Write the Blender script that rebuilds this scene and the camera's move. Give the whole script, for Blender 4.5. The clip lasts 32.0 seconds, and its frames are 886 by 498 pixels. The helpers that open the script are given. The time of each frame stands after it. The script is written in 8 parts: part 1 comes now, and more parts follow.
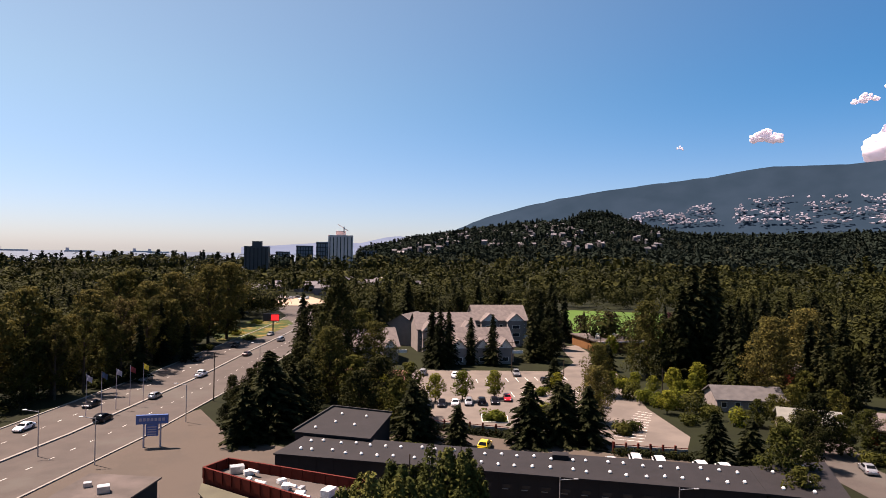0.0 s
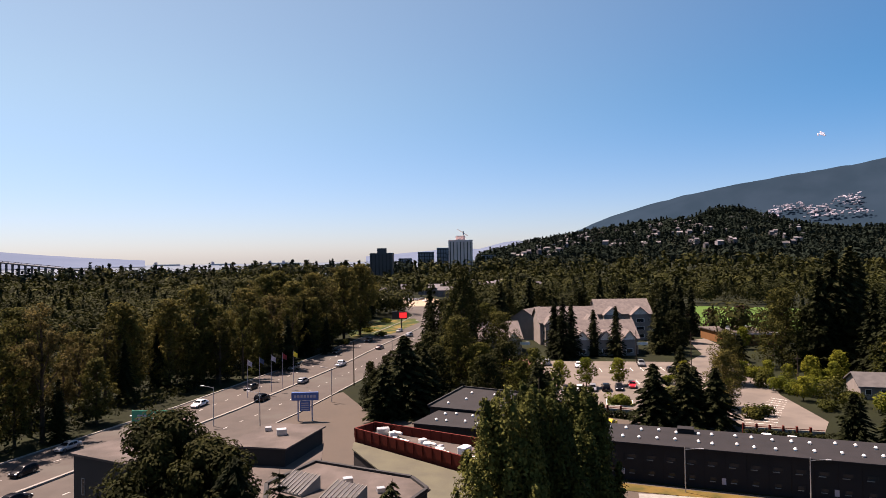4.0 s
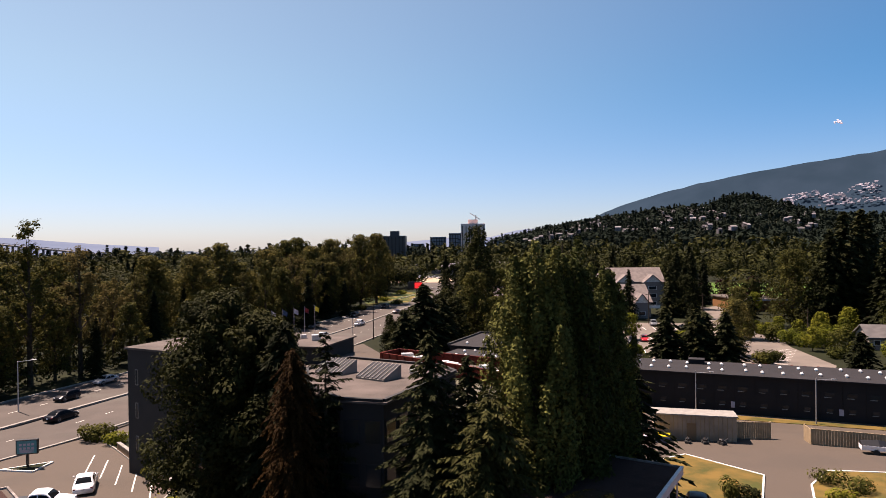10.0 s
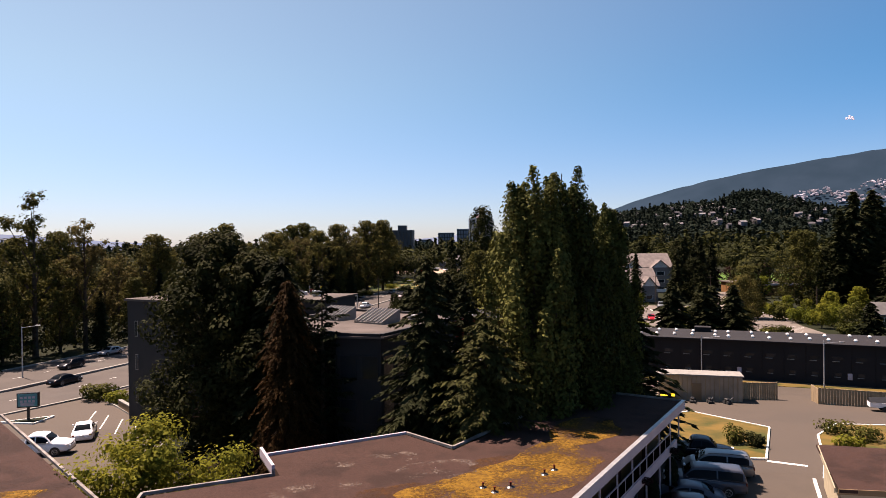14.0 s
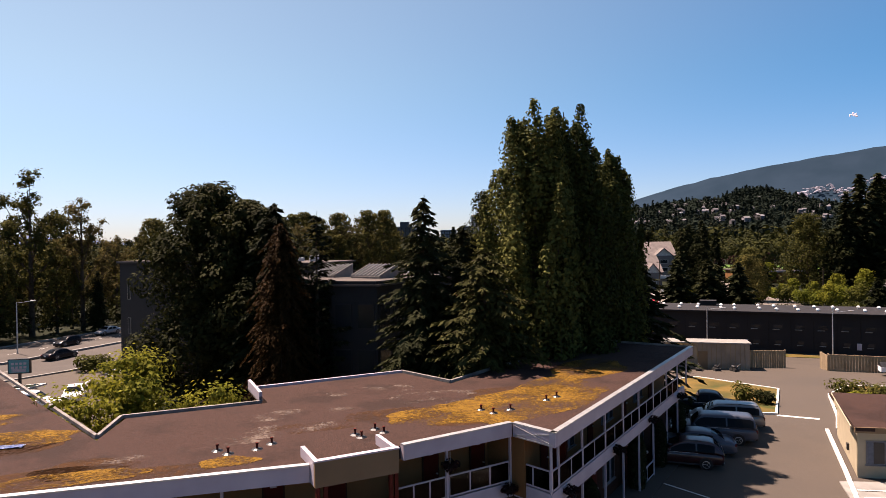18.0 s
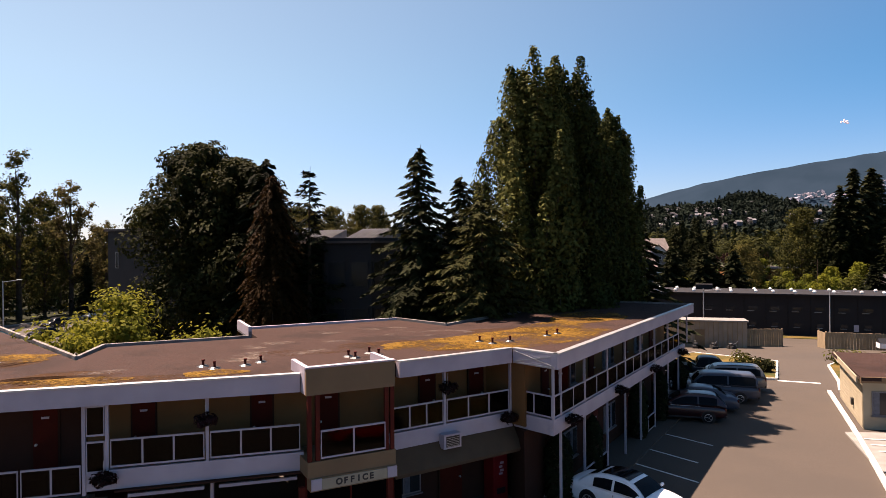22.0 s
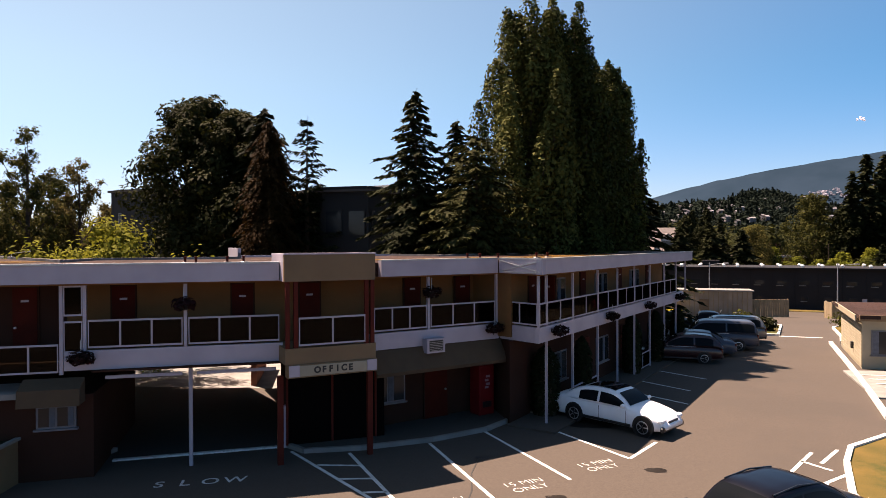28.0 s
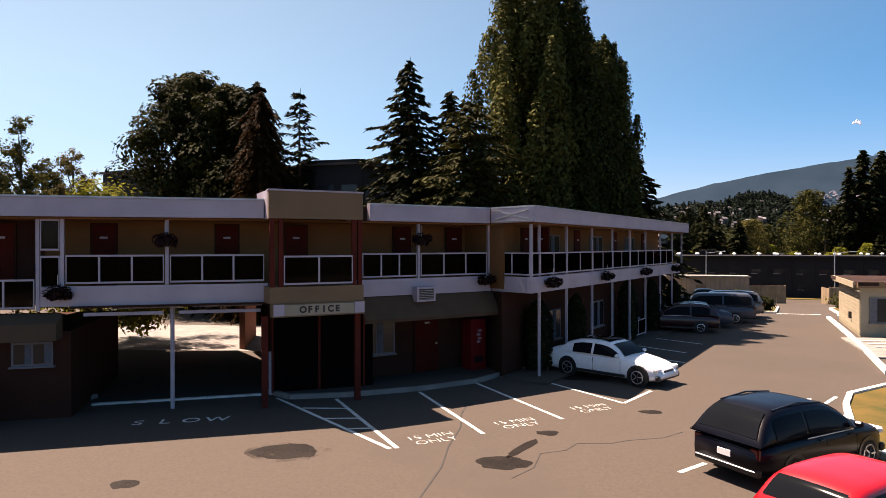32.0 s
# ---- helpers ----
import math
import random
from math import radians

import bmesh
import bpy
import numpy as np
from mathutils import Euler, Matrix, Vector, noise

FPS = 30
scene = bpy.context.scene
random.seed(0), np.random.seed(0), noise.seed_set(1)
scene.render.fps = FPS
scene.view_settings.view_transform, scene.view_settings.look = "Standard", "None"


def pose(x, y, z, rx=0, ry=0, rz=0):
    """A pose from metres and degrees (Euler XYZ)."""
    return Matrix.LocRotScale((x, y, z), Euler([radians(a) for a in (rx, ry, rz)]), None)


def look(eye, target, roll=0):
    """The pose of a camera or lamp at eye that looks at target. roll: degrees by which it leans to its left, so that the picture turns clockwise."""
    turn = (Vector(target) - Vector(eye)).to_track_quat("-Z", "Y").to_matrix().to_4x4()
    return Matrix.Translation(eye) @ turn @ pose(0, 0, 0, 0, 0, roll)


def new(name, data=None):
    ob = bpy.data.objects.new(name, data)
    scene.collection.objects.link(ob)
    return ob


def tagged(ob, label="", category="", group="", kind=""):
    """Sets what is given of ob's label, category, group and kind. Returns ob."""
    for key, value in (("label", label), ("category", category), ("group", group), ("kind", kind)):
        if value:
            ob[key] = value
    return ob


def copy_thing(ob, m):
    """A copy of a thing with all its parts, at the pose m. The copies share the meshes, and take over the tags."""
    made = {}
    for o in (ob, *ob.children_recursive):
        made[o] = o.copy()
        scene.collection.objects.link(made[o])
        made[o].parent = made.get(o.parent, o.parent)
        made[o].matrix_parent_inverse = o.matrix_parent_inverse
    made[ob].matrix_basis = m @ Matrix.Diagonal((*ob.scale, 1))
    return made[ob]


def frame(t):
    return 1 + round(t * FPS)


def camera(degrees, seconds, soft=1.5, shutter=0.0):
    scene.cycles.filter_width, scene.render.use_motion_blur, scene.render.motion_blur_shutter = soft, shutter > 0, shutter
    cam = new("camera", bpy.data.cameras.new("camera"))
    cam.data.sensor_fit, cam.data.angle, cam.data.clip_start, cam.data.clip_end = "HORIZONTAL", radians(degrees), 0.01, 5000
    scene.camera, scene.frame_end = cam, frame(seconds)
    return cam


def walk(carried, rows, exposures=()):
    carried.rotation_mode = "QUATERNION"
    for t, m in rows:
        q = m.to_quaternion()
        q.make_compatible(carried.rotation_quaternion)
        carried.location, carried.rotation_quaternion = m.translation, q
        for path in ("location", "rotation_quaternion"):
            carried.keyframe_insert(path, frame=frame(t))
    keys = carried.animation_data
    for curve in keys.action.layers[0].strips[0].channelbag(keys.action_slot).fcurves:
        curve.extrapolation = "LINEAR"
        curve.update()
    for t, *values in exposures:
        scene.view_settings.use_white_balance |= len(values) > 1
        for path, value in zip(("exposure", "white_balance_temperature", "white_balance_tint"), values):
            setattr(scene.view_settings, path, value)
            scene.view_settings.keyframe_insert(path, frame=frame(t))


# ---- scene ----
cam = camera(69.0, 32.0, soft=0.6)
PATH = [
    (0, (1.604, 7.462, 31.51), (1.894, 9.441, 31.517), 0.9),
    (0.5, (0.77, 7.807, 31.41), (1.242, 9.75, 31.414), 1.0),
    (1, (0.157, 8.072, 31.261), (0.755, 9.98, 31.263), 1.1),
    (1.5, (0.28, 7.707, 30.936), (0.771, 9.645, 30.942), 0.5),
    (2, (1.711, 6.205, 30.315), (1.877, 8.198, 30.337), 0.1),
    (2.5, (2.467, 4.491, 29.765), (2.396, 6.489, 29.805), -0.6),
    (3, (1.749, 3.559, 29.458), (1.663, 5.557, 29.501), -0.3),
    (3.5, (1.211, 2.185, 29.089), (1.139, 4.184, 29.124), -0.9),
    (5.5, (-0.762, -3.336, 26.781), (-0.88, -1.34, 26.782), -0.4),
    (6, (-0.748, -4.009, 26.237), (-0.892, -2.014, 26.237), -0.5),
    (7, (-0.857, -4.106, 24.871), (-0.991, -2.11, 24.867), -0.6),
    (8, (-0.82, -4.179, 23.493), (-0.941, -2.183, 23.487), -0.7),
    (9, (-0.744, -3.715, 22.155), (-0.861, -1.719, 22.149), -0.7),
    (10, (-0.723, -3.452, 20.966), (-0.835, -1.455, 20.956), -0.7),
    (11, (-0.685, -3.191, 19.726), (-0.789, -1.193, 19.716), -0.8),
    (12, (-0.605, -3.246, 18.458), (-0.716, -1.25, 18.45), -0.7),
    (13, (-0.35, -3.122, 17.438), (-0.471, -1.126, 17.424), -0.7),
    (14, (-0.082, -2.825, 16.442), (-0.22, -0.829, 16.426), -0.7),
    (14.5, (0.01, -2.643, 15.989), (-0.136, -0.649, 15.971), -0.8),
    (16.5, (0.257, -1.787, 14.085), (0.102, 0.207, 14.072), -0.7),
    (17, (0.249, -1.658, 13.634), (0.093, 0.336, 13.621), -0.7),
    (18, (0.069, -1.335, 12.724), (-0.077, 0.659, 12.706), -0.9),
    (18.5, (0.061, -1.234, 12.264), (-0.067, 0.762, 12.25), -0.8),
    (19, (0.088, -1.121, 11.853), (-0.025, 0.875, 11.844), -0.5),
    (20, (0.021, -0.886, 11.043), (-0.1, 1.11, 11.036), -0.6),
    (21, (-0.154, -0.664, 10.32), (-0.285, 1.332, 10.312), -0.6),
    (22, (-0.222, -0.391, 9.614), (-0.347, 1.605, 9.607), -0.5),
    (23, (-0.206, -0.198, 8.947), (-0.329, 1.798, 8.937), -0.2),
    (24, (0.077, -0.091, 8.367), (-0.039, 1.906, 8.366), -0.3),
    (25, (0.237, -0.05, 7.853), (0.089, 1.945, 7.849), -0.3),
    (25.5, (0.355, -0.07, 7.62), (0.189, 1.923, 7.615), -0.4),
    (27.5, (0.677, -0.163, 6.673), (0.511, 1.831, 6.663), -0.2),
    (28, (0.653, -0.179, 6.45), (0.494, 1.814, 6.434), -0.2),
    (29, (0.841, -0.142, 5.941), (0.663, 1.85, 5.935), -0.2),
    (30, (0.885, -0.018, 5.471), (0.697, 1.973, 5.466), -0.1),
    (31, (0.844, 0.131, 5.012), (0.649, 2.122, 5.005), -0.2),
    (32, (0.839, 0.317, 4.592), (0.688, 2.311, 4.584), -0.1),
]
walk(cam, [(t, look(eye, target, roll)) for t, eye, target, roll in PATH], [(0, 1.6, 6700, 21), (8, 1.6, 6750, 21), (16, 1.65, 6800, 21), (22, 1.78, 7000, 21), (28, 1.9, 7150, 20), (32, 1.9, 7150, 20)])

# ---------- light ----------
SUN_EL, SUN_AZ = radians(61.5), radians(-55.5)      # azimuth from +y towards +x
sun_dir = Vector((math.sin(SUN_AZ) * math.cos(SUN_EL), math.cos(SUN_AZ) * math.cos(SUN_EL), math.sin(SUN_EL)))
world = bpy.data.worlds.new("sky")
scene.world = world
world.use_nodes = True
wn, wl = world.node_tree.nodes, world.node_tree.links
sky = wn.new("ShaderNodeTexSky")
sky.sky_type, sky.sun_disc = "NISHITA", False
sky.sun_elevation, sky.sun_rotation = SUN_EL, SUN_AZ
sky.altitude, sky.air_density, sky.dust_density, sky.ozone_density = 30, 1.0, 0.4, 2.0
def sky_mix(mode="MIX", fac=None, a=None, b=None):
    node = wn.new("ShaderNodeMix")
    node.data_type, node.blend_type = "RGBA", mode
    for k, v in ((0, fac), (6, a), (7, b)):
        if isinstance(v, (float, tuple)):
            node.inputs[k].default_value = v
        elif v is not None:
            wl.new(v, node.inputs[k])
    return node.outputs[2]


def sky_ramp(value, low, high):
    node = wn.new("ShaderNodeMapRange")
    node.interpolation_type = "SMOOTHSTEP"
    node.inputs[1].default_value, node.inputs[2].default_value = low, high
    wl.new(value, node.inputs[0])
    return node.outputs[0]


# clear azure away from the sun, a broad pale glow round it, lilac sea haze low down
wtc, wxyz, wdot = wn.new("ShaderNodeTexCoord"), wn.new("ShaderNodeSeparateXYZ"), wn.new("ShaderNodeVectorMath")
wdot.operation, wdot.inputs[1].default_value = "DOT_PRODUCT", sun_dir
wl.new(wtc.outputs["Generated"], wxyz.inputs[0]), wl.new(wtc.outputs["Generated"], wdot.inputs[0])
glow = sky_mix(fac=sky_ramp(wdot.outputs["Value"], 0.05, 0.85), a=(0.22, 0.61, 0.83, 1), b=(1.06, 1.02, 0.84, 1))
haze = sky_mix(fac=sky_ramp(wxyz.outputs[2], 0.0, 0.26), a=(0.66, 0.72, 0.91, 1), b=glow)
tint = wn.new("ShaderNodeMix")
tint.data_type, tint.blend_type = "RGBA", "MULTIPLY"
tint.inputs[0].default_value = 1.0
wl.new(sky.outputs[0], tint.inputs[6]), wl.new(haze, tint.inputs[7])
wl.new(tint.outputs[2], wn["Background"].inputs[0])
wn["Background"].inputs[1].default_value = 0.05
lamp = bpy.data.lights.new("sun", "SUN")
lamp.energy, lamp.angle, lamp.color = 5.0, radians(0.53), (1.0, 0.84, 0.71)
sun = new("sun", lamp)
sun.matrix_world = look(sun_dir * 100, (0, 0, 0))


# ---------- materials ----------
MATS = {}


def mat(name, color, color2=None, rough=0.7, scale=3.0, metal=0.0, bump=0.0, fine=0.0, island=0.0, obj=0.0,
        spec=0.5, trans=0.0, stain=None, stain_scale=0.2, stain_amount=0.5, coat=0.0):
    """A surface with two scales of variation, relief, and variation between pieces."""
    if name in MATS:
        return MATS[name]
    m = bpy.data.materials.new(name)
    m.use_nodes = True
    n, l = m.node_tree.nodes, m.node_tree.links
    bsdf = n["Principled BSDF"]
    bsdf.inputs["Roughness"].default_value = rough
    bsdf.inputs["Metallic"].default_value = metal
    bsdf.inputs["Specular IOR Level"].default_value = spec
    bsdf.inputs["Coat Weight"].default_value = coat
    tc = n.new("ShaderNodeTexCoord")
    c2 = color2 or tuple(v * 0.75 for v in color)
    big = n.new("ShaderNodeTexNoise")
    big.inputs["Scale"].default_value, big.inputs["Detail"].default_value = scale, 6
    geo = n.new("ShaderNodeNewGeometry")
    l.new(geo.outputs["Position"], big.inputs["Vector"])
    mix = n.new("ShaderNodeMix")
    mix.data_type = "RGBA"
    mix.inputs[6].default_value, mix.inputs[7].default_value = (*color, 1), (*c2, 1)
    ramp = n.new("ShaderNodeMapRange")
    ramp.inputs[1].default_value, ramp.inputs[2].default_value = 0.35, 0.65
    l.new(big.outputs[0], ramp.inputs[0])
    l.new(ramp.outputs[0], mix.inputs[0])
    out = mix.outputs[2]
    if stain:
        sn = n.new("ShaderNodeTexNoise")
        sn.inputs["Scale"].default_value, sn.inputs["Detail"].default_value = stain_scale, 8
        sn.inputs["Roughness"].default_value = 0.65
        l.new(geo.outputs["Position"], sn.inputs["Vector"])
        sr = n.new("ShaderNodeMapRange")
        sr.inputs[1].default_value, sr.inputs[2].default_value = 1.0 - stain_amount, 1.1 - stain_amount
        l.new(sn.outputs[0], sr.inputs[0])
        sm = n.new("ShaderNodeMix")
        sm.data_type = "RGBA"
        sm.inputs[7].default_value = (*stain, 1)
        l.new(sr.outputs[0], sm.inputs[0])
        l.new(out, sm.inputs[6])
        out = sm.outputs[2]
    if island or obj:
        src = geo.outputs["Random Per Island"] if island else n.new("ShaderNodeObjectInfo").outputs["Random"]
        amt = island or obj
        vr = n.new("ShaderNodeMapRange")
        vr.inputs[3].default_value, vr.inputs[4].default_value = 1 - amt, 1 + amt
        l.new(src, vr.inputs[0])
        hsv = n.new("ShaderNodeHueSaturation")
        l.new(vr.outputs[0], hsv.inputs["Value"])
        l.new(out, hsv.inputs["Color"])
        out = hsv.outputs[0]
        if island and obj:
            oi, orr, hs2 = n.new("ShaderNodeObjectInfo"), n.new("ShaderNodeMapRange"), n.new("ShaderNodeHueSaturation")
            orr.inputs[3].default_value, orr.inputs[4].default_value = 1 - obj, 1 + obj
            l.new(oi.outputs["Random"], orr.inputs[0]), l.new(orr.outputs[0], hs2.inputs["Value"]), l.new(out, hs2.inputs["Color"])
            hue = n.new("ShaderNodeMapRange")
            hue.inputs[3].default_value, hue.inputs[4].default_value = 0.515, 0.48
            l.new(oi.outputs["Random"], hue.inputs[0]), l.new(hue.outputs[0], hs2.inputs["Hue"])
            out = hs2.outputs[0]
    l.new(out, bsdf.inputs["Base Color"])
    if bump:
        fn = n.new("ShaderNodeTexNoise")
        fn.inputs["Scale"].default_value, fn.inputs["Detail"].default_value = fine or scale * 12, 4
        l.new(geo.outputs["Position"], fn.inputs["Vector"])
        bp = n.new("ShaderNodeBump")
        bp.inputs["Strength"].default_value, bp.inputs["Distance"].default_value = bump, 0.03
        l.new(fn.outputs[0], bp.inputs["Height"])
        l.new(bp.outputs[0], bsdf.inputs["Normal"])
    if trans:
        tr = n.new("ShaderNodeBsdfTranslucent")
        l.new(out, tr.inputs[0])
        ms = n.new("ShaderNodeMixShader")
        ms.inputs[0].default_value = trans
        l.new(bsdf.outputs[0], ms.inputs[1])
        l.new(tr.outputs[0], ms.inputs[2])
        l.new(ms.outputs[0], n["Material Output"].inputs[0])
    MATS[name] = m
    return m


def leafmat(name, c, c2, trans=0.3, spec=0.05, rough=0.8):
    c, c2 = ((v[0] * 1.2, v[1] * 0.92, v[2] * 0.8) for v in (c, c2))
    return mat(name, c, c2, rough=rough, scale=0.35, island=0.35, obj=0.35, spec=spec, trans=trans)


M_ASPHALT = mat("asphalt", (0.0696, 0.0561, 0.0445), (0.0583, 0.0469, 0.0379), 0.9, 18.0, bump=0.25, fine=60, spec=0.2, stain=(0.0583, 0.0478, 0.0388), stain_scale=0.12, stain_amount=0.5)
M_ROAD = mat("road_asphalt", (0.0661, 0.0558, 0.0491), (0.0534, 0.0457, 0.0405), 0.9, 0.25, bump=0.2, fine=40, spec=0.2, stain=(0.0667, 0.0601, 0.0525), stain_scale=0.07, stain_amount=0.48)
M_LOT = mat("pale_paving", (0.127, 0.108, 0.0923), (0.0958, 0.0821, 0.0711), 0.9, 0.2, bump=0.15, fine=30, spec=0.2)
M_PAINT = mat("road_paint", (0.6375, 0.629, 0.595), (0.4675, 0.459, 0.425), 0.8, 4.0, spec=0.2)
pn_, pl_ = M_PAINT.node_tree.nodes, M_PAINT.node_tree.links
wear, wear_ramp, wear_geo = pn_.new("ShaderNodeTexNoise"), pn_.new("ShaderNodeMapRange"), pn_.new("ShaderNodeNewGeometry")
wear.inputs["Scale"].default_value, wear.inputs["Detail"].default_value, wear.inputs["Roughness"].default_value = 7.0, 8, 0.75
wear_ramp.inputs[1].default_value, wear_ramp.inputs[2].default_value = 0.3, 0.44
pl_.new(wear_geo.outputs["Position"], wear.inputs["Vector"]), pl_.new(wear.outputs[0], wear_ramp.inputs[0])
pl_.new(wear_ramp.outputs[0], pn_["Principled BSDF"].inputs["Alpha"])
M_CONC = mat("concrete", (0.22, 0.207, 0.189), (0.167, 0.158, 0.145), 0.85, 1.5, bump=0.2, spec=0.2)
M_GRASS = mat("grass", (0.0388, 0.0517, 0.0129), (0.0258, 0.0388, 0.0103), 0.9, 0.4, bump=0.5, fine=20, spec=0.1, stain=(0.142, 0.0969, 0.0291), stain_scale=0.15, stain_amount=0.5)
M_FIELD = mat("playing_field_grass", (0.0581, 0.11, 0.0194), (0.0452, 0.084, 0.0162), 0.9, 0.05, spec=0.1)
M_DRY = mat("dry_grass", (0.119, 0.0773, 0.021), (0.056, 0.0491, 0.014), 0.9, 0.5, bump=0.5, fine=15, spec=0.1, stain=(0.0437, 0.0481, 0.0131), stain_scale=0.25, stain_amount=0.45)
M_SOIL = mat("undergrowth_soil", (0.0131, 0.0161, 0.00585), (0.00874, 0.0103, 0.00439), 0.95, 0.08, bump=0.6, fine=3, spec=0.1)
M_ROOF = mat("gravel_roof", (0.0454, 0.0235, 0.0182), (0.0312, 0.0173, 0.0137), 0.95, 11.0, bump=0.9, fine=45, spec=0.15, stain=(0.0262, 0.0144, 0.0113), stain_scale=0.45, stain_amount=0.5)
M_ROOF2 = mat("grey_gravel_roof", (0.0988, 0.0821, 0.0742), (0.0604, 0.0516, 0.0461), 0.95, 0.35, bump=0.4, fine=25, spec=0.15, stain=(0.0714, 0.0604, 0.0549), stain_scale=0.15, stain_amount=0.45)
M_WHITE = mat("white_paint", (0.377, 0.327, 0.366), (0.326, 0.282, 0.32), 0.5, 1.2)
M_BEIGE = mat("beige_stucco", (0.17, 0.0804, 0.0287), (0.143, 0.0675, 0.0245), 0.85, 1.0, bump=0.15, fine=60, spec=0.2)
M_TAN = mat("tan_panel", (0.175, 0.105, 0.0487), (0.147, 0.0878, 0.0411), 0.7, 1.0)
M_CREAM = mat("cream_siding", (0.308, 0.261, 0.177), (0.271, 0.229, 0.154), 0.7, 1.5)
M_DOOR = mat("red_brown_door", (0.064, 0.0076, 0.0036), (0.049, 0.006, 0.003), 0.65, 2.0, spec=0.08)
M_DKBRICK = mat("dark_cladding", (0.013, 0.0109, 0.0117), (0.00935, 0.00783, 0.00889), 0.8, 0.7, bump=0.3, fine=8, spec=0.3)
M_DKROOF = mat("dark_roofing", (0.0119, 0.01, 0.011), (0.00821, 0.00708, 0.00783), 0.85, 0.5, bump=0.4, fine=12, spec=0.3)
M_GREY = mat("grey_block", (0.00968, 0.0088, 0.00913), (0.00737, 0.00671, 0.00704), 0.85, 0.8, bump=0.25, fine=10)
M_GLASS = mat("window_glass", (0.02, 0.022, 0.025), (0.012, 0.014, 0.016), 0.12, 0.5, spec=0.3)
M_METAL = mat("galvanised_metal", (0.45, 0.45, 0.45), (0.35, 0.35, 0.36), 0.45, 3.0, metal=0.7)
M_BLACK = mat("black_paint", (0.00912, 0.00912, 0.0106), (0.00608, 0.00608, 0.0076), 0.4, 3.0)
M_BARK = mat("bark", (0.0684, 0.0494, 0.0342), (0.038, 0.0274, 0.0198), 0.95, 2.0, bump=0.8, fine=12, spec=0.1)
M_WOOD = mat("weathered_wood", (0.251, 0.182, 0.106), (0.19, 0.137, 0.076), 0.85, 1.5, bump=0.3, fine=20, obj=0.15)
L_DARK = leafmat("dark_leaves", (0.0174, 0.0252, 0.00797), (0.00865, 0.014, 0.00465), 0.2)
L_MID2 = leafmat("grey_green_leaves", (0.057, 0.0646, 0.0228), (0.0342, 0.0418, 0.0152), 0.4)
L_OLIVE = leafmat("olive_leaves", (0.0646, 0.076, 0.0213), (0.038, 0.0502, 0.0152), 0.3)
L_WOODS = leafmat("woodland_leaves", (0.0211, 0.031, 0.00868), (0.0136, 0.0205, 0.0062), 0.12)
L_MID = leafmat("green_leaves", (0.0426, 0.0578, 0.0129), (0.0258, 0.038, 0.00912), 0.22)
L_LIGHT = leafmat("yellow_green_leaves", (0.0948, 0.131, 0.0167), (0.0583, 0.0903, 0.0134), 0.4)
L_FIR = leafmat("fir_needles", (0.0184, 0.0271, 0.0109), (0.0105, 0.0166, 0.00699), 0.1)
L_CEDAR = leafmat("bronze_cedar_foliage", (0.0265, 0.0177, 0.0053), (0.0177, 0.0123, 0.00424), 0.2)
L_POPLAR = leafmat("poplar_leaves", (0.0553, 0.0768, 0.0214), (0.0319, 0.0477, 0.0133), 0.1)
L_CEDARG = leafmat("cedar_needles", (0.026, 0.036, 0.012), (0.016, 0.024, 0.008), 0.12)
L_PURPLE = leafmat("purple_leaves", (0.0243, 0.0122, 0.0134), (0.0152, 0.00912, 0.0103), 0.2)
# Bluer than the nearer leaves: aerial haze is put into this colour.
L_FAR = mat("haze_tinted_woods", (0.0168, 0.0225, 0.0165), (0.011, 0.0158, 0.0125), 0.9, 0.01, island=0.2, spec=0.0, trans=0.05)
L_FLOWER = leafmat("red_flowers", (0.228, 0.0228, 0.038), (0.152, 0.0152, 0.0304), 0.2)


# ---------- building blocks ----------
def part(name, bm, material, parent=None, label=""):
    """Links a bmesh or mesh as one object, under a thing or part if given."""
    if isinstance(bm, bmesh.types.BMesh):
        me = bpy.data.meshes.new(name)
        bm.normal_update()
        bm.to_mesh(me)
        bm.free()
    else:
        me = bm
    if material and not me.materials:
        me.materials.append(material)
    ob = new(name, me)
    if parent:
        ob.parent = parent
    return tagged(ob, label)


def thing(name, label, category, m=None, group="", kind=""):
    ob = new(name)
    ob.empty_display_size = 0.3
    if m is not None:
        ob.matrix_world = m
    return tagged(ob, label, category, group, kind)


def box(sx, sy, sz, at=(0, 0, 0), rz=0.0, bevel=0.0, bm=None):
    """A box whose base centre is at the given place."""
    own = bm is None
    b = bmesh.new()
    bmesh.ops.create_cube(b, size=1)
    bmesh.ops.scale(b, vec=(sx, sy, sz), verts=b.verts)
    if bevel:
        bmesh.ops.bevel(b, geom=b.edges[:], offset=bevel, segments=1, affect="EDGES")
    b.transform(pose(at[0], at[1], at[2] + sz / 2, 0, 0, rz))
    if own:
        return b
    me = bpy.data.meshes.new("tmp")
    b.to_mesh(me)
    b.free()
    bm.from_mesh(me)
    bpy.data.meshes.remove(me)
    return bm


def prism(pts, z0, z1, bm=None):
    """An upright block over a ground outline."""
    bm = bm or bmesh.new()
    lo = [bm.verts.new((x, y, z0)) for x, y in pts]
    hi = [bm.verts.new((x, y, z1)) for x, y in pts]
    n = len(pts)
    for i in range(n):
        bm.faces.new((lo[i], lo[(i + 1) % n], hi[(i + 1) % n], hi[i]))
    bm.faces.new(hi)
    bm.faces.new(lo[::-1])
    bmesh.ops.recalc_face_normals(bm, faces=bm.faces[:])
    return bm


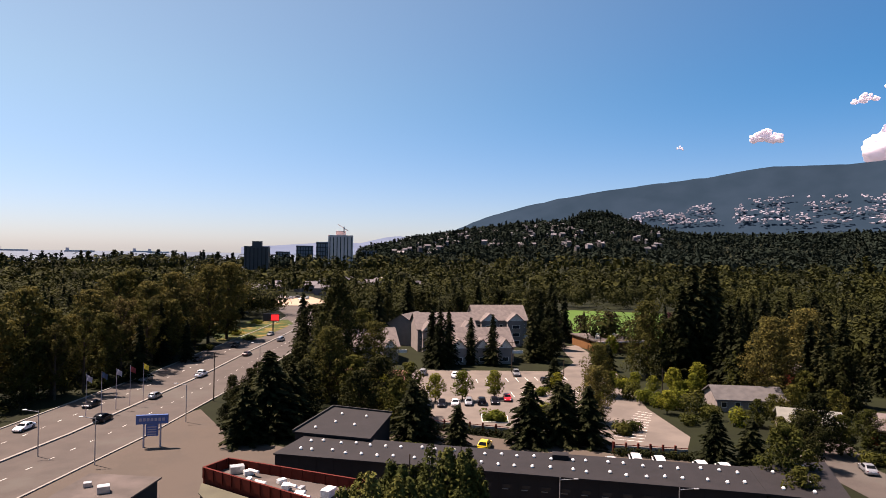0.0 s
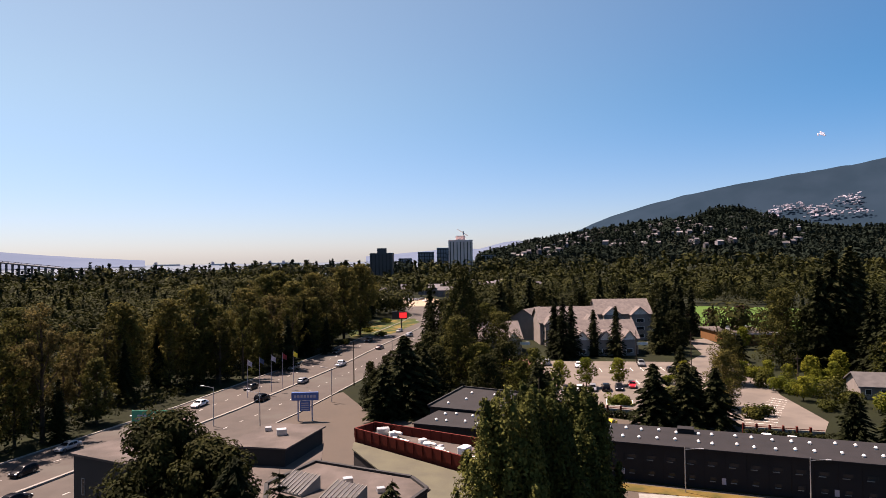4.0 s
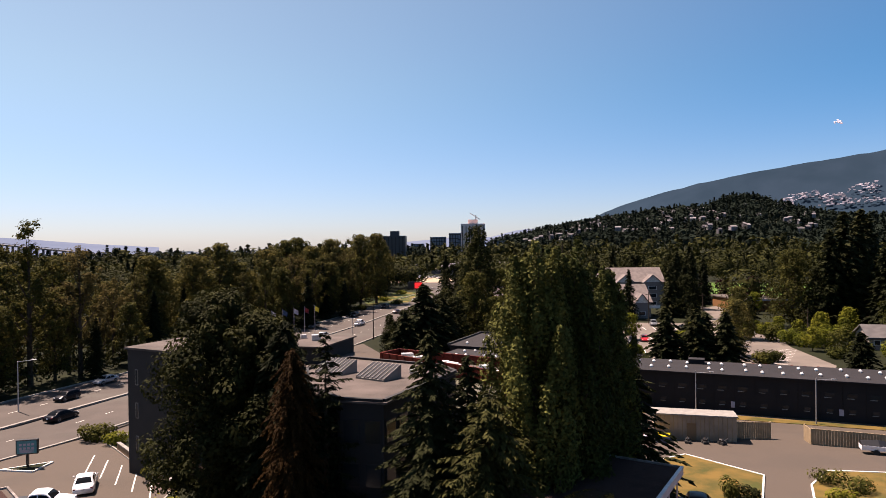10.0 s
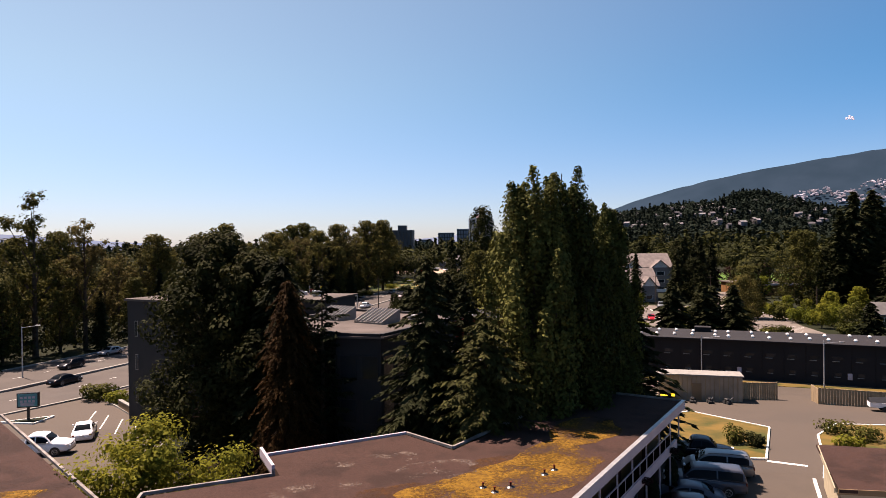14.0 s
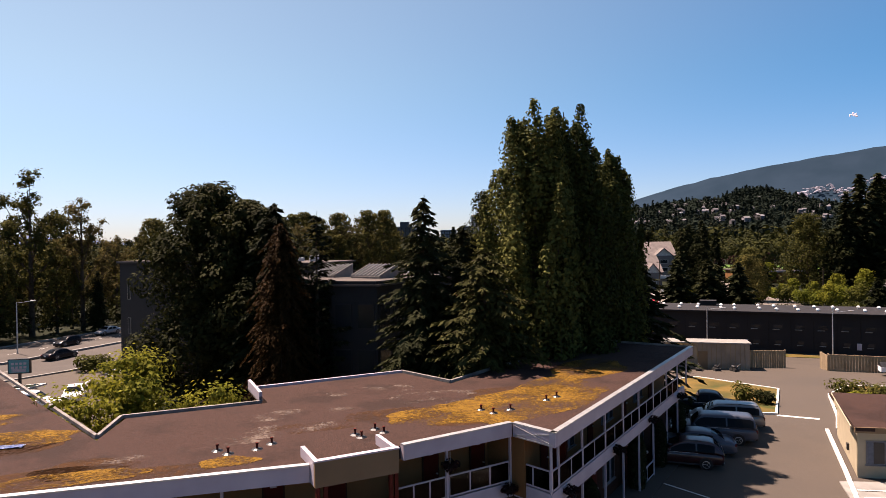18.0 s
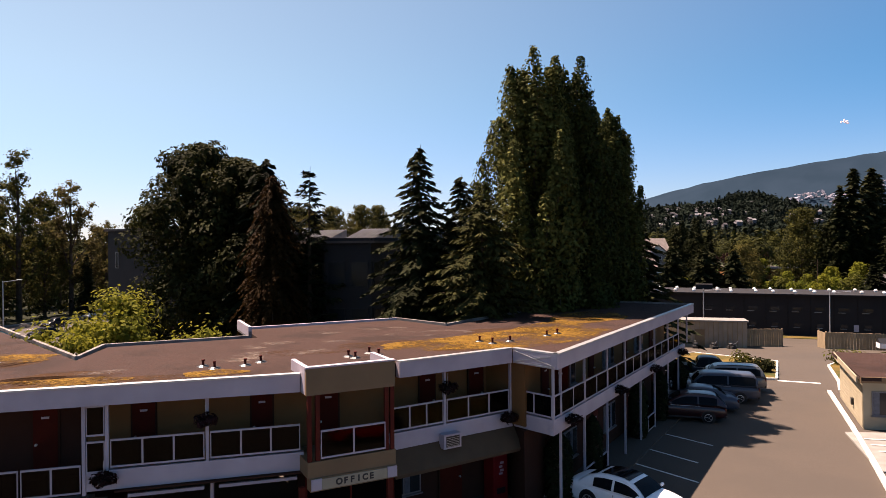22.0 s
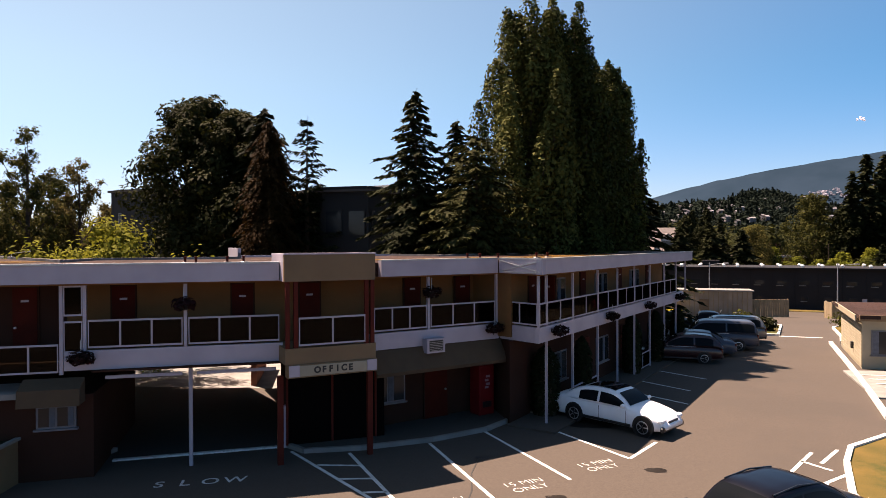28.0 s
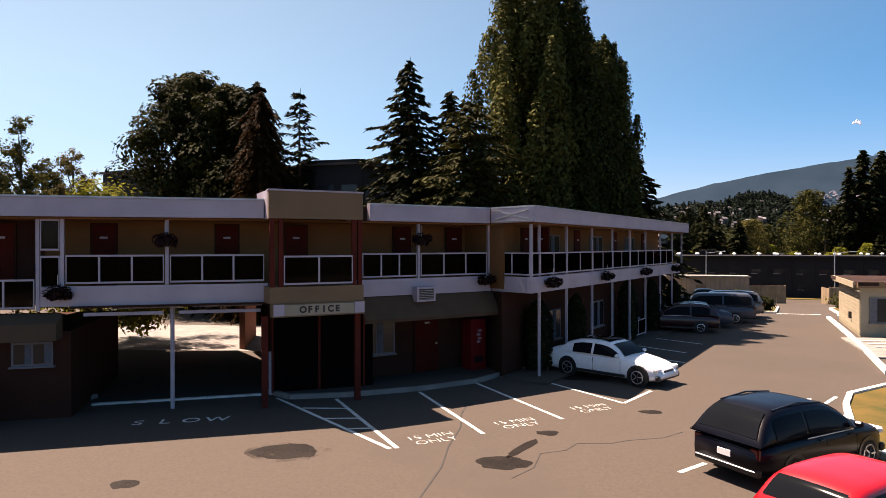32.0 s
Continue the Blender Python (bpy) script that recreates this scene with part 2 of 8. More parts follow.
def beam(a, b, w, h, bm=None, up=0.0):
    """A rectangular bar from a to b, w wide and h high, standing on the line."""
    a, b = Vector(a), Vector(b)
    d = b - a
    side = Vector((-d.y, d.x, 0))
    side = side.normalized() * (w / 2) if side.length > 1e-6 else Vector((w / 2, 0, 0))
    top = Vector((0, 0, h)) if abs(d.z) < d.length * 0.9 else Vector((0, h, 0))
    bm = bm or bmesh.new()
    o = Vector((0, 0, up))
    vs = [bm.verts.new(p + o) for p in (a - side, a + side, a + side + top, a - side + top, b - side, b + side, b + side + top, b - side + top)]
    for f in ((0, 1, 2, 3), (7, 6, 5, 4), (0, 4, 5, 1), (1, 5, 6, 2), (2, 6, 7, 3), (3, 7, 4, 0)):
        bm.faces.new([vs[i] for i in f])
    bmesh.ops.recalc_face_normals(bm, faces=bm.faces[:])
    return bm


def rod(a, b, r, r2=None, seg=8, bm=None):
    """A round bar from a to b."""
    a, b = Vector(a), Vector(b)
    d = b - a
    bm = bm or bmesh.new()
    q = d.to_track_quat("Z", "Y").to_matrix()
    r2 = r if r2 is None else r2
    rings = []
    for p, rr in ((a, r), (b, r2)):
        rings.append([bm.verts.new(p + q @ Vector((rr * math.cos(6.28319 * i / seg), rr * math.sin(6.28319 * i / seg), 0))) for i in range(seg)])
    for i in range(seg):
        bm.faces.new((rings[0][i], rings[0][(i + 1) % seg], rings[1][(i + 1) % seg], rings[1][i]))
    bm.faces.new(rings[0][::-1])
    bm.faces.new(rings[1])
    return bm


def quads(name, V, material):
    """A mesh of loose quads from an array (n, 4, 3)."""
    n = len(V)
    me = bpy.data.meshes.new(name)
    me.vertices.add(n * 4)
    me.vertices.foreach_set("co", np.ascontiguousarray(V, dtype=np.float32).ravel())
    me.loops.add(n * 4)
    me.loops.foreach_set("vertex_index", np.arange(n * 4, dtype=np.int32))
    me.polygons.add(n)
    me.polygons.foreach_set("loop_start", np.arange(0, n * 4, 4, dtype=np.int32))
    me.update(calc_edges=True)
    me.materials.append(material)
    return me


def ground_z(y):
    return 0.0 if y < 44 else (-1.8 * (y - 44) / 31 if y < 75 else -1.8)


# ---------- trees ----------
def leaf_quads(rng, P, N, size, flat=0.0, spread=0.38):
    """Leaf sprays at points P facing about N, each bent quad about size across."""
    n = len(P)
    N = N + rng.normal(0, spread, (n, 3))
    N[:, 2] += flat
    N /= np.linalg.norm(N, axis=1)[:, None]
    A = np.cross(N, rng.normal(0, 1, (n, 3)))
    A /= np.linalg.norm(A, axis=1)[:, None] + 1e-9
    B = np.cross(N, A)
    s = size * rng.uniform(0.6, 1.35, (n, 1))
    A, B = A * s, B * s * 0.7
    bend = N * s * 0.25
    return np.stack([P - A - bend, P - B * rng.uniform(.5, 1, (n, 1)), P + A - bend, P + B * rng.uniform(.5, 1, (n, 1))], 1)


def crown_blobs(rng, blobs, per, size, flat=0.45):
    """Leaf sprays over lobes (centre, radii), turned up to the light."""
    out = []
    for c, r in blobs:
        d = rng.normal(0, 1, (per, 3))
        d /= np.linalg.norm(d, axis=1)[:, None]
        k = rng.uniform(0.55, 1.05, (per, 1)) ** 0.6
        out.append(leaf_quads(rng, np.array(c) + d * np.array(r) * k, d, size, flat, 0.28))
    return np.concatenate(out)


def broad_tree(seed, h, w, leaf, lobes=26, per=110, size=0.42, base=0.22, shape="round", lobe=1.0, reach=(0.35, 0.45)):
    """Trunk, limbs and a crown of leaf sprays in lobes; height h, width w, standing at the origin."""
    rng = np.random.default_rng(seed)
    blobs = []
    for i in range(lobes):
        f = (i + 0.5) / lobes
        z = h * (base + (0.97 - base) * f)
        u = (z / h - base) / (1 - base)
        if shape == "round":
            prof = math.sin(math.pi * min(1, 0.18 + 0.80 * u)) ** 0.7
        elif shape == "column":
            prof = min(1, 0.55 + 1.2 * u) * (1 - max(0, u - 0.55) / 0.62) ** 0.8
        else:
            prof = min(1, 0.5 + u) * (1 - u) ** 0.55 + 0.06
        R = w / 2 * prof
        a = i * 2.39996 + rng.uniform(-0.4, 0.4)
        rr = R * (reach[0] + reach[1] * rng.random()) if i % 4 else R * 0.2
        br = lobe * w * (0.13 + 0.10 * rng.random()) * (0.65 + 0.5 * prof)
        tall = 1.75 if shape == "column" else 0.85
        bulge = 1 + 0.22 * noise.noise((math.cos(a) * 1.6 + seed, math.sin(a) * 1.6, z / w * 3.5))
        blobs.append(((rr * bulge * math.cos(a), rr * bulge * math.sin(a), min(z, h - br * tall * 0.8 - abs(rng.normal(0, 0.03)) * h)), (br, br, br * tall)))
    V = crown_blobs(rng, blobs, per, size)
    bm = bmesh.new()
    rod((0, 0, -0.3), (0, 0, h * 0.45), 0.028 * h * 0.6 + 0.06, 0.014 * h * 0.6, 8, bm)
    rod((0, 0, h * 0.45), (0.1, 0.05, h * 0.86), 0.014 * h * 0.6, 0.02, 6, bm)
    for c, r in blobs[::3]:
        z0 = max(h * 0.15, c[2] - 0.22 * h)
        rod((0, 0, z0), c, 0.006 * h, 0.02, 5, bm)
    return bm, quads("crown", V, leaf)


def sprays(rng, P, D, length, width):
    """Pointed sprays at P lying along D."""
    n = len(P)
    D = D / np.linalg.norm(D, axis=1)[:, None]
    B = np.cross(D, np.array((0, 0, 1.0)) + rng.normal(0, 0.45, (n, 3)))
    B /= np.linalg.norm(B, axis=1)[:, None] + 1e-9
    k = rng.uniform(0.6, 1.35, (n, 1))
    A, B = D * length * 0.5 * k, B * width * 0.5 * k
    return np.stack([P - A, P + B - A * 0.2, P + A, P - B - A * 0.2], 1)


def fir_tree(seed, h, w, leaf, tiers=20, droop=0.28, per=9, size=0.5, bare=0.06, power=0.85):
    """A conifer: uneven drooping boughs set with pointed sprays, fuller below, ragged at the edge."""
    rng = np.random.default_rng(seed)
    P, D = [], []
    bm = bmesh.new()
    rod((0, 0, -0.3), (0, 0, h * 0.97), 0.016 * h + 0.05, 0.02, 7, bm)
    nb = tiers * 8
    for i in range(nb):
        u = 1 - (1 - (i + rng.random()) / nb) ** 0.78
        z = h * (bare + (0.985 - bare) * u)
        R = (w / 2) * ((1 - u) ** power * 0.97 + 0.03)
        L = R * (rng.uniform(0.5, 1.0) if rng.random() < 0.72 else rng.uniform(1.0, 1.3))
        a = i * 2.39996 + rng.uniform(-0.5, 0.5)
        tilt = droop * rng.uniform(0.5, 1.4)
        k = max(4, int(per * (0.4 + L / (w / 2) * 0.6)))
        ca, sa = math.cos(a), math.sin(a)
        for s in np.linspace(0.1, 1.0, k):
            x = L * s
            zz = z + 0.16 * L * s - (tilt + 0.16) * L * s ** 1.7
            slope = 0.16 - (tilt + 0.16) * 1.7 * s ** 0.7
            for sg in (-1, 1):
                off = rng.uniform(0.0, 0.16 * L * (1.15 - s) + 0.05)
                b2 = a + sg * rng.uniform(0.25, 0.95)
                P.append((x * ca - sg * off * sa, x * sa + sg * off * ca, zz - off * 0.3 + rng.normal(0, 0.04)))
                D.append((math.cos(b2), math.sin(b2), slope * 0.7 + rng.normal(0, 0.16)))
        if i % 7 == 0 and u < 0.7:
            rod((0, 0, z), (L * 0.8 * ca, L * 0.8 * sa, z - droop * L * 0.5), 0.004 * h, 0.01, 4, bm)
    V = sprays(rng, np.array(P), np.array(D), size * 3.0, size * 1.15)
    return bm, quads("crown", V, leaf)


def airy_tree(seed, h, w, leaf, clumps=80, per=40, size=0.3, base=0.25):
    """A tall open tree: forked limbs that carry small clumps, with sky between them."""
    rng = np.random.default_rng(seed)
    bm = bmesh.new()
    rod((0, 0, -0.3), (0, 0, h * 0.5), 0.018 * h, 0.01 * h, 8, bm), rod((0, 0, h * 0.5), (0.2, -0.1, h * 0.93), 0.01 * h, 0.02, 6, bm)
    blobs, limbs = [], []
    for k in range(11):
        a, f = k * 2.39996, k / 10
        z0 = h * (base * 0.8 + 0.5 * f)
        R = w / 2 * math.sin(math.pi * (0.3 + 0.62 * f)) ** 0.8 * rng.uniform(0.75, 1.1)
        tip = Vector((R * math.cos(a), R * math.sin(a), min(h * 0.96, z0 + h * rng.uniform(0.16, 0.3))))
        rod((0, 0, z0), tip, 0.006 * h, 0.02, 5, bm)
        limbs.append((Vector((0, 0, z0)), tip))
    limbs.append((Vector((0, 0, h * 0.55)), Vector((0.2, -0.1, h * 0.97))))
    for i in range(clumps):
        p, q = limbs[i % 12]
        s = 1.08 - 0.8 * rng.random() ** 1.3
        c = p + (q - p) * s + Vector(rng.normal(0, 0.05 * w, 3))
        r = w * rng.uniform(0.05, 0.115)
        blobs.append(((c.x, c.y, min(c.z, h - r * 0.8)), (r, r, r * 0.85)))
        if i % 4 == 0:
            rod(p + (q - p) * max(0.1, s - 0.25), c, 0.0025 * h, 0.012, 4, bm)
    V = []
    for c, r in blobs:
        d = rng.normal(0, 1, (per, 3))
        k = rng.uniform(0.1, 1.5, (per, 1))
        n = d / np.linalg.norm(d, axis=1)[:, None]
        V.append(leaf_quads(rng, np.array(c) + n * np.array(r) * k, n, size, 0.5))
    return bm, quads("crown", np.concatenate(V), leaf)


def lowpoly_fir(rng, n, size):
    P, N = [], []
    u = rng.random(n) ** 0.7
    a = rng.uniform(0, 6.283, n)
    r = (1 - u) * rng.uniform(0.55, 1.0, n)
    P = np.stack([r * np.cos(a), r * np.sin(a), u], 1)
    N = np.stack([np.cos(a), np.sin(a), np.full(n, 0.8)], 1)
    return P, N


def make_tree(name, built, m, label, category="tree", group=""):
    bm, crown = built
    t = thing(name, label, category, m, group)
    part("trunk", bm, M_BARK, t)
    part("crown", crown, None, t)
    return t


# ---------- ground, hills, sea ----------
def lerp(x, pts):
    return float(np.interp(x, [p[0] for p in pts], [p[1] for p in pts]))


HILL = [(-180, 0), (-3, 0.0), (1.0, 0.3), (3.3, 0.85), (6.3, 1.5), (8.2, 1.75), (10.2, 2.2), (13, 2.5), (16, 2.85), (19.6, 3.1), (22, 3.2), (24.5, 3.05), (26.5, 2.4), (29, 1.95), (33, 1.9), (41, 2.05), (50, 2.2), (70, 1.6), (100, 0)]
RIDGE = [(4, 0.1), (7, 0.8), (9, 1.7), (10.7, 2.5), (12.2, 3.1), (14.1, 3.7), (16.3, 4.25), (18.2, 4.7), (20.3, 5.05), (21.7, 5.35), (24.3, 5.65), (26.5, 5.98), (28.1, 6.12), (31, 6.45), (33, 6.8), (35.2, 7.1), (38, 7.05), (40.4, 7.0), (42.5, 7.15), (43.7, 7.4), (45, 7.1), (47.6, 7.05), (52, 6.75), (65, 6.0), (85, 4.0), (110, 0.2)]


def smooth(a, b, v):
    u = min(1, max(0, (v - a) / (b - a)))
    return u * u * (3 - 2 * u)


def land(x, y):
    d, az = math.hypot(x, y), math.degrees(math.atan2(x, y))
    z = ground_z(y)
    if d > 420:
        z += (d * math.tan(radians(lerp(az, HILL)))) * smooth(420, 2100, d) * (1 - 0.6 * smooth(2300, 3300, d))
        k = math.hypot(x - 884, y - 2215)
        z += 34 * math.exp(-(k / 92) ** 4) if k < 400 else 0
        z += 6 * noise.noise((x / 160, y / 160, 0)) * smooth(420, 900, d)
        if az < 2:
            z -= 9 * smooth(1100, 1500, d) * smooth(2, -6, az)
    return z


def build_ground():
    near = list(range(-150, 171, 10))
    xs = sorted(set(near + [s * v for s in (-1, 1) for v in (200, 250, 320, 400, 500, 620, 760, 800, 840, 884, 930, 975, 1030, 1100, 1300, 1550, 1850, 2200, 2700, 3300, 4000, 4900)]))
    ys = sorted(set(list(range(-60, 44, 13)) + list(range(44, 75, 4)) + [75] + list(range(80, 420, 12)) + [-4900, -3000, -1500, -600, -200, -100]
                    + [440, 480, 530, 600, 680, 770, 870, 980, 1100, 1230, 1380, 1550, 1750, 1950, 2050, 2120, 2170, 2215, 2260, 2310, 2400, 2550, 2800, 3200, 3700, 4300, 4900]))
    bm = bmesh.new()
    grid = [[bm.verts.new((x, y, land(x, y))) for x in xs] for y in ys]
    for j in range(len(ys) - 1):
        for i in range(len(xs) - 1):
            bm.faces.new((grid[j][i], grid[j][i + 1], grid[j + 1][i + 1], grid[j + 1][i]))
    for f in bm.faces:
        f.smooth = True
    return part("ground", bm, M_SOIL)


tagged(build_ground(), "dark undergrowth and soil reaching to the wooded hills", "ground", kind="structure")

M_SEA = mat("sea", (0.08, 0.1, 0.13), (0.07, 0.09, 0.12), 0.6, 0.01, spec=0.2)
bm = bmesh.new()
bm.faces.new([bm.verts.new(p) for p in ((-4900, 1150, -3.5), (-150, 1150, -3.5), (150, 4900, -3.5), (-4900, 4900, -3.5))])
tagged(part("water", bm, M_SEA), "pale hazy sea inlet beyond the woods", "sea", kind="structure")


def ridge(name, profile, radius, scale, material, label, foot=0.0, rows=14, jag=6.0):
    bm = bmesh.new()
    n = 170
    az0, az1 = profile[0][0], profile[-1][0]
    grid = []
    for j in range(rows):
        u = j / (rows - 1)
        row = []
        for i in range(n):
            az = az0 + (az1 - az0) * i / (n - 1)
            r = radius * (0.80 + 0.2 * u)
            h = (radius * math.tan(radians(lerp(az, profile))) + 30) * scale * u ** 1.25
            h += jag * u * (noise.noise((az * 0.9, u * 4, 3)) + 0.5 * noise.noise((az * 3.1, u * 9, 7)))
            row.append(bm.verts.new((r * math.sin(radians(az)), r * math.cos(radians(az)), foot + h)))
        grid.append(row)
    for j in range(rows - 1):
        for i in range(n - 1):
            f = bm.faces.new((grid[j][i], grid[j][i + 1], grid[j + 1][i + 1], grid[j + 1][i]))
            f.smooth = True
    return tagged(part(name, bm, material), label, "mountain", kind="structure")


# Distance haze is put into the base colours of the mountain and hills.
M_MOUNT = mat("haze_blue_forest", (0.0187, 0.0325, 0.0504), (0.0151, 0.0277, 0.0432), 1.0, 0.006, spec=0.0)
M_FARRIDGE = mat("haze_blue_hills", (0.1, 0.125, 0.18), (0.09, 0.115, 0.17), 1.0, 0.004, spec=0.0)
ridge("backdrop_mountain", RIDGE, 4300, 1.0, M_MOUNT, "long forested mountain ridge, coloured blue for distance haze")
ridge("backdrop_far_hills", [(-9, 0.1), (-5.5, 0.35), (-3.5, 0.5), (-1, 0.75), (1, 0.6), (3.2, 1.15), (4.5, 1.3), (6, 1.1), (8, 0.8), (12, 0.5)], 4600, 1.0, M_FARRIDGE, "low hills across the sea, coloured blue for haze", rows=5, jag=2.0)
ridge("backdrop_shore_hills", [(-66, 0.1), (-55, 0.9), (-45, 1.15), (-40, 1.0), (-36.5, 0.8), (-34, 0.55), (-31, 0.3), (-27, 0.05)], 4500, 1.0, M_FARRIDGE, "low hills beyond the bridge, coloured pale for haze", rows=5, jag=2.0)

# ---------- roads and paved areas ----------
ROAD = [(-92, -60), (-80, 0), (-69, 45), (-62, 73), (-54.5, 100), (-46.5, 129), (-41, 156), (-35.5, 182), (-29.5, 222), (-22, 265), (-16, 305), (-14, 335), (-24, 380), (-45, 440), (-90, 520)]


def ribbon(pts, off0, off1, z, bm=None, zf=ground_z):
    """A flat strip along a line, between two sideways offsets (right is positive)."""
    bm = bm or bmesh.new()
    fine = []
    for (a, b) in zip(pts, pts[1:]):
        k = max(1, int(math.dist(a, b) / 6))
        fine += [(a[0] + (b[0] - a[0]) * i / k, a[1] + (b[1] - a[1]) * i / k) for i in range(k)]
    fine.append(pts[-1])
    prev = None
    for i, p in enumerate(fine):
        a, b = fine[max(0, i - 1)], fine[min(len(fine) - 1, i + 1)]
        d = Vector((b[0] - a[0], b[1] - a[1])).normalized()
        cur = [bm.verts.new((p[0] + d.y * o, p[1] - d.x * o, zf(p[1] - d.x * o) + z)) for o in (off0, off1)]
        if prev:
            bm.faces.new((prev[0], prev[1], cur[1], cur[0]))
        prev = cur
    bmesh.ops.recalc_face_normals(bm, faces=bm.faces[:])
    return bm


def patch(name, pts, z, material, label, category, kind="structure", cell=4.0, thick=0.0):
    """A paved or planted area draped on the ground, cut into strips along y."""
    bm = bmesh.new()
    bm.faces.new([bm.verts.new((x, y, 0)) for x, y in pts])
    y0, y1 = min(p[1] for p in pts), max(p[1] for p in pts)
    for y in [v for v in (44, 75) if y0 < v < y1]:
        bmesh.ops.bisect_plane(bm, geom=bm.verts[:] + bm.edges[:] + bm.faces[:], plane_co=(0, y, 0), plane_no=(0, 1, 0))
    for v in bm.verts:
        v.co.z = ground_z(v.co.y) + z
    bm.normal_update()
    bm.faces.ensure_lookup_table()
    if bm.faces[0].normal.z < 0:
        bmesh.ops.reverse_faces(bm, faces=bm.faces[:])
    return tagged(part(name, bm, material), label, category, kind=kind)


tagged(part("road", ribbon(ROAD, -14, 13.5, 0.05), M_ROAD), "wide worn asphalt arterial road with two carriageways", "road", kind="structure")
patch("ground_lot_asphalt", [(-70, -40), (60, -40), (60, 44), (36, 46), (50, 78.2), (20, 88.2), (-2, 110), (-6, 117), (-18, 124), (-28, 146), (-33, 140), (-37, 120), (-43, 100), (-52, 66)], 0.03, M_ASPHALT, "worn asphalt motel car park with drive lanes", "car park")

# ---------- motel ----------
ZR, ZF, ZS, ZB, ZW = 5.9, 5.4, 3.54, 3.0, 3.1      # roof edge, fascia foot, slab band top and foot, walkway
F1, F2, F3, F4, F5, F6 = (-30.0, 9.5), (-5.6, 18.15), (-2.95, 20.2), (0.8, 23.0), (2.25, 21.65), (12.8, 40.6)
B1, B2 = (-5.3, 17.7), (-2.95, 19.1)


class Line:
    """A facade line; at(s, o, z): s metres along it, o metres out of it."""

    def __init__(self, p, q):
        self.p, self.q = Vector((*p, 0)), Vector((*q, 0))
        self.d = (self.q - self.p).normalized()
        self.n = Vector((self.d.y, -self.d.x, 0))
        if self.n.dot(Vector((0.84, 0.3, 0)) - self.p) < 0:
            self.n = -self.n
        self.len = (self.q - self.p).length

    def at(self, s, o=0.0, z=0.0):
        v = self.p + self.d * s + self.n * o
        return (v.x, v.y, z)

    def slab(self, s0, s1, o0, o1, z0, z1, bm=None):
        return prism([self.at(s, o)[:2] for s, o in ((s0, o0), (s1, o0), (s1, o1), (s0, o1))], z0, z1, bm)


S1, SB, S2, SC, S3 = Line(F2, F1), Line(B1, B2), Line(F3, F4), Line(F4, F5), Line(F5, F6)

M_PANE = bpy.data.materials.new("smoked_glass_panel")
M_PANE.use_nodes = True
pn, pl = M_PANE.node_tree.nodes, M_PANE.node_tree.links
tr, gl, ms = pn.new("ShaderNodeBsdfTransparent"), pn.new("ShaderNodeBsdfGlossy"), pn.new("ShaderNodeMixShader")
tr.inputs[0].default_value, gl.inputs["Roughness"].default_value = (0.22, 0.18, 0.145, 1), 0.05
gl.inputs[0].default_value = (0.75, 0.75, 0.75, 1)
ms.inputs[0].default_value = 0.012
pl.new(tr.outputs[0], ms.inputs[1]), pl.new(gl.outputs[0], ms.inputs[2]), pl.new(ms.outputs[0], pn["Material Output"].inputs[0])
M_BROWN = mat("brown_red_paint", (0.095, 0.0155, 0.0095), (0.074, 0.0125, 0.008), 0.7, 2.0, spec=0.1)
# Stucco darkened for shade under the balcony and in the passage; also door frames.
M_SHADEWALL = mat("shade_brown_stucco", (0.0452, 0.0202, 0.0139), (0.0362, 0.0166, 0.0116), 0.95, 1.0, bump=0.15, fine=50, spec=0.06)
M_AWN = mat("beige_awning_cloth", (0.0713, 0.0431, 0.0213), (0.0599, 0.0364, 0.0179), 0.9, 2.0)
M_CURT = mat("grey_curtain", (0.0988, 0.106, 0.129), (0.0684, 0.076, 0.0912), 0.9, 6.0)
M_INSIDE = mat("shade_black_interior", (0.0048, 0.0032, 0.003), (0.0032, 0.0024, 0.0022), 0.8, 1.0, spec=0.02)
M_RED = mat("red_enamel", (0.167, 0.00608, 0.00836), (0.137, 0.00456, 0.00684), 0.35, 2.0)
M_LETTER = mat("dark_lettering", (0.0228, 0.019, 0.0152), rough=0.7)
M_SIGNB = mat("cream_sign_board", (0.31, 0.262, 0.18), (0.27, 0.23, 0.158), 0.6, 2.0)

ROOF = [F1, F2, F3, F4, F5, F6, (6.5, 44.0), (-2, 30.5), (-4.75, 33.0), (-11.6, 28.9), (-10.1, 26.3), (-15, 23.8), (-14.3, 21.06), (-31, 36), (-40, 27)]
motel = thing("motel", "two-storey beige motel with white balcony railings and moss-stained flat roof", "motel building")
inset = [(-29.6, 9.9), (-5.7, 18.4), (-3.0, 20.45), (0.75, 23.3), (2.2, 22.0), (12.5, 40.6), (6.6, 43.7), (-1.95, 30.1), (-4.75, 32.7), (-11.25, 28.8), (-9.75, 26.2), (-14.7, 23.6), (-14.1, 20.7), (-31, 35.5), (-39.5, 27)]
part("roof", prism(inset, ZF, ZR - 0.05), M_ROOF, motel, "flat gravel roof stained with yellow moss")


M_EDGE = mat("weathered_roof_edge", (0.228, 0.205, 0.19), (0.106, 0.0912, 0.0836), 0.85, 1.2, spec=0.2)


def fascia(line, s0, s1, name="fascia"):
    p = part(name, line.slab(s0, s1, -0.22, 0.0, ZF, ZR), M_WHITE, motel)
    part("flashing", line.slab(s0, s1, -0.2, 0.03, ZR + 0.003, ZR + 0.05), M_METAL, p)
    return p


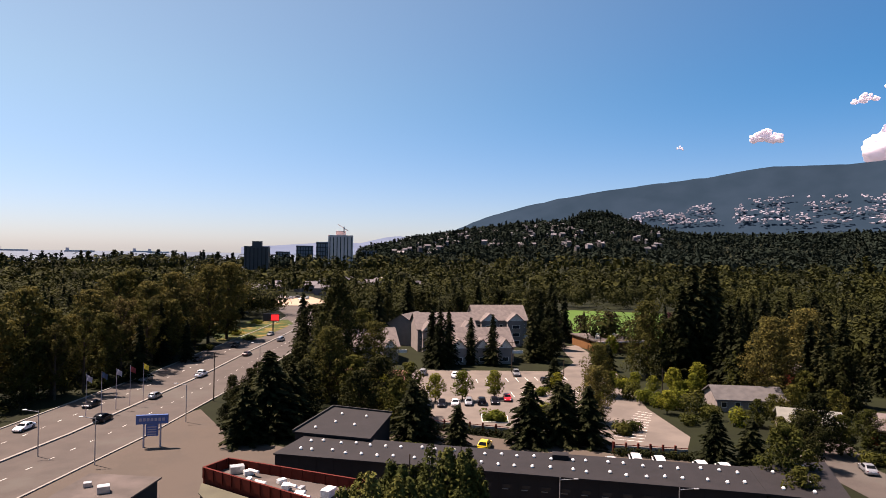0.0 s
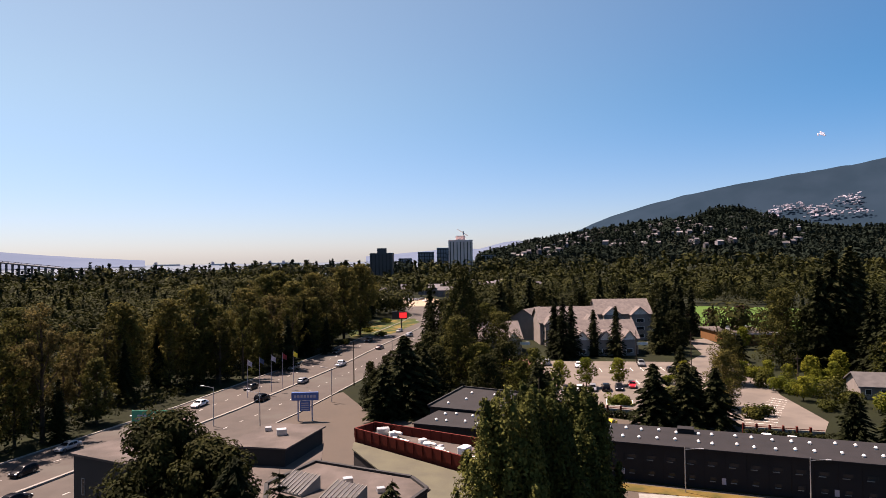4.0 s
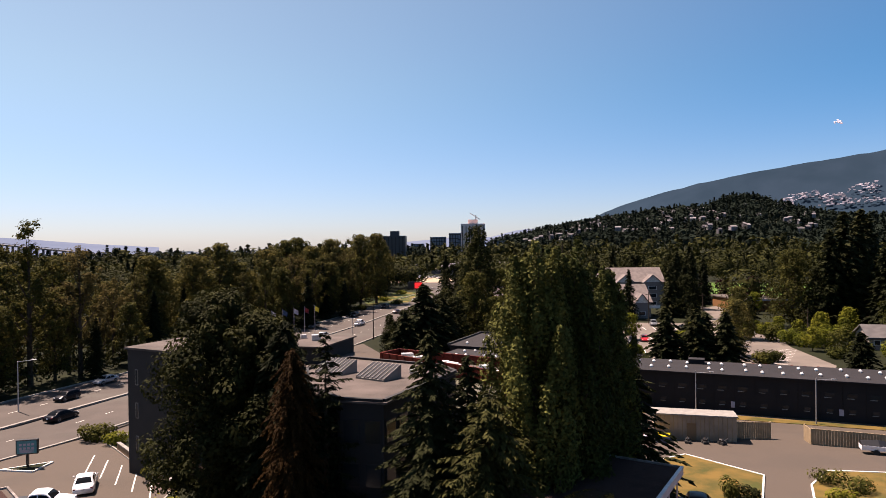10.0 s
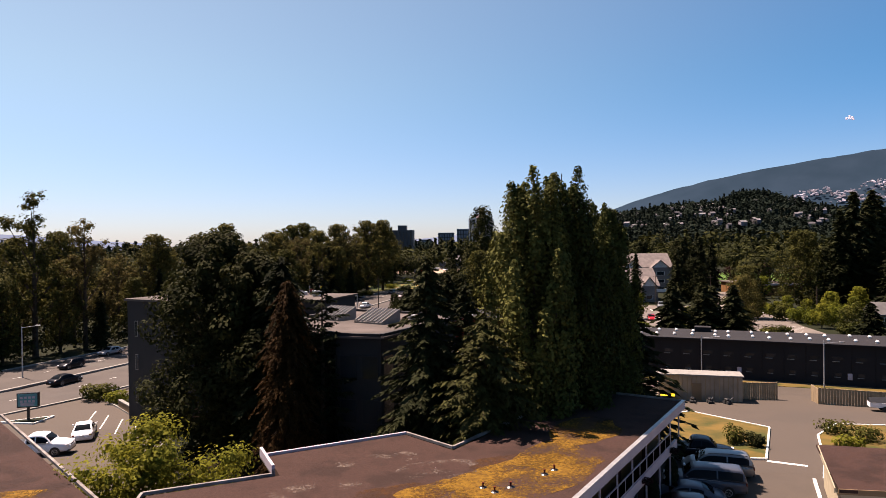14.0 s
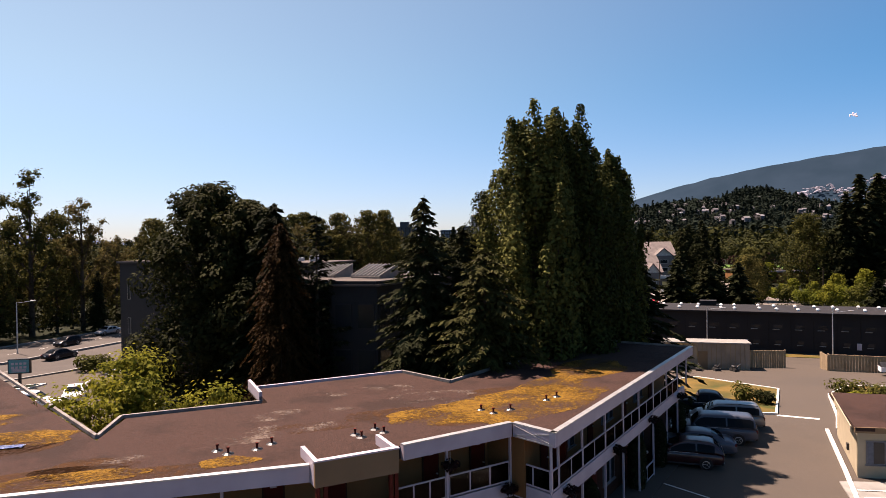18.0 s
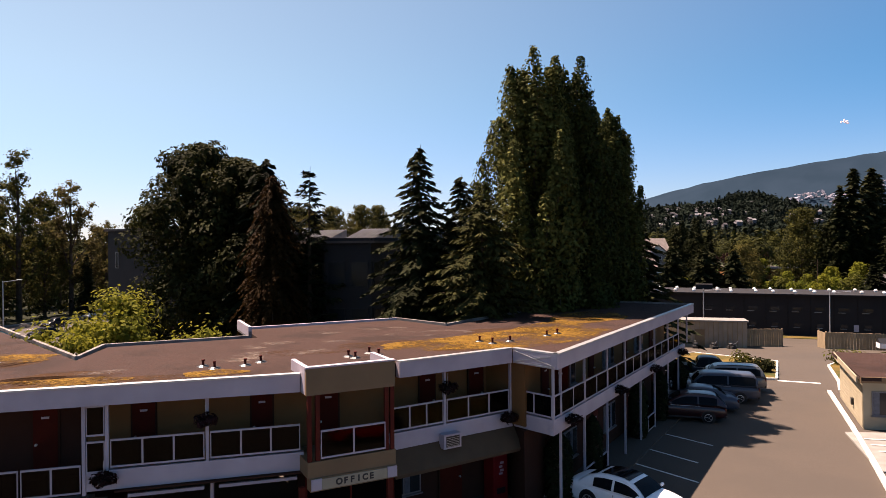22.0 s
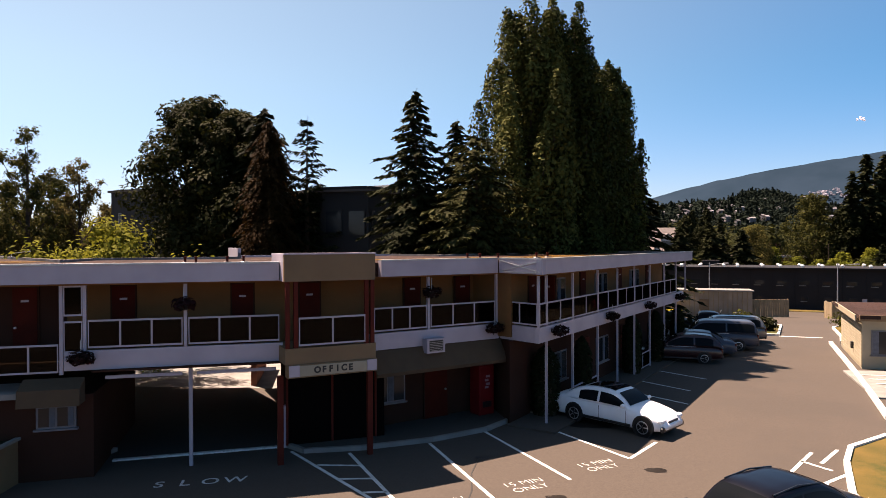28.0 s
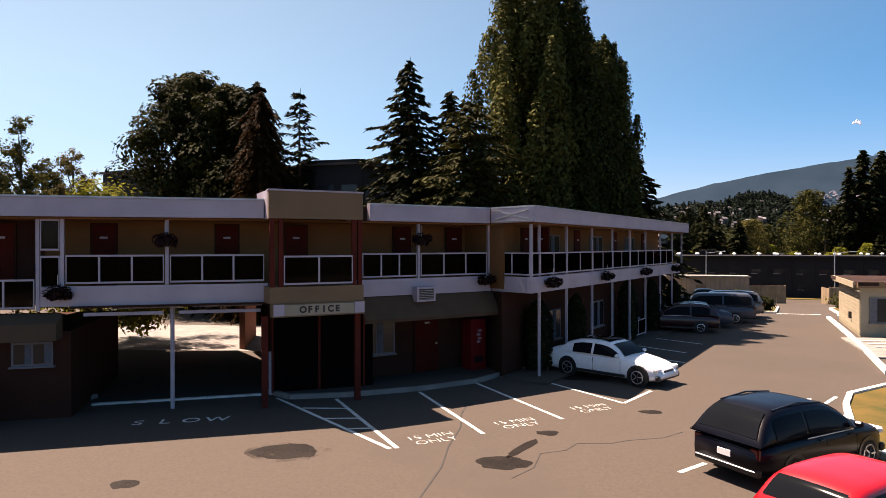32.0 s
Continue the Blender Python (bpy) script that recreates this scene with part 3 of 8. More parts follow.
fascia(S1, 0.0, S1.len)
fascia(S2, 0.0, S2.len - 0.02)
fascia(SC, 0.02, SC.len - 0.02)
fascia(S3, 0.0, S3.len)
for i, (a, b) in enumerate(zip(ROOF[5:], ROOF[6:])):
    part("roof_edging", beam((*a, ZR - 0.1), (*b, ZR - 0.1), 0.13, 0.14 if i != 4 else 0.3), M_WHITE if i == 3 else M_EDGE, motel)
# the raised parapet step at the back
part("parapet", beam((-10.1, 26.3, ZR - 0.02), (-11.6, 28.9, ZR - 0.02), 0.14, 0.42), M_WHITE, motel)

# slab bands, walkway, upper wall
BO = -0.32      # the balcony edge stands back from the roof edge
for ln, s0, s1 in ((S1, -0.1, 5.72), (S2, -0.25, S2.len + 0.24), (SC, -0.24, SC.len - 0.44), (S3, 0.41, S3.len - 0.9)):
    part("slab_band", ln.slab(s0, s1, BO - 0.16, BO, ZB, ZS), M_WHITE, motel)
part("walkway", prism([(-11.2, 16.75), (-5.8, 18.7), (-3.2, 20.75), (0.75, 23.75), (2.1, 22.5), (12.0, 40.0), (10.7, 40.8), (1.7, 25.0), (-1, 25.0), (-6.2, 20.2), (-11.6, 18.0)], ZB - 0.003, ZW), M_CONC, motel)
part("landing", S1.slab(5.8, 9.4, -1.6, -0.05, 2.35, 2.5), M_CONC, motel)
WALL = [S1.at(14, -1.5)[:2], S1.at(-0.3, -1.5)[:2], S2.at(0.0, -1.5)[:2], S2.at(S2.len, -1.6)[:2], S3.at(0.6, -1.5)[:2], S3.at(S3.len - 1.2, -1.5)[:2],
        (7, 43.0), (-2, 30), (-4.9, 32.3), (-10.9, 28.5), (-9.5, 26.2), (-14.2, 23.2), (-13.6, 20.9), (-20, 26)]
part("upper_wall", prism(WALL, ZW + 0.003, ZF - 0.003), M_BEIGE, motel, "beige stucco upper storey")
part("ceiling_soffit", prism(inset[:6] + [(11, 41), (2, 26), (-3, 23), (-29, 13)], ZF - 0.06, ZF - 0.006), M_BEIGE, motel)


def door_on(line, s, o, z, name="door", mtl=None, w=0.62, h=2.12):
    d = part(name, line.slab(s - w / 2, s + w / 2, o, o + 0.05, z, z + h), mtl or M_DOOR, motel, "red-brown painted room door")
    part("door_frame", line.slab(s - w / 2 - 0.05, s + w / 2 + 0.05, o - 0.02, o + 0.03, z, z + h + 0.05), M_SHADEWALL, d)
    part("number_plate", line.slab(s - 0.1, s + 0.1, o + 0.055, o + 0.065, z + 1.72, z + 1.78), M_WHITE, d)
    part("knob", rod(line.at(s + w * 0.38, o + 0.05, z + 1.0), line.at(s + w * 0.38, o + 0.12, z + 1.0), 0.035), M_METAL, d)
    return d


M_FRAME = mat("grey_window_frame", (0.125, 0.121, 0.13), (0.1, 0.0963, 0.105), 0.6, 2.0)


def window_on(line, s0, s1, o, z0, z1, curtain=True, name="window", parent=None):
    w = part(name, line.slab(s0, s1, o - 0.02, o + 0.05, z0, z1), M_FRAME, parent or motel)
    mid = (s0 + s1) / 2
    for a, b in ((s0 + 0.06, mid - 0.03), (mid + 0.03, s1 - 0.06)):
        part("pane", line.slab(a, b, o + 0.052, o + 0.06, z0 + 0.06, z1 - 0.06), M_GLASS, w)
        if curtain:
            part("curtain", line.slab(a, a + (b - a) * 0.35, o + 0.061, o + 0.064, z0 + 0.06, z1 - 0.06), M_CURT, w)
    part("sill", line.slab(s0 - 0.05, s1 + 0.05, o, o + 0.12, z0 - 0.05, z0), M_FRAME, w)
    return w


def railing(line, s0, s1, z0, z1, n, o=-0.32, name="balcony_railing"):
    """White frame with n smoked panes."""
    bm = bmesh.new()
    w = 0.05
    line.slab(s0, s1, o - w, o, z1 - w, z1, bm)
    line.slab(s0, s1, o - w, o, z0, z0 + w, bm)
    step = (s1 - s0) / n
    for i in range(n + 1):
        c = s0 + step * i
        a, b = max(s0, c - w / 2), min(s1, c + w / 2)
        line.slab(a, b, o - w + 0.004, o - 0.004, z0 + w, z1 - w, bm)
    r = part(name, bm, M_WHITE, motel)
    for i in range(n):
        p = part("glass_panel", line.slab(s0 + step * i + w / 2, s0 + step * (i + 1) - w / 2, o - 0.03, o - 0.022, z0 + w, z1 - w), M_PANE, r, "smoked glass panel")
        p.visible_shadow = False
    return r


def post(line, s, z0, z1, o=-0.36, w=0.09, mtl=None, name="post"):
    return part(name, line.slab(s - w / 2, s + w / 2, o - w / 2, o + w / 2, z0, z1), mtl or M_WHITE, motel)


# first stretch, over the passage
for s0, s1 in ((0.0, 2.52), (2.68, 5.12)):
    railing(S1, s0, s1, 3.6, 4.38, 3)
post(S1, 2.6, ZS + 0.003, ZF - 0.01)
post(S1, 5.2, ZS + 0.003, ZF - 0.01), post(S1, 5.78, 2.9, ZF - 0.01)
railing(S1, 5.26, 5.72, 4.5, 5.34, 1, name="glazed_screen")
railing(S1, 5.26, 5.72, 3.35, 4.36, 1, name="glazed_screen")
railing(S1, 5.86, 7.3, 2.96, 3.74, 2)
railing(S1, 7.36, 8.8, 2.96, 3.74, 2)
for s in (4.44, 1.08, -0.95):
    door_on(S1, s, -1.5, ZW + 0.01)
# Dark sheet on the wall in place of the unlit open stair hall.
part("hall_recess", S1.slab(5.95, 10.2, -1.49, -1.47, ZW + 0.01, ZF - 0.07), M_SHADEWALL, motel, "dark panel standing for the shade of the open stair hall")
door_on(S1, 7.0, -1.46, ZW + 0.01)
# second stretch
railing(S2, -0.1, 1.88, 3.6, 4.38, 3), railing(S2, 2.04, 4.75, 3.6, 4.38, 3)
for s in (1.95, S2.len + 0.16):
    post(S2, s, ZS + 0.003, ZF - 0.01)
for s in (1.95, 4.1):
    door_on(S2, s, -1.5, ZW + 0.01)
door_on(SC, 0.75, -1.9, ZW + 0.01)
railing(SC, -0.1, SC.len - 0.5, 3.6, 4.38, 2)
# corner frame on the chamfer's fascia
bm = bmesh.new()
for a, b in (((0.1, ZF + 0.06), (SC.len - 0.1, ZR - 0.06)), ((0.1, ZR - 0.06), (SC.len - 0.1, ZF + 0.06)), ((0.1, ZF + 0.04), (SC.len - 0.1, ZF + 0.04))):
    beam(SC.at(a[0], 0.03, a[1]), SC.at(b[0], 0.03, b[1]), 0.03, 0.03, bm)
part("bracing", bm, M_METAL, motel, "thin metal cross bracing")
# long wing
S3P = [0.46, 1.1, 3.5, 6.2, 8.7, 11.2, 13.8, 16.6, 19.1, 21.4]
for i, s in enumerate(S3P):
    post(S3, s, ZS + 0.003, ZF - 0.01, w=0.08)
    if i and i < 9:
        post(S3, s, 0.0, ZB - 0.003, w=0.08)
for a, b in zip(S3P, S3P[1:]):
    if b < 21:
        railing(S3, a + 0.05, b - 0.05, 3.6, 4.38, 1 if b - a < 1.2 else 2)
for s in (2.3, 7.4, 12.4, 17.3):
    door_on(S3, s, -1.5, ZW + 0.01)
    door_on(S3, s + 0.3, -1.45, 0.12)
for s in (4.6, 9.7, 14.8):
    window_on(S3, s - 0.8, s + 0.8, -1.5, ZW + 0.75, ZW + 1.95)
    window_on(S3, s - 0.8, s + 0.8, -1.45, 0.85, 2.05)
for a, b in ((3.6, 6.1), (11.3, 13.7)):
    railing(S3, a, b, 0.2, 0.95, 2, name="porch_railing")

# office bay
part("bay_parapet", SB.slab(0.0, 2.74, -0.16, 0.0, 5.38, 6.15), M_TAN, motel, "tan panel parapet above the office bay")
for s in (0.07, 2.67):
    part("parapet_return", SB.slab(s - 0.07, s + 0.07, -1.75, -0.163, 5.38, 6.18), M_WHITE, motel)
part("parapet_cap", SB.slab(-0.02, 2.76, -0.2, 0.02, 6.153, 6.2), M_WHITE, motel)
part("bay_floor", SB.slab(0.02, 2.75, -1.6, 0.0, 3.0, 3.46), M_TAN, motel)
part("bay_ceiling", SB.slab(0.15, 2.59, -1.8, -0.17, 5.42, 5.5), M_ROOF, motel)
railing(SB, 0.42, 2.42, 3.52, 4.34, 2, o=0.0)
for s in (0.1, 0.34, 2.48, 2.66):
    part("bay_post", SB.slab(s - 0.06, s + 0.06, -0.14, -0.03, 3.463, 5.376), M_BROWN, motel)
part("sign_band", SB.slab(0.08, 2.78, -0.3, 0.04, 2.62, 2.997), M_TAN, motel)
sb = part("sign_board", SB.slab(0.42, 2.44, 0.043, 0.075, 2.66, 2.96), M_SIGNB, motel, "cream sign board lettered OFFICE")
for s in (0.26, 2.6):
    part("sign_end", SB.slab(s - 0.15, s + 0.15, 0.043, 0.08, 2.66, 2.98), M_WHITE, sb)


def lettering(text, size, m, material, parent, name="lettering", thick=0.004, weight=0.0):
    cu = bpy.data.curves.new(name, "FONT")
    cu.body, cu.size, cu.align_x, cu.align_y, cu.extrude = text, size, "CENTER", "CENTER", thick
    cu.offset = weight
    tmp = bpy.data.objects.new("tmp", cu)
    scene.collection.objects.link(tmp)
    dg = bpy.context.evaluated_depsgraph_get()
    me = bpy.data.meshes.new_from_object(tmp.evaluated_get(dg))
    bpy.data.objects.remove(tmp)
    me.transform(m)
    me.materials.clear()
    me.materials.append(material)
    return part(name, me, None, parent)


def facing(line, s, o, z):
    """A frame on a facade: x along it to the viewer's right, y up."""
    x = line.d if line.n.cross(Vector((0, 0, 1))).dot(line.d) < 0 else -line.d
    m = Matrix((x, Vector((0, 0, 1)), line.n)).transposed().to_4x4()
    m.translation = line.at(s, o, z)
    return m


for k, ch in enumerate("OFFICE"):
    lettering(ch, 0.25, facing(SB, 1.43, 0.078, 2.81) @ Matrix.Translation((0.2 * (k - 2.5), 0, 0)), M_LETTER, sb, "letter", weight=0.011)
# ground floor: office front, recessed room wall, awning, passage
# Near-black block: the shade inside the office is put into its colour.
part("office_front", prism([(-5.9, 19.6), (-3.0, 20.9), (-3.4, 21.9), (-6.2, 20.8)], 0.12, 2.6), M_INSIDE, motel, "office front coloured near-black for the shade inside")
for k in range(3):
    part("office_glazing_bar", beam((-5.86 + k * 1.3, 19.58 + k * 0.58, 0.12), (-5.86 + k * 1.3, 19.58 + k * 0.58, 2.58), 0.06, 0.05), M_BROWN, motel)
part("office_post", SB.slab(-0.1, 0.06, -0.6, -0.44, 0.0, 2.62), M_BROWN, motel)
part("bollard_post", rod((-5.95, 19.75, 0), (-5.95, 19.75, 1.35), 0.09, 0.09, 10), M_WHITE, motel)
part("office_post", SB.slab(2.55, 2.71, -0.3, -0.16, 0.0, 2.62), M_BROWN, motel)
part("ground_floor_wall", prism([S2.at(-0.4, -1.6)[:2], S2.at(S2.len + 0.9, -1.7)[:2], S3.at(0.4, -1.45)[:2], S3.at(S3.len - 1.2, -1.45)[:2], (7, 42.8), (-1.5, 29.5), (-6.5, 30), (-6.2, 20.9)], 0.0, ZB - 0.01), M_SHADEWALL, motel)
door_on(S2, 3.0, -1.6, 0.12, w=0.95)
window_on(S2, 0.3, 1.7, -1.6, 0.9, 2.1)
bm = bmesh.new()
vs = [bm.verts.new(S2.at(*p)) for p in ((-0.2, -0.34, 2.98), (5.0, -0.34, 2.98), (5.0, 0.1, 2.3), (-0.2, 0.1, 2.3), (-0.2, -0.38, 2.9), (5.0, -0.38, 2.9), (5.0, 0.06, 2.18), (-0.2, 0.06, 2.18))]
for f in ((0, 1, 2, 3), (4, 7, 6, 5), (3, 2, 6, 7), (0, 3, 7, 4), (1, 5, 6, 2), (0, 4, 5, 1)):
    bm.faces.new([vs[i] for i in f])
bmesh.ops.recalc_face_normals(bm, faces=bm.faces[:])
part("awning", bm, M_AWN, motel, "sloped beige cloth awning")
ac = part("air_conditioner", S2.slab(1.7, 2.4, -0.317, 0.0, 2.78, 3.26), M_WHITE, motel, "white window air conditioner")
part("grille", S2.slab(1.78, 2.32, 0.002, 0.012, 2.84, 3.2), M_BLACK, ac)
for i in range(6):
    part("slat", S2.slab(1.8, 2.3, 0.013, 0.02, 2.86 + i * 0.055, 2.87 + i * 0.055), M_METAL, ac)
# left ground floor block beside the passage
part("ground_floor_wall", prism([S1.at(5.0, -0.35)[:2], S1.at(14, -0.35)[:2], S1.at(14, -6)[:2], S1.at(5.0, -6)[:2]], 0, 2.34), M_SHADEWALL, motel)
window_on(S1, 5.42, 6.4, -0.35, 1.45, 2.08)
bm = bmesh.new()
vs = [bm.verts.new(S1.at(*p)) for p in ((5.2, -0.34, 2.82), (6.7, -0.34, 2.82), (6.7, 0.2, 2.6), (5.2, 0.2, 2.6), (5.2, -0.34, 2.16), (6.7, -0.34, 2.16), (6.7, 0.25, 2.16), (5.2, 0.25, 2.16))]
for f in ((0, 1, 2, 3), (4, 7, 6, 5), (3, 2, 6, 7), (0, 3, 7, 4), (1, 5, 6, 2), (0, 4, 5, 1)):
    bm.faces.new([vs[i] for i in f])
bmesh.ops.recalc_face_normals(bm, faces=bm.faces[:])
part("awning", bm, M_AWN, motel, "boxy beige cloth awning over the window")
part("passage_post", rod(S1.at(2.5, -0.6, 0), S1.at(2.5, -0.6, ZB), 0.06, 0.06, 8), M_WHITE, motel)
for o, z in ((-0.4, 2.72), (-3.8, 2.6)):
    for a, b in ((0.1, 2.3), (2.7, 4.7)):
        part("clearance_bar", beam(S1.at(a, o, z), S1.at(b, o, z), 0.08, 0.09), M_WHITE, motel)
part("passage_ceiling", S1.slab(-0.3, 5.0, -8.7, -0.17, ZB - 0.05, ZB - 0.005), M_SHADEWALL, motel)
part("passage_end_wall", prism([(-10.4, 28.3), (-10.1, 28.2), (-11.2, 32.5), (-11.5, 32.6)], 0, 2.1), mat("rust_red_block", (0.228, 0.0684, 0.0304), (0.182, 0.0532, 0.0266), 0.85, 1.5), motel, "rust-red end wall behind the passage")
part("passage_kerb", S1.slab(0.0, 4.8, -1.7, -1.55, 0.03, 0.08), M_PAINT, motel)
part("passage_wall", prism([(-6.2, 20.9), (-6.5, 30), (-6.9, 30), (-6.5, 20.9)], 0.0, ZB - 0.06), M_SHADEWALL, motel)
# No canopy is known here; this slab is added to shade the passage floor.
part("rear_canopy", prism([(-8.6, 25.6), (-12.6, 22.4), (-14.4, 22.4), (-17.4, 26.6), (-15.1, 28.2), (-11.6, 28.8), (-9.6, 26.4)], 2.86, 2.96), M_DKROOF, motel, "added low dark slab that shades the rear of the passage")

# hanging flower baskets
def basket(at, label="dark planted hanging flower basket"):
    rng = np.random.default_rng(int(abs(at[0]) * 97 + at[2] * 13))
    b = thing("hanging_basket", label, "flower basket", pose(*at), "hanging baskets on the motel")
    part("basket", rod((0, 0, -0.16), (0, 0, 0.04), 0.1, 0.2, 12), M_BLACK, b)
    V = crown_blobs(rng, [((0.2 * math.cos(a), 0.2 * math.sin(a), 0.05 - 0.08 * (i % 2)), (0.17, 0.17, 0.15)) for i, a in enumerate(np.linspace(0, 5.5, 7))] + [((0, 0, 0.12), (0.2, 0.2, 0.14))], 45, 0.06)
    part("plant", quads("plant", V, L_PURPLE), None, b)
    part("chain", rod((0, 0, 0.02), (0, 0, 0.5), 0.012, 0.012, 5), M_METAL, b)


for p in (S1.at(2.62, -0.14, 4.76), S1.at(5.25, -0.12, 3.36), S2.at(1.97, -0.16, 4.8), S2.at(S2.len - 0.1, -0.1, 3.4), S3.at(1.7, -0.1, 3.3), S3.at(7.3, -0.1, 3.3), S3.at(13.0, -0.1, 3.3), S3.at(19.0, -0.1, 3.3)):
    basket(p)

# tarpaulin left on the roof
tp = thing("tarpaulin", "crumpled blue and white tarpaulin lying on the mossy roof", "tarpaulin", pose(-16.7, 19.8, ZR - 0.05, 0, 0, 20) @ Matrix.Scale(0.6, 4))
bm = bmesh.new()
g = [[bm.verts.new((-0.8 + 0.16 * i, -0.3 + 0.1 * k, 0.09 + 0.08 * noise.noise((i * 0.7, k * 0.9, 2)))) for k in range(7)] for i in range(11)]
for i in range(10):
    for k in range(6):
        bm.faces.new((g[i][k], g[i + 1][k], g[i + 1][k + 1], g[i][k + 1]))
bmesh.ops.solidify(bm, geom=bm.faces[:], thickness=0.03)
part("sheet", bm, mat("blue_tarpaulin", (0.06, 0.13, 0.42), (0.3, 0.36, 0.5), 0.6, 6.0, spec=0.2), tp)

# roof pipes
for x, y in ((-9.2, 19.7), (-8.7, 19.4), (-7.9, 19.9), (-7.6, 20.5), (-4.9, 21.6), (-4.6, 21.3), (-4.3, 22.3), (-3.9, 21.9), (-0.4, 25.1), (0.1, 24.6), (0.8, 25.2), (2.4, 26.8), (2.9, 27.4)):
    v = thing("roof_pipe", "short rusty vent pipe on the gravel roof", "vent pipe", pose(x, y, ZR - 0.05), "roof pipes")
    part("pipe", rod((0, 0, 0), (0, 0, 0.2), 0.04, 0.04, 8), M_BROWN, v)
    part("collar", rod((0, 0, 0), (0, 0, 0.05), 0.2, 0.12, 10), M_BLACK, v)
    part("cap", rod((0, 0, 0.18), (0, 0, 0.23), 0.055, 0.05, 8), M_BROWN, v)

# vending machine
vm = thing("vending_machine", "red drinks vending machine against the motel wall", "vending machine")
part("cabinet", S2.slab(4.42, 5.08, -1.45, -0.85, 0.12, 1.95), M_RED, vm)
part("front_panel", S2.slab(4.46, 5.04, -0.847, -0.83, 0.3, 1.9), M_RED, vm)
for k, zz in enumerate((1.1, 1.22, 1.36, 1.5)):
    part("white_swash", S2.slab(4.66 + 0.05 * (k % 2), 4.82 + 0.06 * (k % 2), -0.828, -0.822, zz, zz + 0.08), M_WHITE, vm)
part("dispenser_flap", S2.slab(4.55, 4.95, -0.828, -0.815, 0.4, 0.62), M_BLACK, vm)

tagged(part("pavement_rear", prism([(-17, 27.8), (-7.2, 27.8), (-7.2, 36), (-21, 37)], 0.0, 0.036), M_CONC), "pale concrete yard behind the passage", "yard", kind="structure")

# kerb and sidewalk in front of the office
def strip(name, pts, w, h, mtl, label, cat, z=0.02):
    bm = bmesh.new()
    for a, b in zip(pts, pts[1:]):
        beam((*a, ground_z(a[1]) + z), (*b, ground_z(b[1]) + z), w, h, bm)
    return tagged(part(name, bm, mtl), label, cat, kind="structure")


tagged(part("pavement_motel", prism([(-6.1, 19.9), (-5.2, 19.2), (-3.5, 19.6), (-1.4, 20.6), (0.35, 21.9), (1.9, 24.2), (2.6, 24.2), (1.5, 27), (-6, 22)], 0.0, 0.12), M_ASPHALT), "narrow dark sidewalk before the office", "sidewalk", kind="structure")
strip("kerb_motel", [(-6.1, 19.9), (-5.2, 19.2), (-3.5, 19.62), (-1.4, 20.6), (0.35, 21.9), (1.9, 24.2), (2.8, 24.4)], 0.13, 0.15, M_CONC, "pale concrete kerb along the office front", "kerb")
tagged(part("pavement_wing", prism([S3.at(0.2, 0.35)[:2], S3.at(20.5, 0.35)[:2], S3.at(20.5, -1.5)[:2], S3.at(0.2, -1.5)[:2]], 0, 0.1), M_ASPHALT), "dark asphalt walk beside the motel wing", "sidewalk", kind="structure")

# clipped columnar shrubs
def shrub_mesh(seed, h, r, leaf, size=0.09, per=900):
    rng = np.random.default_rng(seed)
    u = rng.random(per)
    a = rng.uniform(0, 6.283, per)
    rr = r * np.minimum(1, 1.9 * np.sqrt(np.clip(1 - u, 0, 1))) * rng.uniform(0.85, 1.03, per) * np.minimum(1, 0.75 + u * 2)
    P = np.stack([rr * np.cos(a), rr * np.sin(a), h * u], 1)
    N = np.stack([np.cos(a), np.sin(a), 0.3 + u], 1)
    return quads("foliage", leaf_quads(rng, P, N, size), leaf)


for s, o, h, r in ((2.2, -0.9, 2.55, 0.52), (4.8, -0.5, 2.6, 0.38), (11.6, -0.6, 2.85, 0.46), (15.4, -0.5, 2.7, 0.42), (19.6, -0.4, 2.6, 0.4)):
    sh = thing("column_shrub", "dark clipped columnar evergreen shrub beside the motel", "shrub", pose(*S3.at(s, o, 0.09)), "shrubs along the motel wing")
    part("foliage", shrub_mesh(int(s * 10) + 5, h, r, L_FIR, 0.1, 1500), None, sh)
    part("core", rod((0, 0, 0), (0, 0, h * 0.9), r * 0.8, r * 0.45, 10), M_BARK, sh)


# ---------- cars ----------
def paint(name, c, metal=0.3, coat=0.25, spec=0.5):
    return mat("car_paint_" + name, c, tuple(v * 0.92 for v in c), 0.28, 2.0, metal=metal, coat=coat, spec=spec)


M_TYRE = mat("tyre_rubber", (0.0114, 0.0114, 0.0114), rough=0.85)
M_RIM = mat("alloy_rim", (0.5, 0.5, 0.52), rough=0.35, metal=0.8)
M_LAMP = mat("headlamp_lens", (0.8, 0.82, 0.85), rough=0.1)
M_TAIL = mat("tail_lamp_lens", (0.09, 0.004, 0.005), rough=0.2)
M_PLATE = mat("plate", (0.7, 0.7, 0.7), rough=0.5)
M_CARGLASS = mat("car_glass", (0.006, 0.007, 0.009), (0.005, 0.006, 0.007), 0.06, 1.0, spec=0.06)

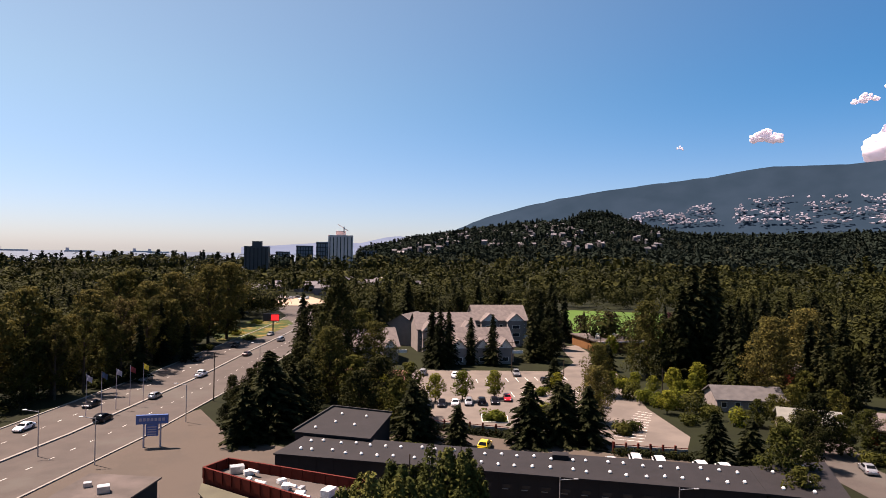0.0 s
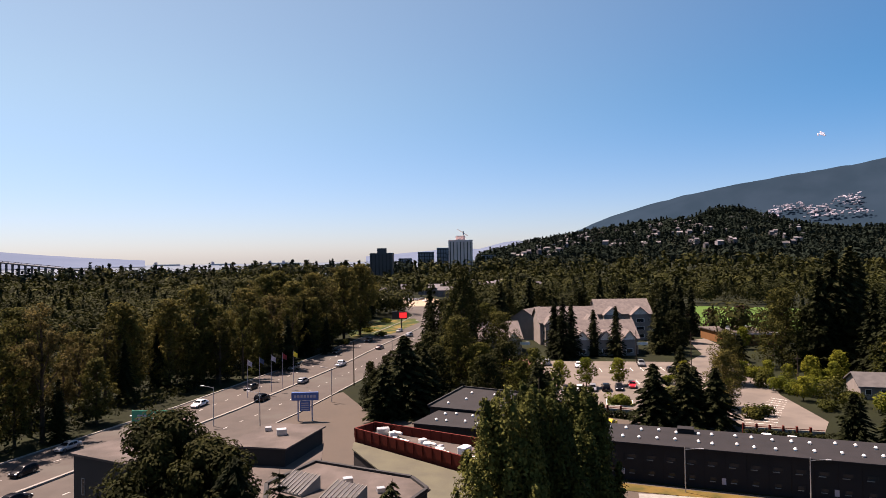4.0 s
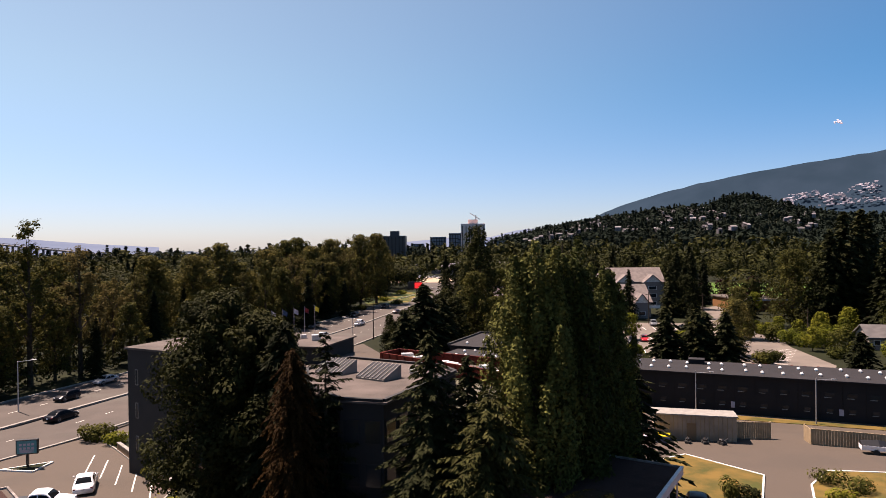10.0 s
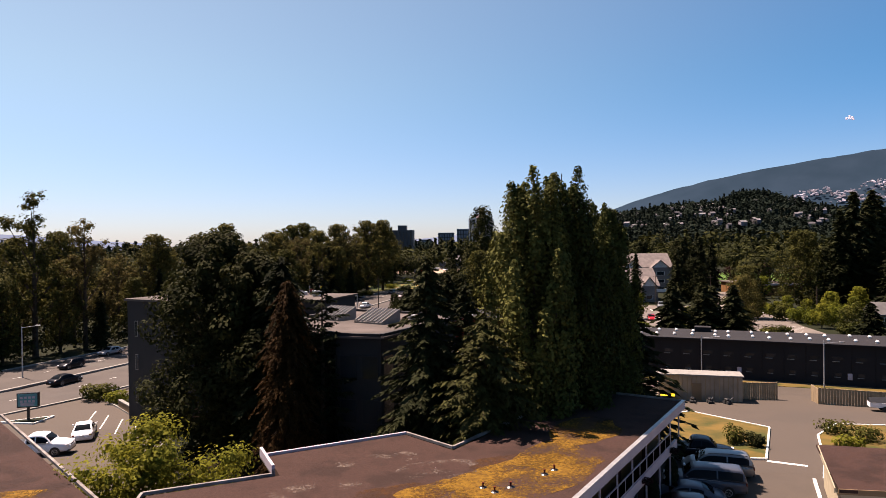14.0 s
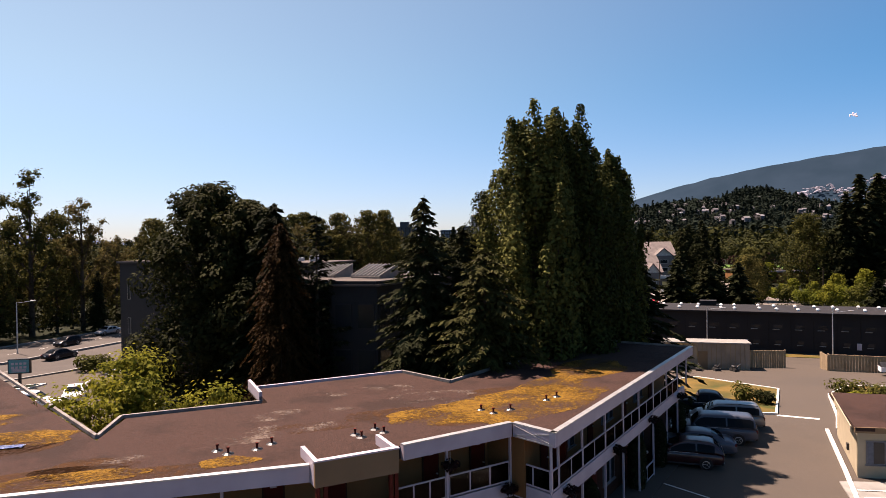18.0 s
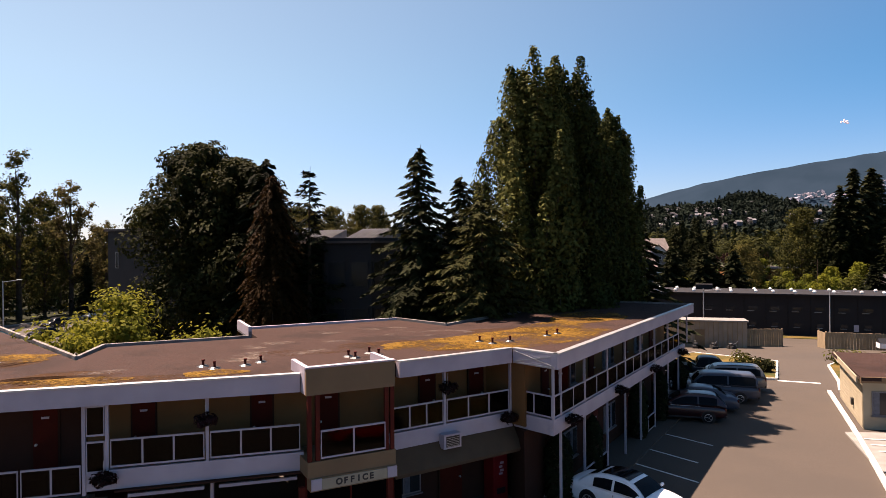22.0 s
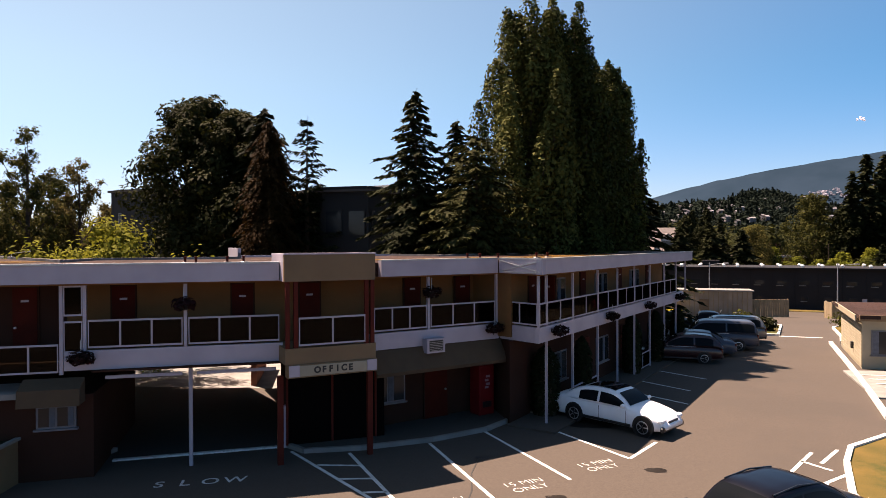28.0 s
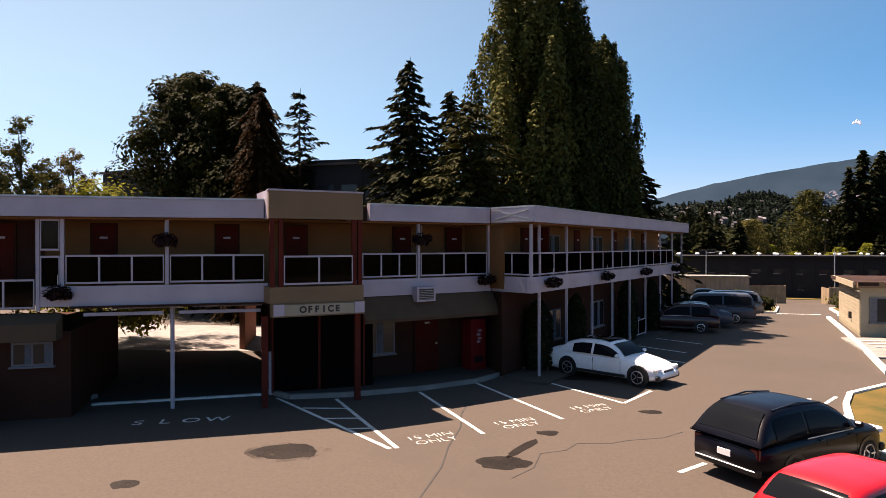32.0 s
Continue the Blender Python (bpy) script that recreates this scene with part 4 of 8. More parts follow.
#        length, width, belt, roof, hood, [stations of roof: rear foot, rear top, front top, front foot], boot height
CARS = {"sedan": (4.8, 1.82, 0.93, 1.45, 0.88, (-1.75, -0.95, 0.45, 1.15), 1.0),
        "hatchback": (4.1, 1.75, 0.95, 1.5, 0.92, (-1.95, -1.6, 0.35, 1.1), 1.0),
        "suv": (4.75, 1.92, 1.06, 1.7, 1.02, (-2.38, -1.78, 0.15, 1.15), 1.02),
        "minivan": (4.9, 1.95, 1.1, 1.75, 1.02, (-2.35, -2.1, 0.75, 1.6), 1.1),
        "pickup": (5.4, 1.95, 1.12, 1.8, 1.12, (-0.75, -0.6, 0.75, 1.35), 1.12),
        "canopy_pickup": (5.4, 1.95, 1.12, 1.84, 1.12, (-2.6, -2.5, 0.75, 1.35), 1.12)}
CAR_MESH = {}


def loft(sections, closed=True):
    bm = bmesh.new()
    rings = [[bm.verts.new(p) for p in s] for s in sections]
    n = len(rings[0])
    for a, b in zip(rings, rings[1:]):
        for i in range(n):
            bm.faces.new((a[i], a[(i + 1) % n], b[(i + 1) % n], b[i]))
    bm.faces.new(rings[0])
    bm.faces.new(rings[-1][::-1])
    bmesh.ops.recalc_face_normals(bm, faces=bm.faces[:])
    return bm


def eased(xs, zs, soft):
    """A rounded curve through stations."""
    g = np.linspace(xs[0] - 0.6, xs[-1] + 0.6, 500)
    k = np.exp(-(np.arange(-60, 61) * (g[1] - g[0]) / soft) ** 2)
    v = np.convolve(np.pad(np.interp(g, xs, zs), 60, "edge"), k / k.sum(), "valid")
    return lambda x: float(np.interp(x, g, v))


def alloy():
    """A five-spoke wheel face on both sides of a hub."""
    bm = rod((0, -0.1, 0), (0, 0.1, 0), 0.06, 0.06, 10)
    for i in range(20):
        a0, a1 = 6.28319 * i / 20, 6.28319 * (i + 1) / 20
        vs = [[bm.verts.new((r * math.cos(a), y, r * math.sin(a))) for r, y in ((0.235, -0.118), (0.2, -0.122), (0.2, 0.122), (0.235, 0.118))] for a in (a0, a1)]
        for k in range(3):
            bm.faces.new((vs[0][k], vs[1][k], vs[1][k + 1], vs[0][k + 1]))
    for i in range(5):
        beam((0.03 * math.cos(i * 1.2566), -0.12, 0.03 * math.sin(i * 1.2566)), (0.21 * math.cos(i * 1.2566), -0.12, 0.21 * math.sin(i * 1.2566)), 0.05, 0.03, bm)
        beam((0.03 * math.cos(i * 1.2566), 0.1, 0.03 * math.sin(i * 1.2566)), (0.21 * math.cos(i * 1.2566), 0.1, 0.21 * math.sin(i * 1.2566)), 0.05, 0.03, bm)
    return bm


def car_meshes(kind):
    if kind in CAR_MESH:
        return CAR_MESH[kind]
    L, W, belt, top, hood, (r0, r1, f1, f0), boot = CARS[kind]
    h, w = L / 2, W / 2
    z0 = 0.22 if top < 1.6 else 0.3
    out = {}
    bx = [-h, -h + 0.1, -h + 0.4, r0, 0, f0, f0 + 0.4, h - 0.5, h - 0.14, h]
    tail = (0.34, 0.1) if kind in ("sedan", "pickup") else (0.16, 0.03)
    btop = eased(bx, [boot - tail[0], boot - tail[1], boot, boot + 0.02, belt + 0.02, belt + 0.03, hood, hood - 0.08, hood - 0.2, hood - 0.46], 0.12)
    bwid = eased(bx, [w * 0.8, w * 0.92, w * 0.98, w, w, w, w * 0.99, w * 0.95, w * 0.84, w * 0.66], 0.16)
    blow = eased(bx, [z0 + 0.14, z0 + 0.04, z0, z0, z0, z0, z0, z0, z0 + 0.03, z0 + 0.12], 0.1)
    ring = ((0.88, 0.0), (0.96, 0.08), (0.995, 0.26), (1.0, 0.5), (0.992, 0.68), (0.965, 0.82), (0.9, 0.93), (0.74, 0.985), (0.4, 1.015), (0.0, 1.025))

    def sec(x):
        zl, zh, ww = blow(x), btop(x), bwid(x)
        half = [(x, ww * a, zl + (zh - zl) * b) for a, b in ring]
        return [(p[0], -p[1], p[2]) for p in half] + half[-2::-1]

    bm = loft([sec(-h * math.cos(math.pi * i / 34)) for i in range(35)])
    for f in bm.faces:
        f.smooth = True
    out["body"] = bm

    xs = [r0 - 0.02, r0 + (r1 - r0) * 0.5, r1, r1 + 0.3, (r1 + f1) / 2, f1 - 0.3, f1, f1 + (f0 - f1) * 0.5, f0 + 0.02]
    zs = [boot - 0.04, boot + (top - boot) * 0.6, top - 0.07, top - 0.015, top, top - 0.02, top - 0.08, belt + (top - belt) * 0.5, hood - 0.04]
    zt = eased(xs, zs, 0.13)

    def skin(x, v, out_by=0.0):
        """Half-width and height of the cabin's side at x, v up from the belt."""
        zb = min(belt - 0.05, zt(x) - 0.03)
        return w * 0.95 - w * 0.21 * v ** 1.35 * min(1, (zt(x) - zb) / (top - belt)) + out_by, zb + (zt(x) - 0.06 - zb) * v

    secs = []
    for i in range(27):
        x = xs[0] + (xs[-1] - xs[0]) * i / 26
        pts = [skin(x, v) for v in (0, 0.25, 0.5, 0.75, 0.92, 1.0)]
        y1, z1 = pts[-1]
        pts += [(y1 - 0.05, zt(x) - 0.022), (y1 - 0.13, zt(x)), (y1 * 0.45, zt(x) + 0.018), (0.0, zt(x) + 0.024)]
        secs.append([(x, -y, z) for y, z in pts] + [(x, y, z) for y, z in pts[-2::-1]])
    bm = loft(secs)
    for f in bm.faces:
        f.smooth = True
    out["cabin"] = bm

    def patchmesh(fn, nu=7, nv=5):
        bm = bmesh.new()
        g = [[bm.verts.new(fn(i / nu, k / nv)) for k in range(nv + 1)] for i in range(nu + 1)]
        for i in range(nu):
            for k in range(nv):
                bm.faces.new((g[i][k], g[i + 1][k], g[i + 1][k + 1], g[i][k + 1])).smooth = True
        return bm

    def side(sgn, xa, xb):
        def fn(u, v):
            x = xa + (xb - xa) * u
            y, z = skin(x, 0.12 + 0.74 * v, 0.012)
            return (x, sgn * y, z)
        return patchmesh(fn)

    xr, xf, xm = r1 - (r1 - r0) * 0.25 + 0.1, f1 + (f0 - f1) * 0.6, (r1 + f1) / 2 + 0.05
    for nm, sg in (("left", 1), ("right", -1)):
        out["side_window_" + nm] = side(sg, xm + 0.05, xf)
        out["rear_side_window_" + nm] = side(sg, xr, xm - 0.05)

    def screen(xa, xb, push):
        def fn(u, v):
            x = xa + (xb - xa) * v
            y, z = skin(x, 1.0)
            q = (y - 0.12) * (2 * u - 1)
            return (x + push, q, zt(x) + 0.022 * (1 - (q / y) ** 2) + 0.012)
        return patchmesh(fn)

    out["windscreen"] = screen(f0 - 0.1, f1 + 0.08, 0.01)
    out["rear_window"] = screen(r0 + (r1 - r0) * 0.12, r1 - 0.03, -0.012)
    out["tyre"] = rod((0, -0.11, 0), (0, 0.11, 0), 0.335, 0.335, 18)
    out["wheel_arch"] = rod((0, -0.06, 0), (0, 0.06, 0), 0.4, 0.4, 18)
    out["rim"] = alloy()
    out["roof_panel"] = screen(r1 + 0.12, f1 - 0.08, 0.0)
    out["roof_rail"] = rod((r1 + 0.1, 0, top - 0.01), ((r1 + f1) / 2, 0, top + 0.07), 0.022, 0.022, 6)
    rod(((r1 + f1) / 2, 0, top + 0.07), (f1 - 0.1, 0, top - 0.01), 0.022, 0.022, 6, out["roof_rail"])
    out["sill"] = box(L * 0.46, 0.06, 0.1, (0, 0, 0), bevel=0.02)
    out["door_handle"] = box(0.2, 0.03, 0.035, bevel=0.01)
    out["door_seam"] = box(0.012, 0.02, belt - z0 - 0.25)
    out["trim_strip"] = box(L * 0.36, 0.02, 0.03, bevel=0.008)
    out["grille"] = box(0.06, W * 0.4, 0.2, bevel=0.02)
    out["headlight"] = box(0.2, 0.36, 0.15, (0, 0, 0), bevel=0.04)
    out["tail_light"] = box(0.12, 0.22, 0.26 if top > 1.6 else 0.16, (0, 0, 0), bevel=0.03)
    out["number_plate"] = box(0.03, 0.34, 0.14)
    out["tailgate_trim"] = box(0.03, W * 0.42, 0.035, bevel=0.01)
    out["bumper_guard"] = box(0.05, W * 0.8, 0.03, bevel=0.01)
    out["bumper"] = box(0.14, W * 0.88, 0.2, bevel=0.04)
    out["mirror"] = box(0.12, 0.2, 0.13, bevel=0.04)
    if kind == "pickup":
        out["cargo_bed"] = box(L / 2 + r0 - 0.25, W * 0.8, 0.1, bevel=0.02)
    CAR_MESH[kind] = {}
    for k, b in out.items():
        me = bpy.data.meshes.new(k)
        b.normal_update()
        b.to_mesh(me)
        b.free()
        CAR_MESH[kind][k] = me
    return CAR_MESH[kind]


def car(kind, at, heading, colour, label, group="", name=None, s=0.95, glass_roof=False):
    """heading: degrees from +x of the way it points."""
    L, W, belt, top, hood, (r0, r1, f1, f0), boot = CARS[kind]
    ms = car_meshes(kind)
    z = at[2] if len(at) > 2 else ground_z(at[1]) + 0.05
    c = thing(name or kind, label, "car", pose(at[0], at[1], z, 0, 0, heading) @ Matrix.Scale(s, 4), group)

    def put(k, mtl, where=(0, 0, 0), parent=c, own=None):
        ob = new(own or k, ms[k])
        ob.parent = parent
        ob.location = where
        if not ms[k].materials:
            ms[k].materials.append(mtl)
        ob.material_slots[0].link = "OBJECT"
        ob.material_slots[0].material = mtl
        return ob

    put("body", colour), put("cabin", colour)
    for k in ("windscreen", "rear_window", "side_window_left", "side_window_right", "rear_side_window_left", "rear_side_window_right"):
        put(k, M_CARGLASS, own=k.replace("_left", "").replace("_right", ""))
    wb = L * 0.29
    for sx in (-1, 1):
        for sy in (-1, 1):
            fx = sx * wb + (0.05 if kind != "sedan" else 0.2 + 0.05 * sx)
            wheel = put("tyre", M_TYRE, (fx, sy * (W / 2 - 0.1), 0.335), own="wheel")
            put("rim", M_RIM, (0, 0, 0), wheel)
            put("wheel_arch", M_BLACK, (fx, sy * (W / 2 - 0.05), 0.36))
    for sy in (-1, 1):
        put("headlight", M_LAMP, (L / 2 - 0.17, sy * W * 0.34, hood - 0.34))
        put("tail_light", M_TAIL, (-L / 2 + 0.07, sy * W * 0.38, boot - 0.34))
        put("mirror", colour, (f0 - 0.25, sy * (W / 2 + 0.08), belt))
    put("number_plate", M_PLATE, (-L / 2 - 0.005, 0, 0.62))
    put("bumper", M_BLACK if top > 1.6 else colour, (-L / 2 + 0.08, 0, 0.32))
    put("bumper", M_BLACK, (L / 2 - 0.09, 0, 0.24), own="front_bumper")
    for sy in (-1, 1):
        y = sy * (W / 2 - 0.015)
        put("sill", M_BLACK, (0.05, y, 0.26)), put("trim_strip", M_RIM if top > 1.6 else colour, (0.0, sy * (W / 2 - 0.012), belt - 0.07 if top > 1.6 else 0.5))
        for x in (-0.35, 0.72):
            put("door_handle", colour, (x, sy * (W / 2 + 0.005), belt - 0.16))
        for x in (-0.15, 0.98):
            put("door_seam", M_BLACK, (x, sy * (W / 2 - 0.008), 0.36))
        if kind in ("suv", "minivan"):
            put("roof_rail", M_BLACK, (0, sy * W * 0.335, -0.045))
    if kind in ("suv", "minivan"):
        put("tailgate_trim", M_RIM, (-L / 2 + 0.02, 0, 0.76)), put("bumper_guard", M_RIM, (-L / 2 + 0.0, 0, 0.44))
    put("grille", M_BLACK, (L / 2 - 0.06, 0, hood - 0.5))
    if glass_roof:
        put("roof_panel", M_CARGLASS)
    if kind == "pickup":
        put("cargo_bed", M_BLACK, ((r0 - L / 2) / 2 + 0.05, 0, boot - 0.06))
    return c


P_WHITE, P_BLACK, P_RED = paint("white", (0.75, 0.75, 0.77), 0.0), paint("black", (0.003, 0.003, 0.006), 0.0, 0.06, 0.15), paint("red", (0.36, 0.005, 0.009), 0.0)
P_SILVER, P_GREY, P_MAROON = paint("silver", (0.26, 0.27, 0.29), 0.4), paint("grey", (0.14, 0.145, 0.15)), paint("maroon", (0.03, 0.005, 0.006), 0.0)
P_SLATE = paint("slate_blue", (0.05, 0.056, 0.075), 0.1, 0.1, 0.3)
P_BLUE, P_YELLOW = paint("blue", (0.03, 0.05, 0.1)), paint("yellow", (0.75, 0.55, 0.02), 0.0)
car("sedan", (4.92, 23.2, 0.03), -41, P_WHITE, "white four-door sedan with a black glass roof parked by the motel", s=0.93, glass_roof=True)
car("suv", (7.05, 14.2, 0.03), 32, P_BLACK, "glossy black sport utility vehicle in a parking stall", s=0.87)
car("hatchback", (6.5, 10.4, 0.03), 33, P_RED, "bright red hatchback parked beside a black vehicle", s=0.9)
car("suv", (10.8, 36.0, 0.03), 166, P_MAROON, "dark maroon utility vehicle parked nose to the motel wing", "cars along the motel wing", s=0.88)
car("sedan", (12.1, 38.2, 0.03), 166, P_SLATE, "slate-blue sedan parked beside the motel wing", "cars along the motel wing")
car("canopy_pickup", (13.9, 40.5, 0.03), 166, P_SLATE, "grey-blue pickup with a canopy beside the motel wing", "cars along the motel wing")
car("minivan", (15.8, 43.5, 0.03), 166, P_GREY, "grey minivan parked at the end of the motel wing", "cars along the motel wing")
car("pickup", (15.8, 47.3), -14, P_BLACK, "black pickup truck parked beside the lawn", "cars along the motel wing")
car("sedan", (-36.3, 52.4), 118, P_WHITE, "white sedan in the roadside car park")
car("pickup", (-36.4, 46.6), 15, P_WHITE, "white pickup truck in the roadside car park")
car("hatchback", (25, 32.6, 0.03), 100, P_SILVER, "silver hatchback parked by the cream cabin")
# traffic standing on the wide road
ROADCARS = [(-57.0, 80, 78, "sedan", P_BLACK, "black sedan"), (-63.5, 91, 258, "hatchback", P_BLACK, "black hatchback"), (-64.5, 103, 258, "sedan", P_SILVER, "silver sedan"),
            (-55.0, 106, 78, "suv", P_GREY, "dark grey utility vehicle"), (-55.5, 133, 260, "sedan", P_WHITE, "white sedan"), (-44.0, 138, 80, "suv", P_BLACK, "black utility vehicle"),
            (-50.5, 150, 260, "sedan", P_BLACK, "black sedan"), (-40.0, 157, 80, "hatchback", P_SILVER, "silver hatchback"), (-47.5, 176, 260, "suv", P_GREY, "dark utility vehicle"),
            (-35.5, 181, 79, "pickup", P_WHITE, "white pickup"), (-41.5, 205, 259, "sedan", P_BLACK, "black sedan"), (-29.0, 214, 78, "sedan", P_MAROON, "maroon sedan"),
            (-35.5, 232, 258, "suv", P_BLACK, "black utility vehicle"), (-22.0, 246, 78, "minivan", P_SILVER, "silver minivan"), (-27.5, 262, 258, "sedan", P_GREY, "grey sedan"), (-15.0, 288, 79, "sedan", P_WHITE, "white sedan")]
for x, y, hd, kind, p, lb in ROADCARS:
    car(kind, (x, y), hd, p, lb + " driving on the wide road", "cars on the road")

# ---------- markings on the motel's car park ----------
def mark(name, a, b, w=0.11, label="worn white parking line"):
    bm = bmesh.new()
    a, b = Vector((*a, 0)), Vector((*b, 0))
    d = (b - a).normalized()
    sd = Vector((-d.y, d.x, 0)) * w / 2
    k = max(1, int((b - a).length / 3))
    prev = None
    for i in range(k + 1):
        p = a.lerp(b, i / k)
        cur = [bm.verts.new((q.x, q.y, ground_z(q.y) + 0.036)) for q in (p - sd, p + sd)]
        if prev:
            bm.faces.new((prev[0], cur[0], cur[1], prev[1]))
        prev = cur
    bmesh.ops.recalc_face_normals(bm, faces=bm.faces[:])
    return tagged(part(name, bm, M_PAINT), label, "road marking", kind="structure")


def line_to(cx, cy, dx, dy, n, ex, ey, w=0.1):
    for i in range(n):
        mark("marking_stall", (cx + dx * i, cy + dy * i), (cx + dx * i + ex, cy + dy * i + ey), w)


for a, b in (((0.63, 16.0), (-1.44, 20.4)), ((2.69, 17.5), (0.32, 21.8)), ((2.78, 21.98), (4.65, 19.34)), ((4.65, 19.34), (5.83, 21.02)),
             ((-5.64, 19.3), (-1.46, 14.7)), ((-3.82, 19.3), (-1.3, 14.75)), ((-4.5, 18.15), (-3.25, 18.2)), ((-3.6, 17.1), (-2.7, 17.2)), ((-2.75, 16.2), (-2.15, 16.3)),
             ((7.0, 30.9), (9.1, 28.5)), ((6.1, 28.6), (8.35, 26.1)), ((8.6, 33.2), (10.6, 31.0)), ((4.6, 13.6), (5.3, 14.2)), ((10.1, 19.3), (11.2, 20.6)), ((10.6, 18.6), (9.3, 17.6)), ((10.3, 20.3), (8.9, 18.5)), ((9.6, 19.5), (10.1, 18.7))):
    mark("marking_stall", a, b)
mark("marking_stop", (20.65, 46.95), (23.0, 45.7), 0.45, "worn white stop bar across the drive")
LOTZ = 0.037


def ground_text(text, x, y, turn, size, weight=0.0):
    ob = lettering(text, size, pose(x, y, ground_z(y) + LOTZ, 0, 0, turn), M_PAINT, None, "marking_lettering", 0.0, weight)
    tagged(ob, "white painted ground lettering reading " + text.replace("\n", " "), "road marking", kind="structure")


for i, ch in enumerate("SLOW"):
    ground_text(ch, -8.3 + i * 0.63, 16.33 + i * 0.175, 16, 0.6, 0.006)
for x, y in ((-0.55, 15.55), (1.5, 17.0), (3.65, 18.7)):
    ground_text("15 MIN\nONLY", x, y, 29, 0.4, -0.008)


def patchy(m, coarse, fine, low, high, most=1.0):
    """Growth that thins out to loose grains: a coarse and a fine noise together decide where it covers."""
    n, l = m.node_tree.nodes, m.node_tree.links
    geo, a, b = n.new("ShaderNodeNewGeometry"), n.new("ShaderNodeTexNoise"), n.new("ShaderNodeTexNoise")
    add, ramp = n.new("ShaderNodeMath"), n.new("ShaderNodeMapRange")
    a.inputs["Scale"].default_value, a.inputs["Detail"].default_value = coarse, 5
    b.inputs["Scale"].default_value, b.inputs["Detail"].default_value, b.inputs["Roughness"].default_value = fine, 6, 0.7
    add.operation = "ADD"
    ramp.inputs[1].default_value, ramp.inputs[2].default_value, ramp.inputs[4].default_value = low, high, most
    for t in (a, b):
        l.new(geo.outputs["Position"], t.inputs["Vector"])
    l.new(a.outputs[0], add.inputs[0]), l.new(b.outputs[0], add.inputs[1]), l.new(add.outputs[0], ramp.inputs[0])
    l.new(ramp.outputs[0], n["Principled BSDF"].inputs["Alpha"])
    return m


# oil stains and sealed cracks, each a thin film with its own outline
M_OIL = patchy(mat("oil_stain", (0.0076, 0.00608, 0.00532), (0.0152, 0.0122, 0.00988), 0.7, 1.6, spec=0.1), 1.3, 14.0, 0.72, 0.93, 0.95)
M_TAR = mat("crack_sealer", (0.0137, 0.0129, 0.0122), rough=0.6)


def blot(name, x, y, rx, ry, seed, label, mtl=None, z=0.034, turn=0.0):
    bm = bmesh.new()
    vs = []
    for i in range(30):
        a = 6.28319 * i / 30
        k = 1 + 0.28 * noise.noise((math.cos(a) * 1.5 + seed, math.sin(a) * 1.5, seed)) + 0.1 * noise.noise((math.cos(a) * 5, math.sin(a) * 5, seed))
        u, v = rx * k * math.cos(a), ry * k * math.sin(a)
        vs.append(bm.verts.new((x + u * math.cos(turn) - v * math.sin(turn), y + u * math.sin(turn) + v * math.cos(turn), ground_z(y) + z)))
    bm.faces.new(vs)
    tagged(part(name, bm, mtl or M_OIL), label, "stain", kind="structure")


blot("stain_oil", -3.75, 14.35, 0.75, 0.5, 1.0, "dark oil stain on the asphalt")
blot("stain_oil", 1.05, 13.95, 0.58, 0.42, 2.0, "dark oil stain on the asphalt")
blot("stain_oil", 1.55, 15.0, 0.14, 0.75, 3.0, "dark oil run on the asphalt", turn=-0.5)
blot("stain_oil", 2.2, 16.2, 0.3, 0.2, 3.6, "dark oil spot on the asphalt")
blot("stain_oil", 5.2, 18.4, 0.35, 0.18, 4.0, "small oil spot on the asphalt")
blot("stain_oil", -3.75, 14.35, 0.95, 0.62, 5.0, "faint old oil halo on the asphalt", patchy(mat("old_oil_halo", (0.03, 0.024, 0.019), (0.04, 0.032, 0.026), 0.9, 2.5, spec=0.1), 1.1, 24.0, 0.95, 1.2, 0.7), 0.0325)
blot("stain_oil", 4.0, 23.0, 1.0, 0.5, 6.0, "oil stain under a parked car")
blot("stain_oil", -6.2, 12.2, 0.27, 0.24, 9.0, "small dark oil spot on the asphalt")
bm = bmesh.new()
crack = [(0.17, 19.1), (0.0, 17.8), (0.05, 16.5), (-0.15, 15.0), (-0.2, 13.6), (-0.46, 12.0), (-0.6, 10.4)]
for a, b in zip(crack, crack[1:]):
    beam((*a, 0.031), (*b, 0.031), 0.035, 0.004, bm)
tagged(part("crack_sealed", bm, M_TAR), "thin black sealed crack across the asphalt", "crack", kind="structure")
blot("stain_oil", 0.25, 19.15, 0.22, 0.12, 8.0, "small tar blotch at a crack's end", M_TAR)
for i, pts in enumerate(([(5.5, 16.5), (4.0, 15.7), (2.8, 15.4)], [(2.8, 15.4), (1.9, 14.6), (1.2, 13.0)])):
    bm = bmesh.new()
    for a, b in zip(pts, pts[1:]):
        m = ((a[0] + b[0]) / 2 + 0.15, (a[1] + b[1]) / 2 - 0.12)
        beam((*a, 0.031), (*m, 0.031), 0.022, 0.003, bm), beam((*m, 0.031), (*b, 0.031), 0.022, 0.003, bm)
    tagged(part("crack_fine", bm, M_TAR), "fine dark crack in the asphalt", "crack", kind="structure")

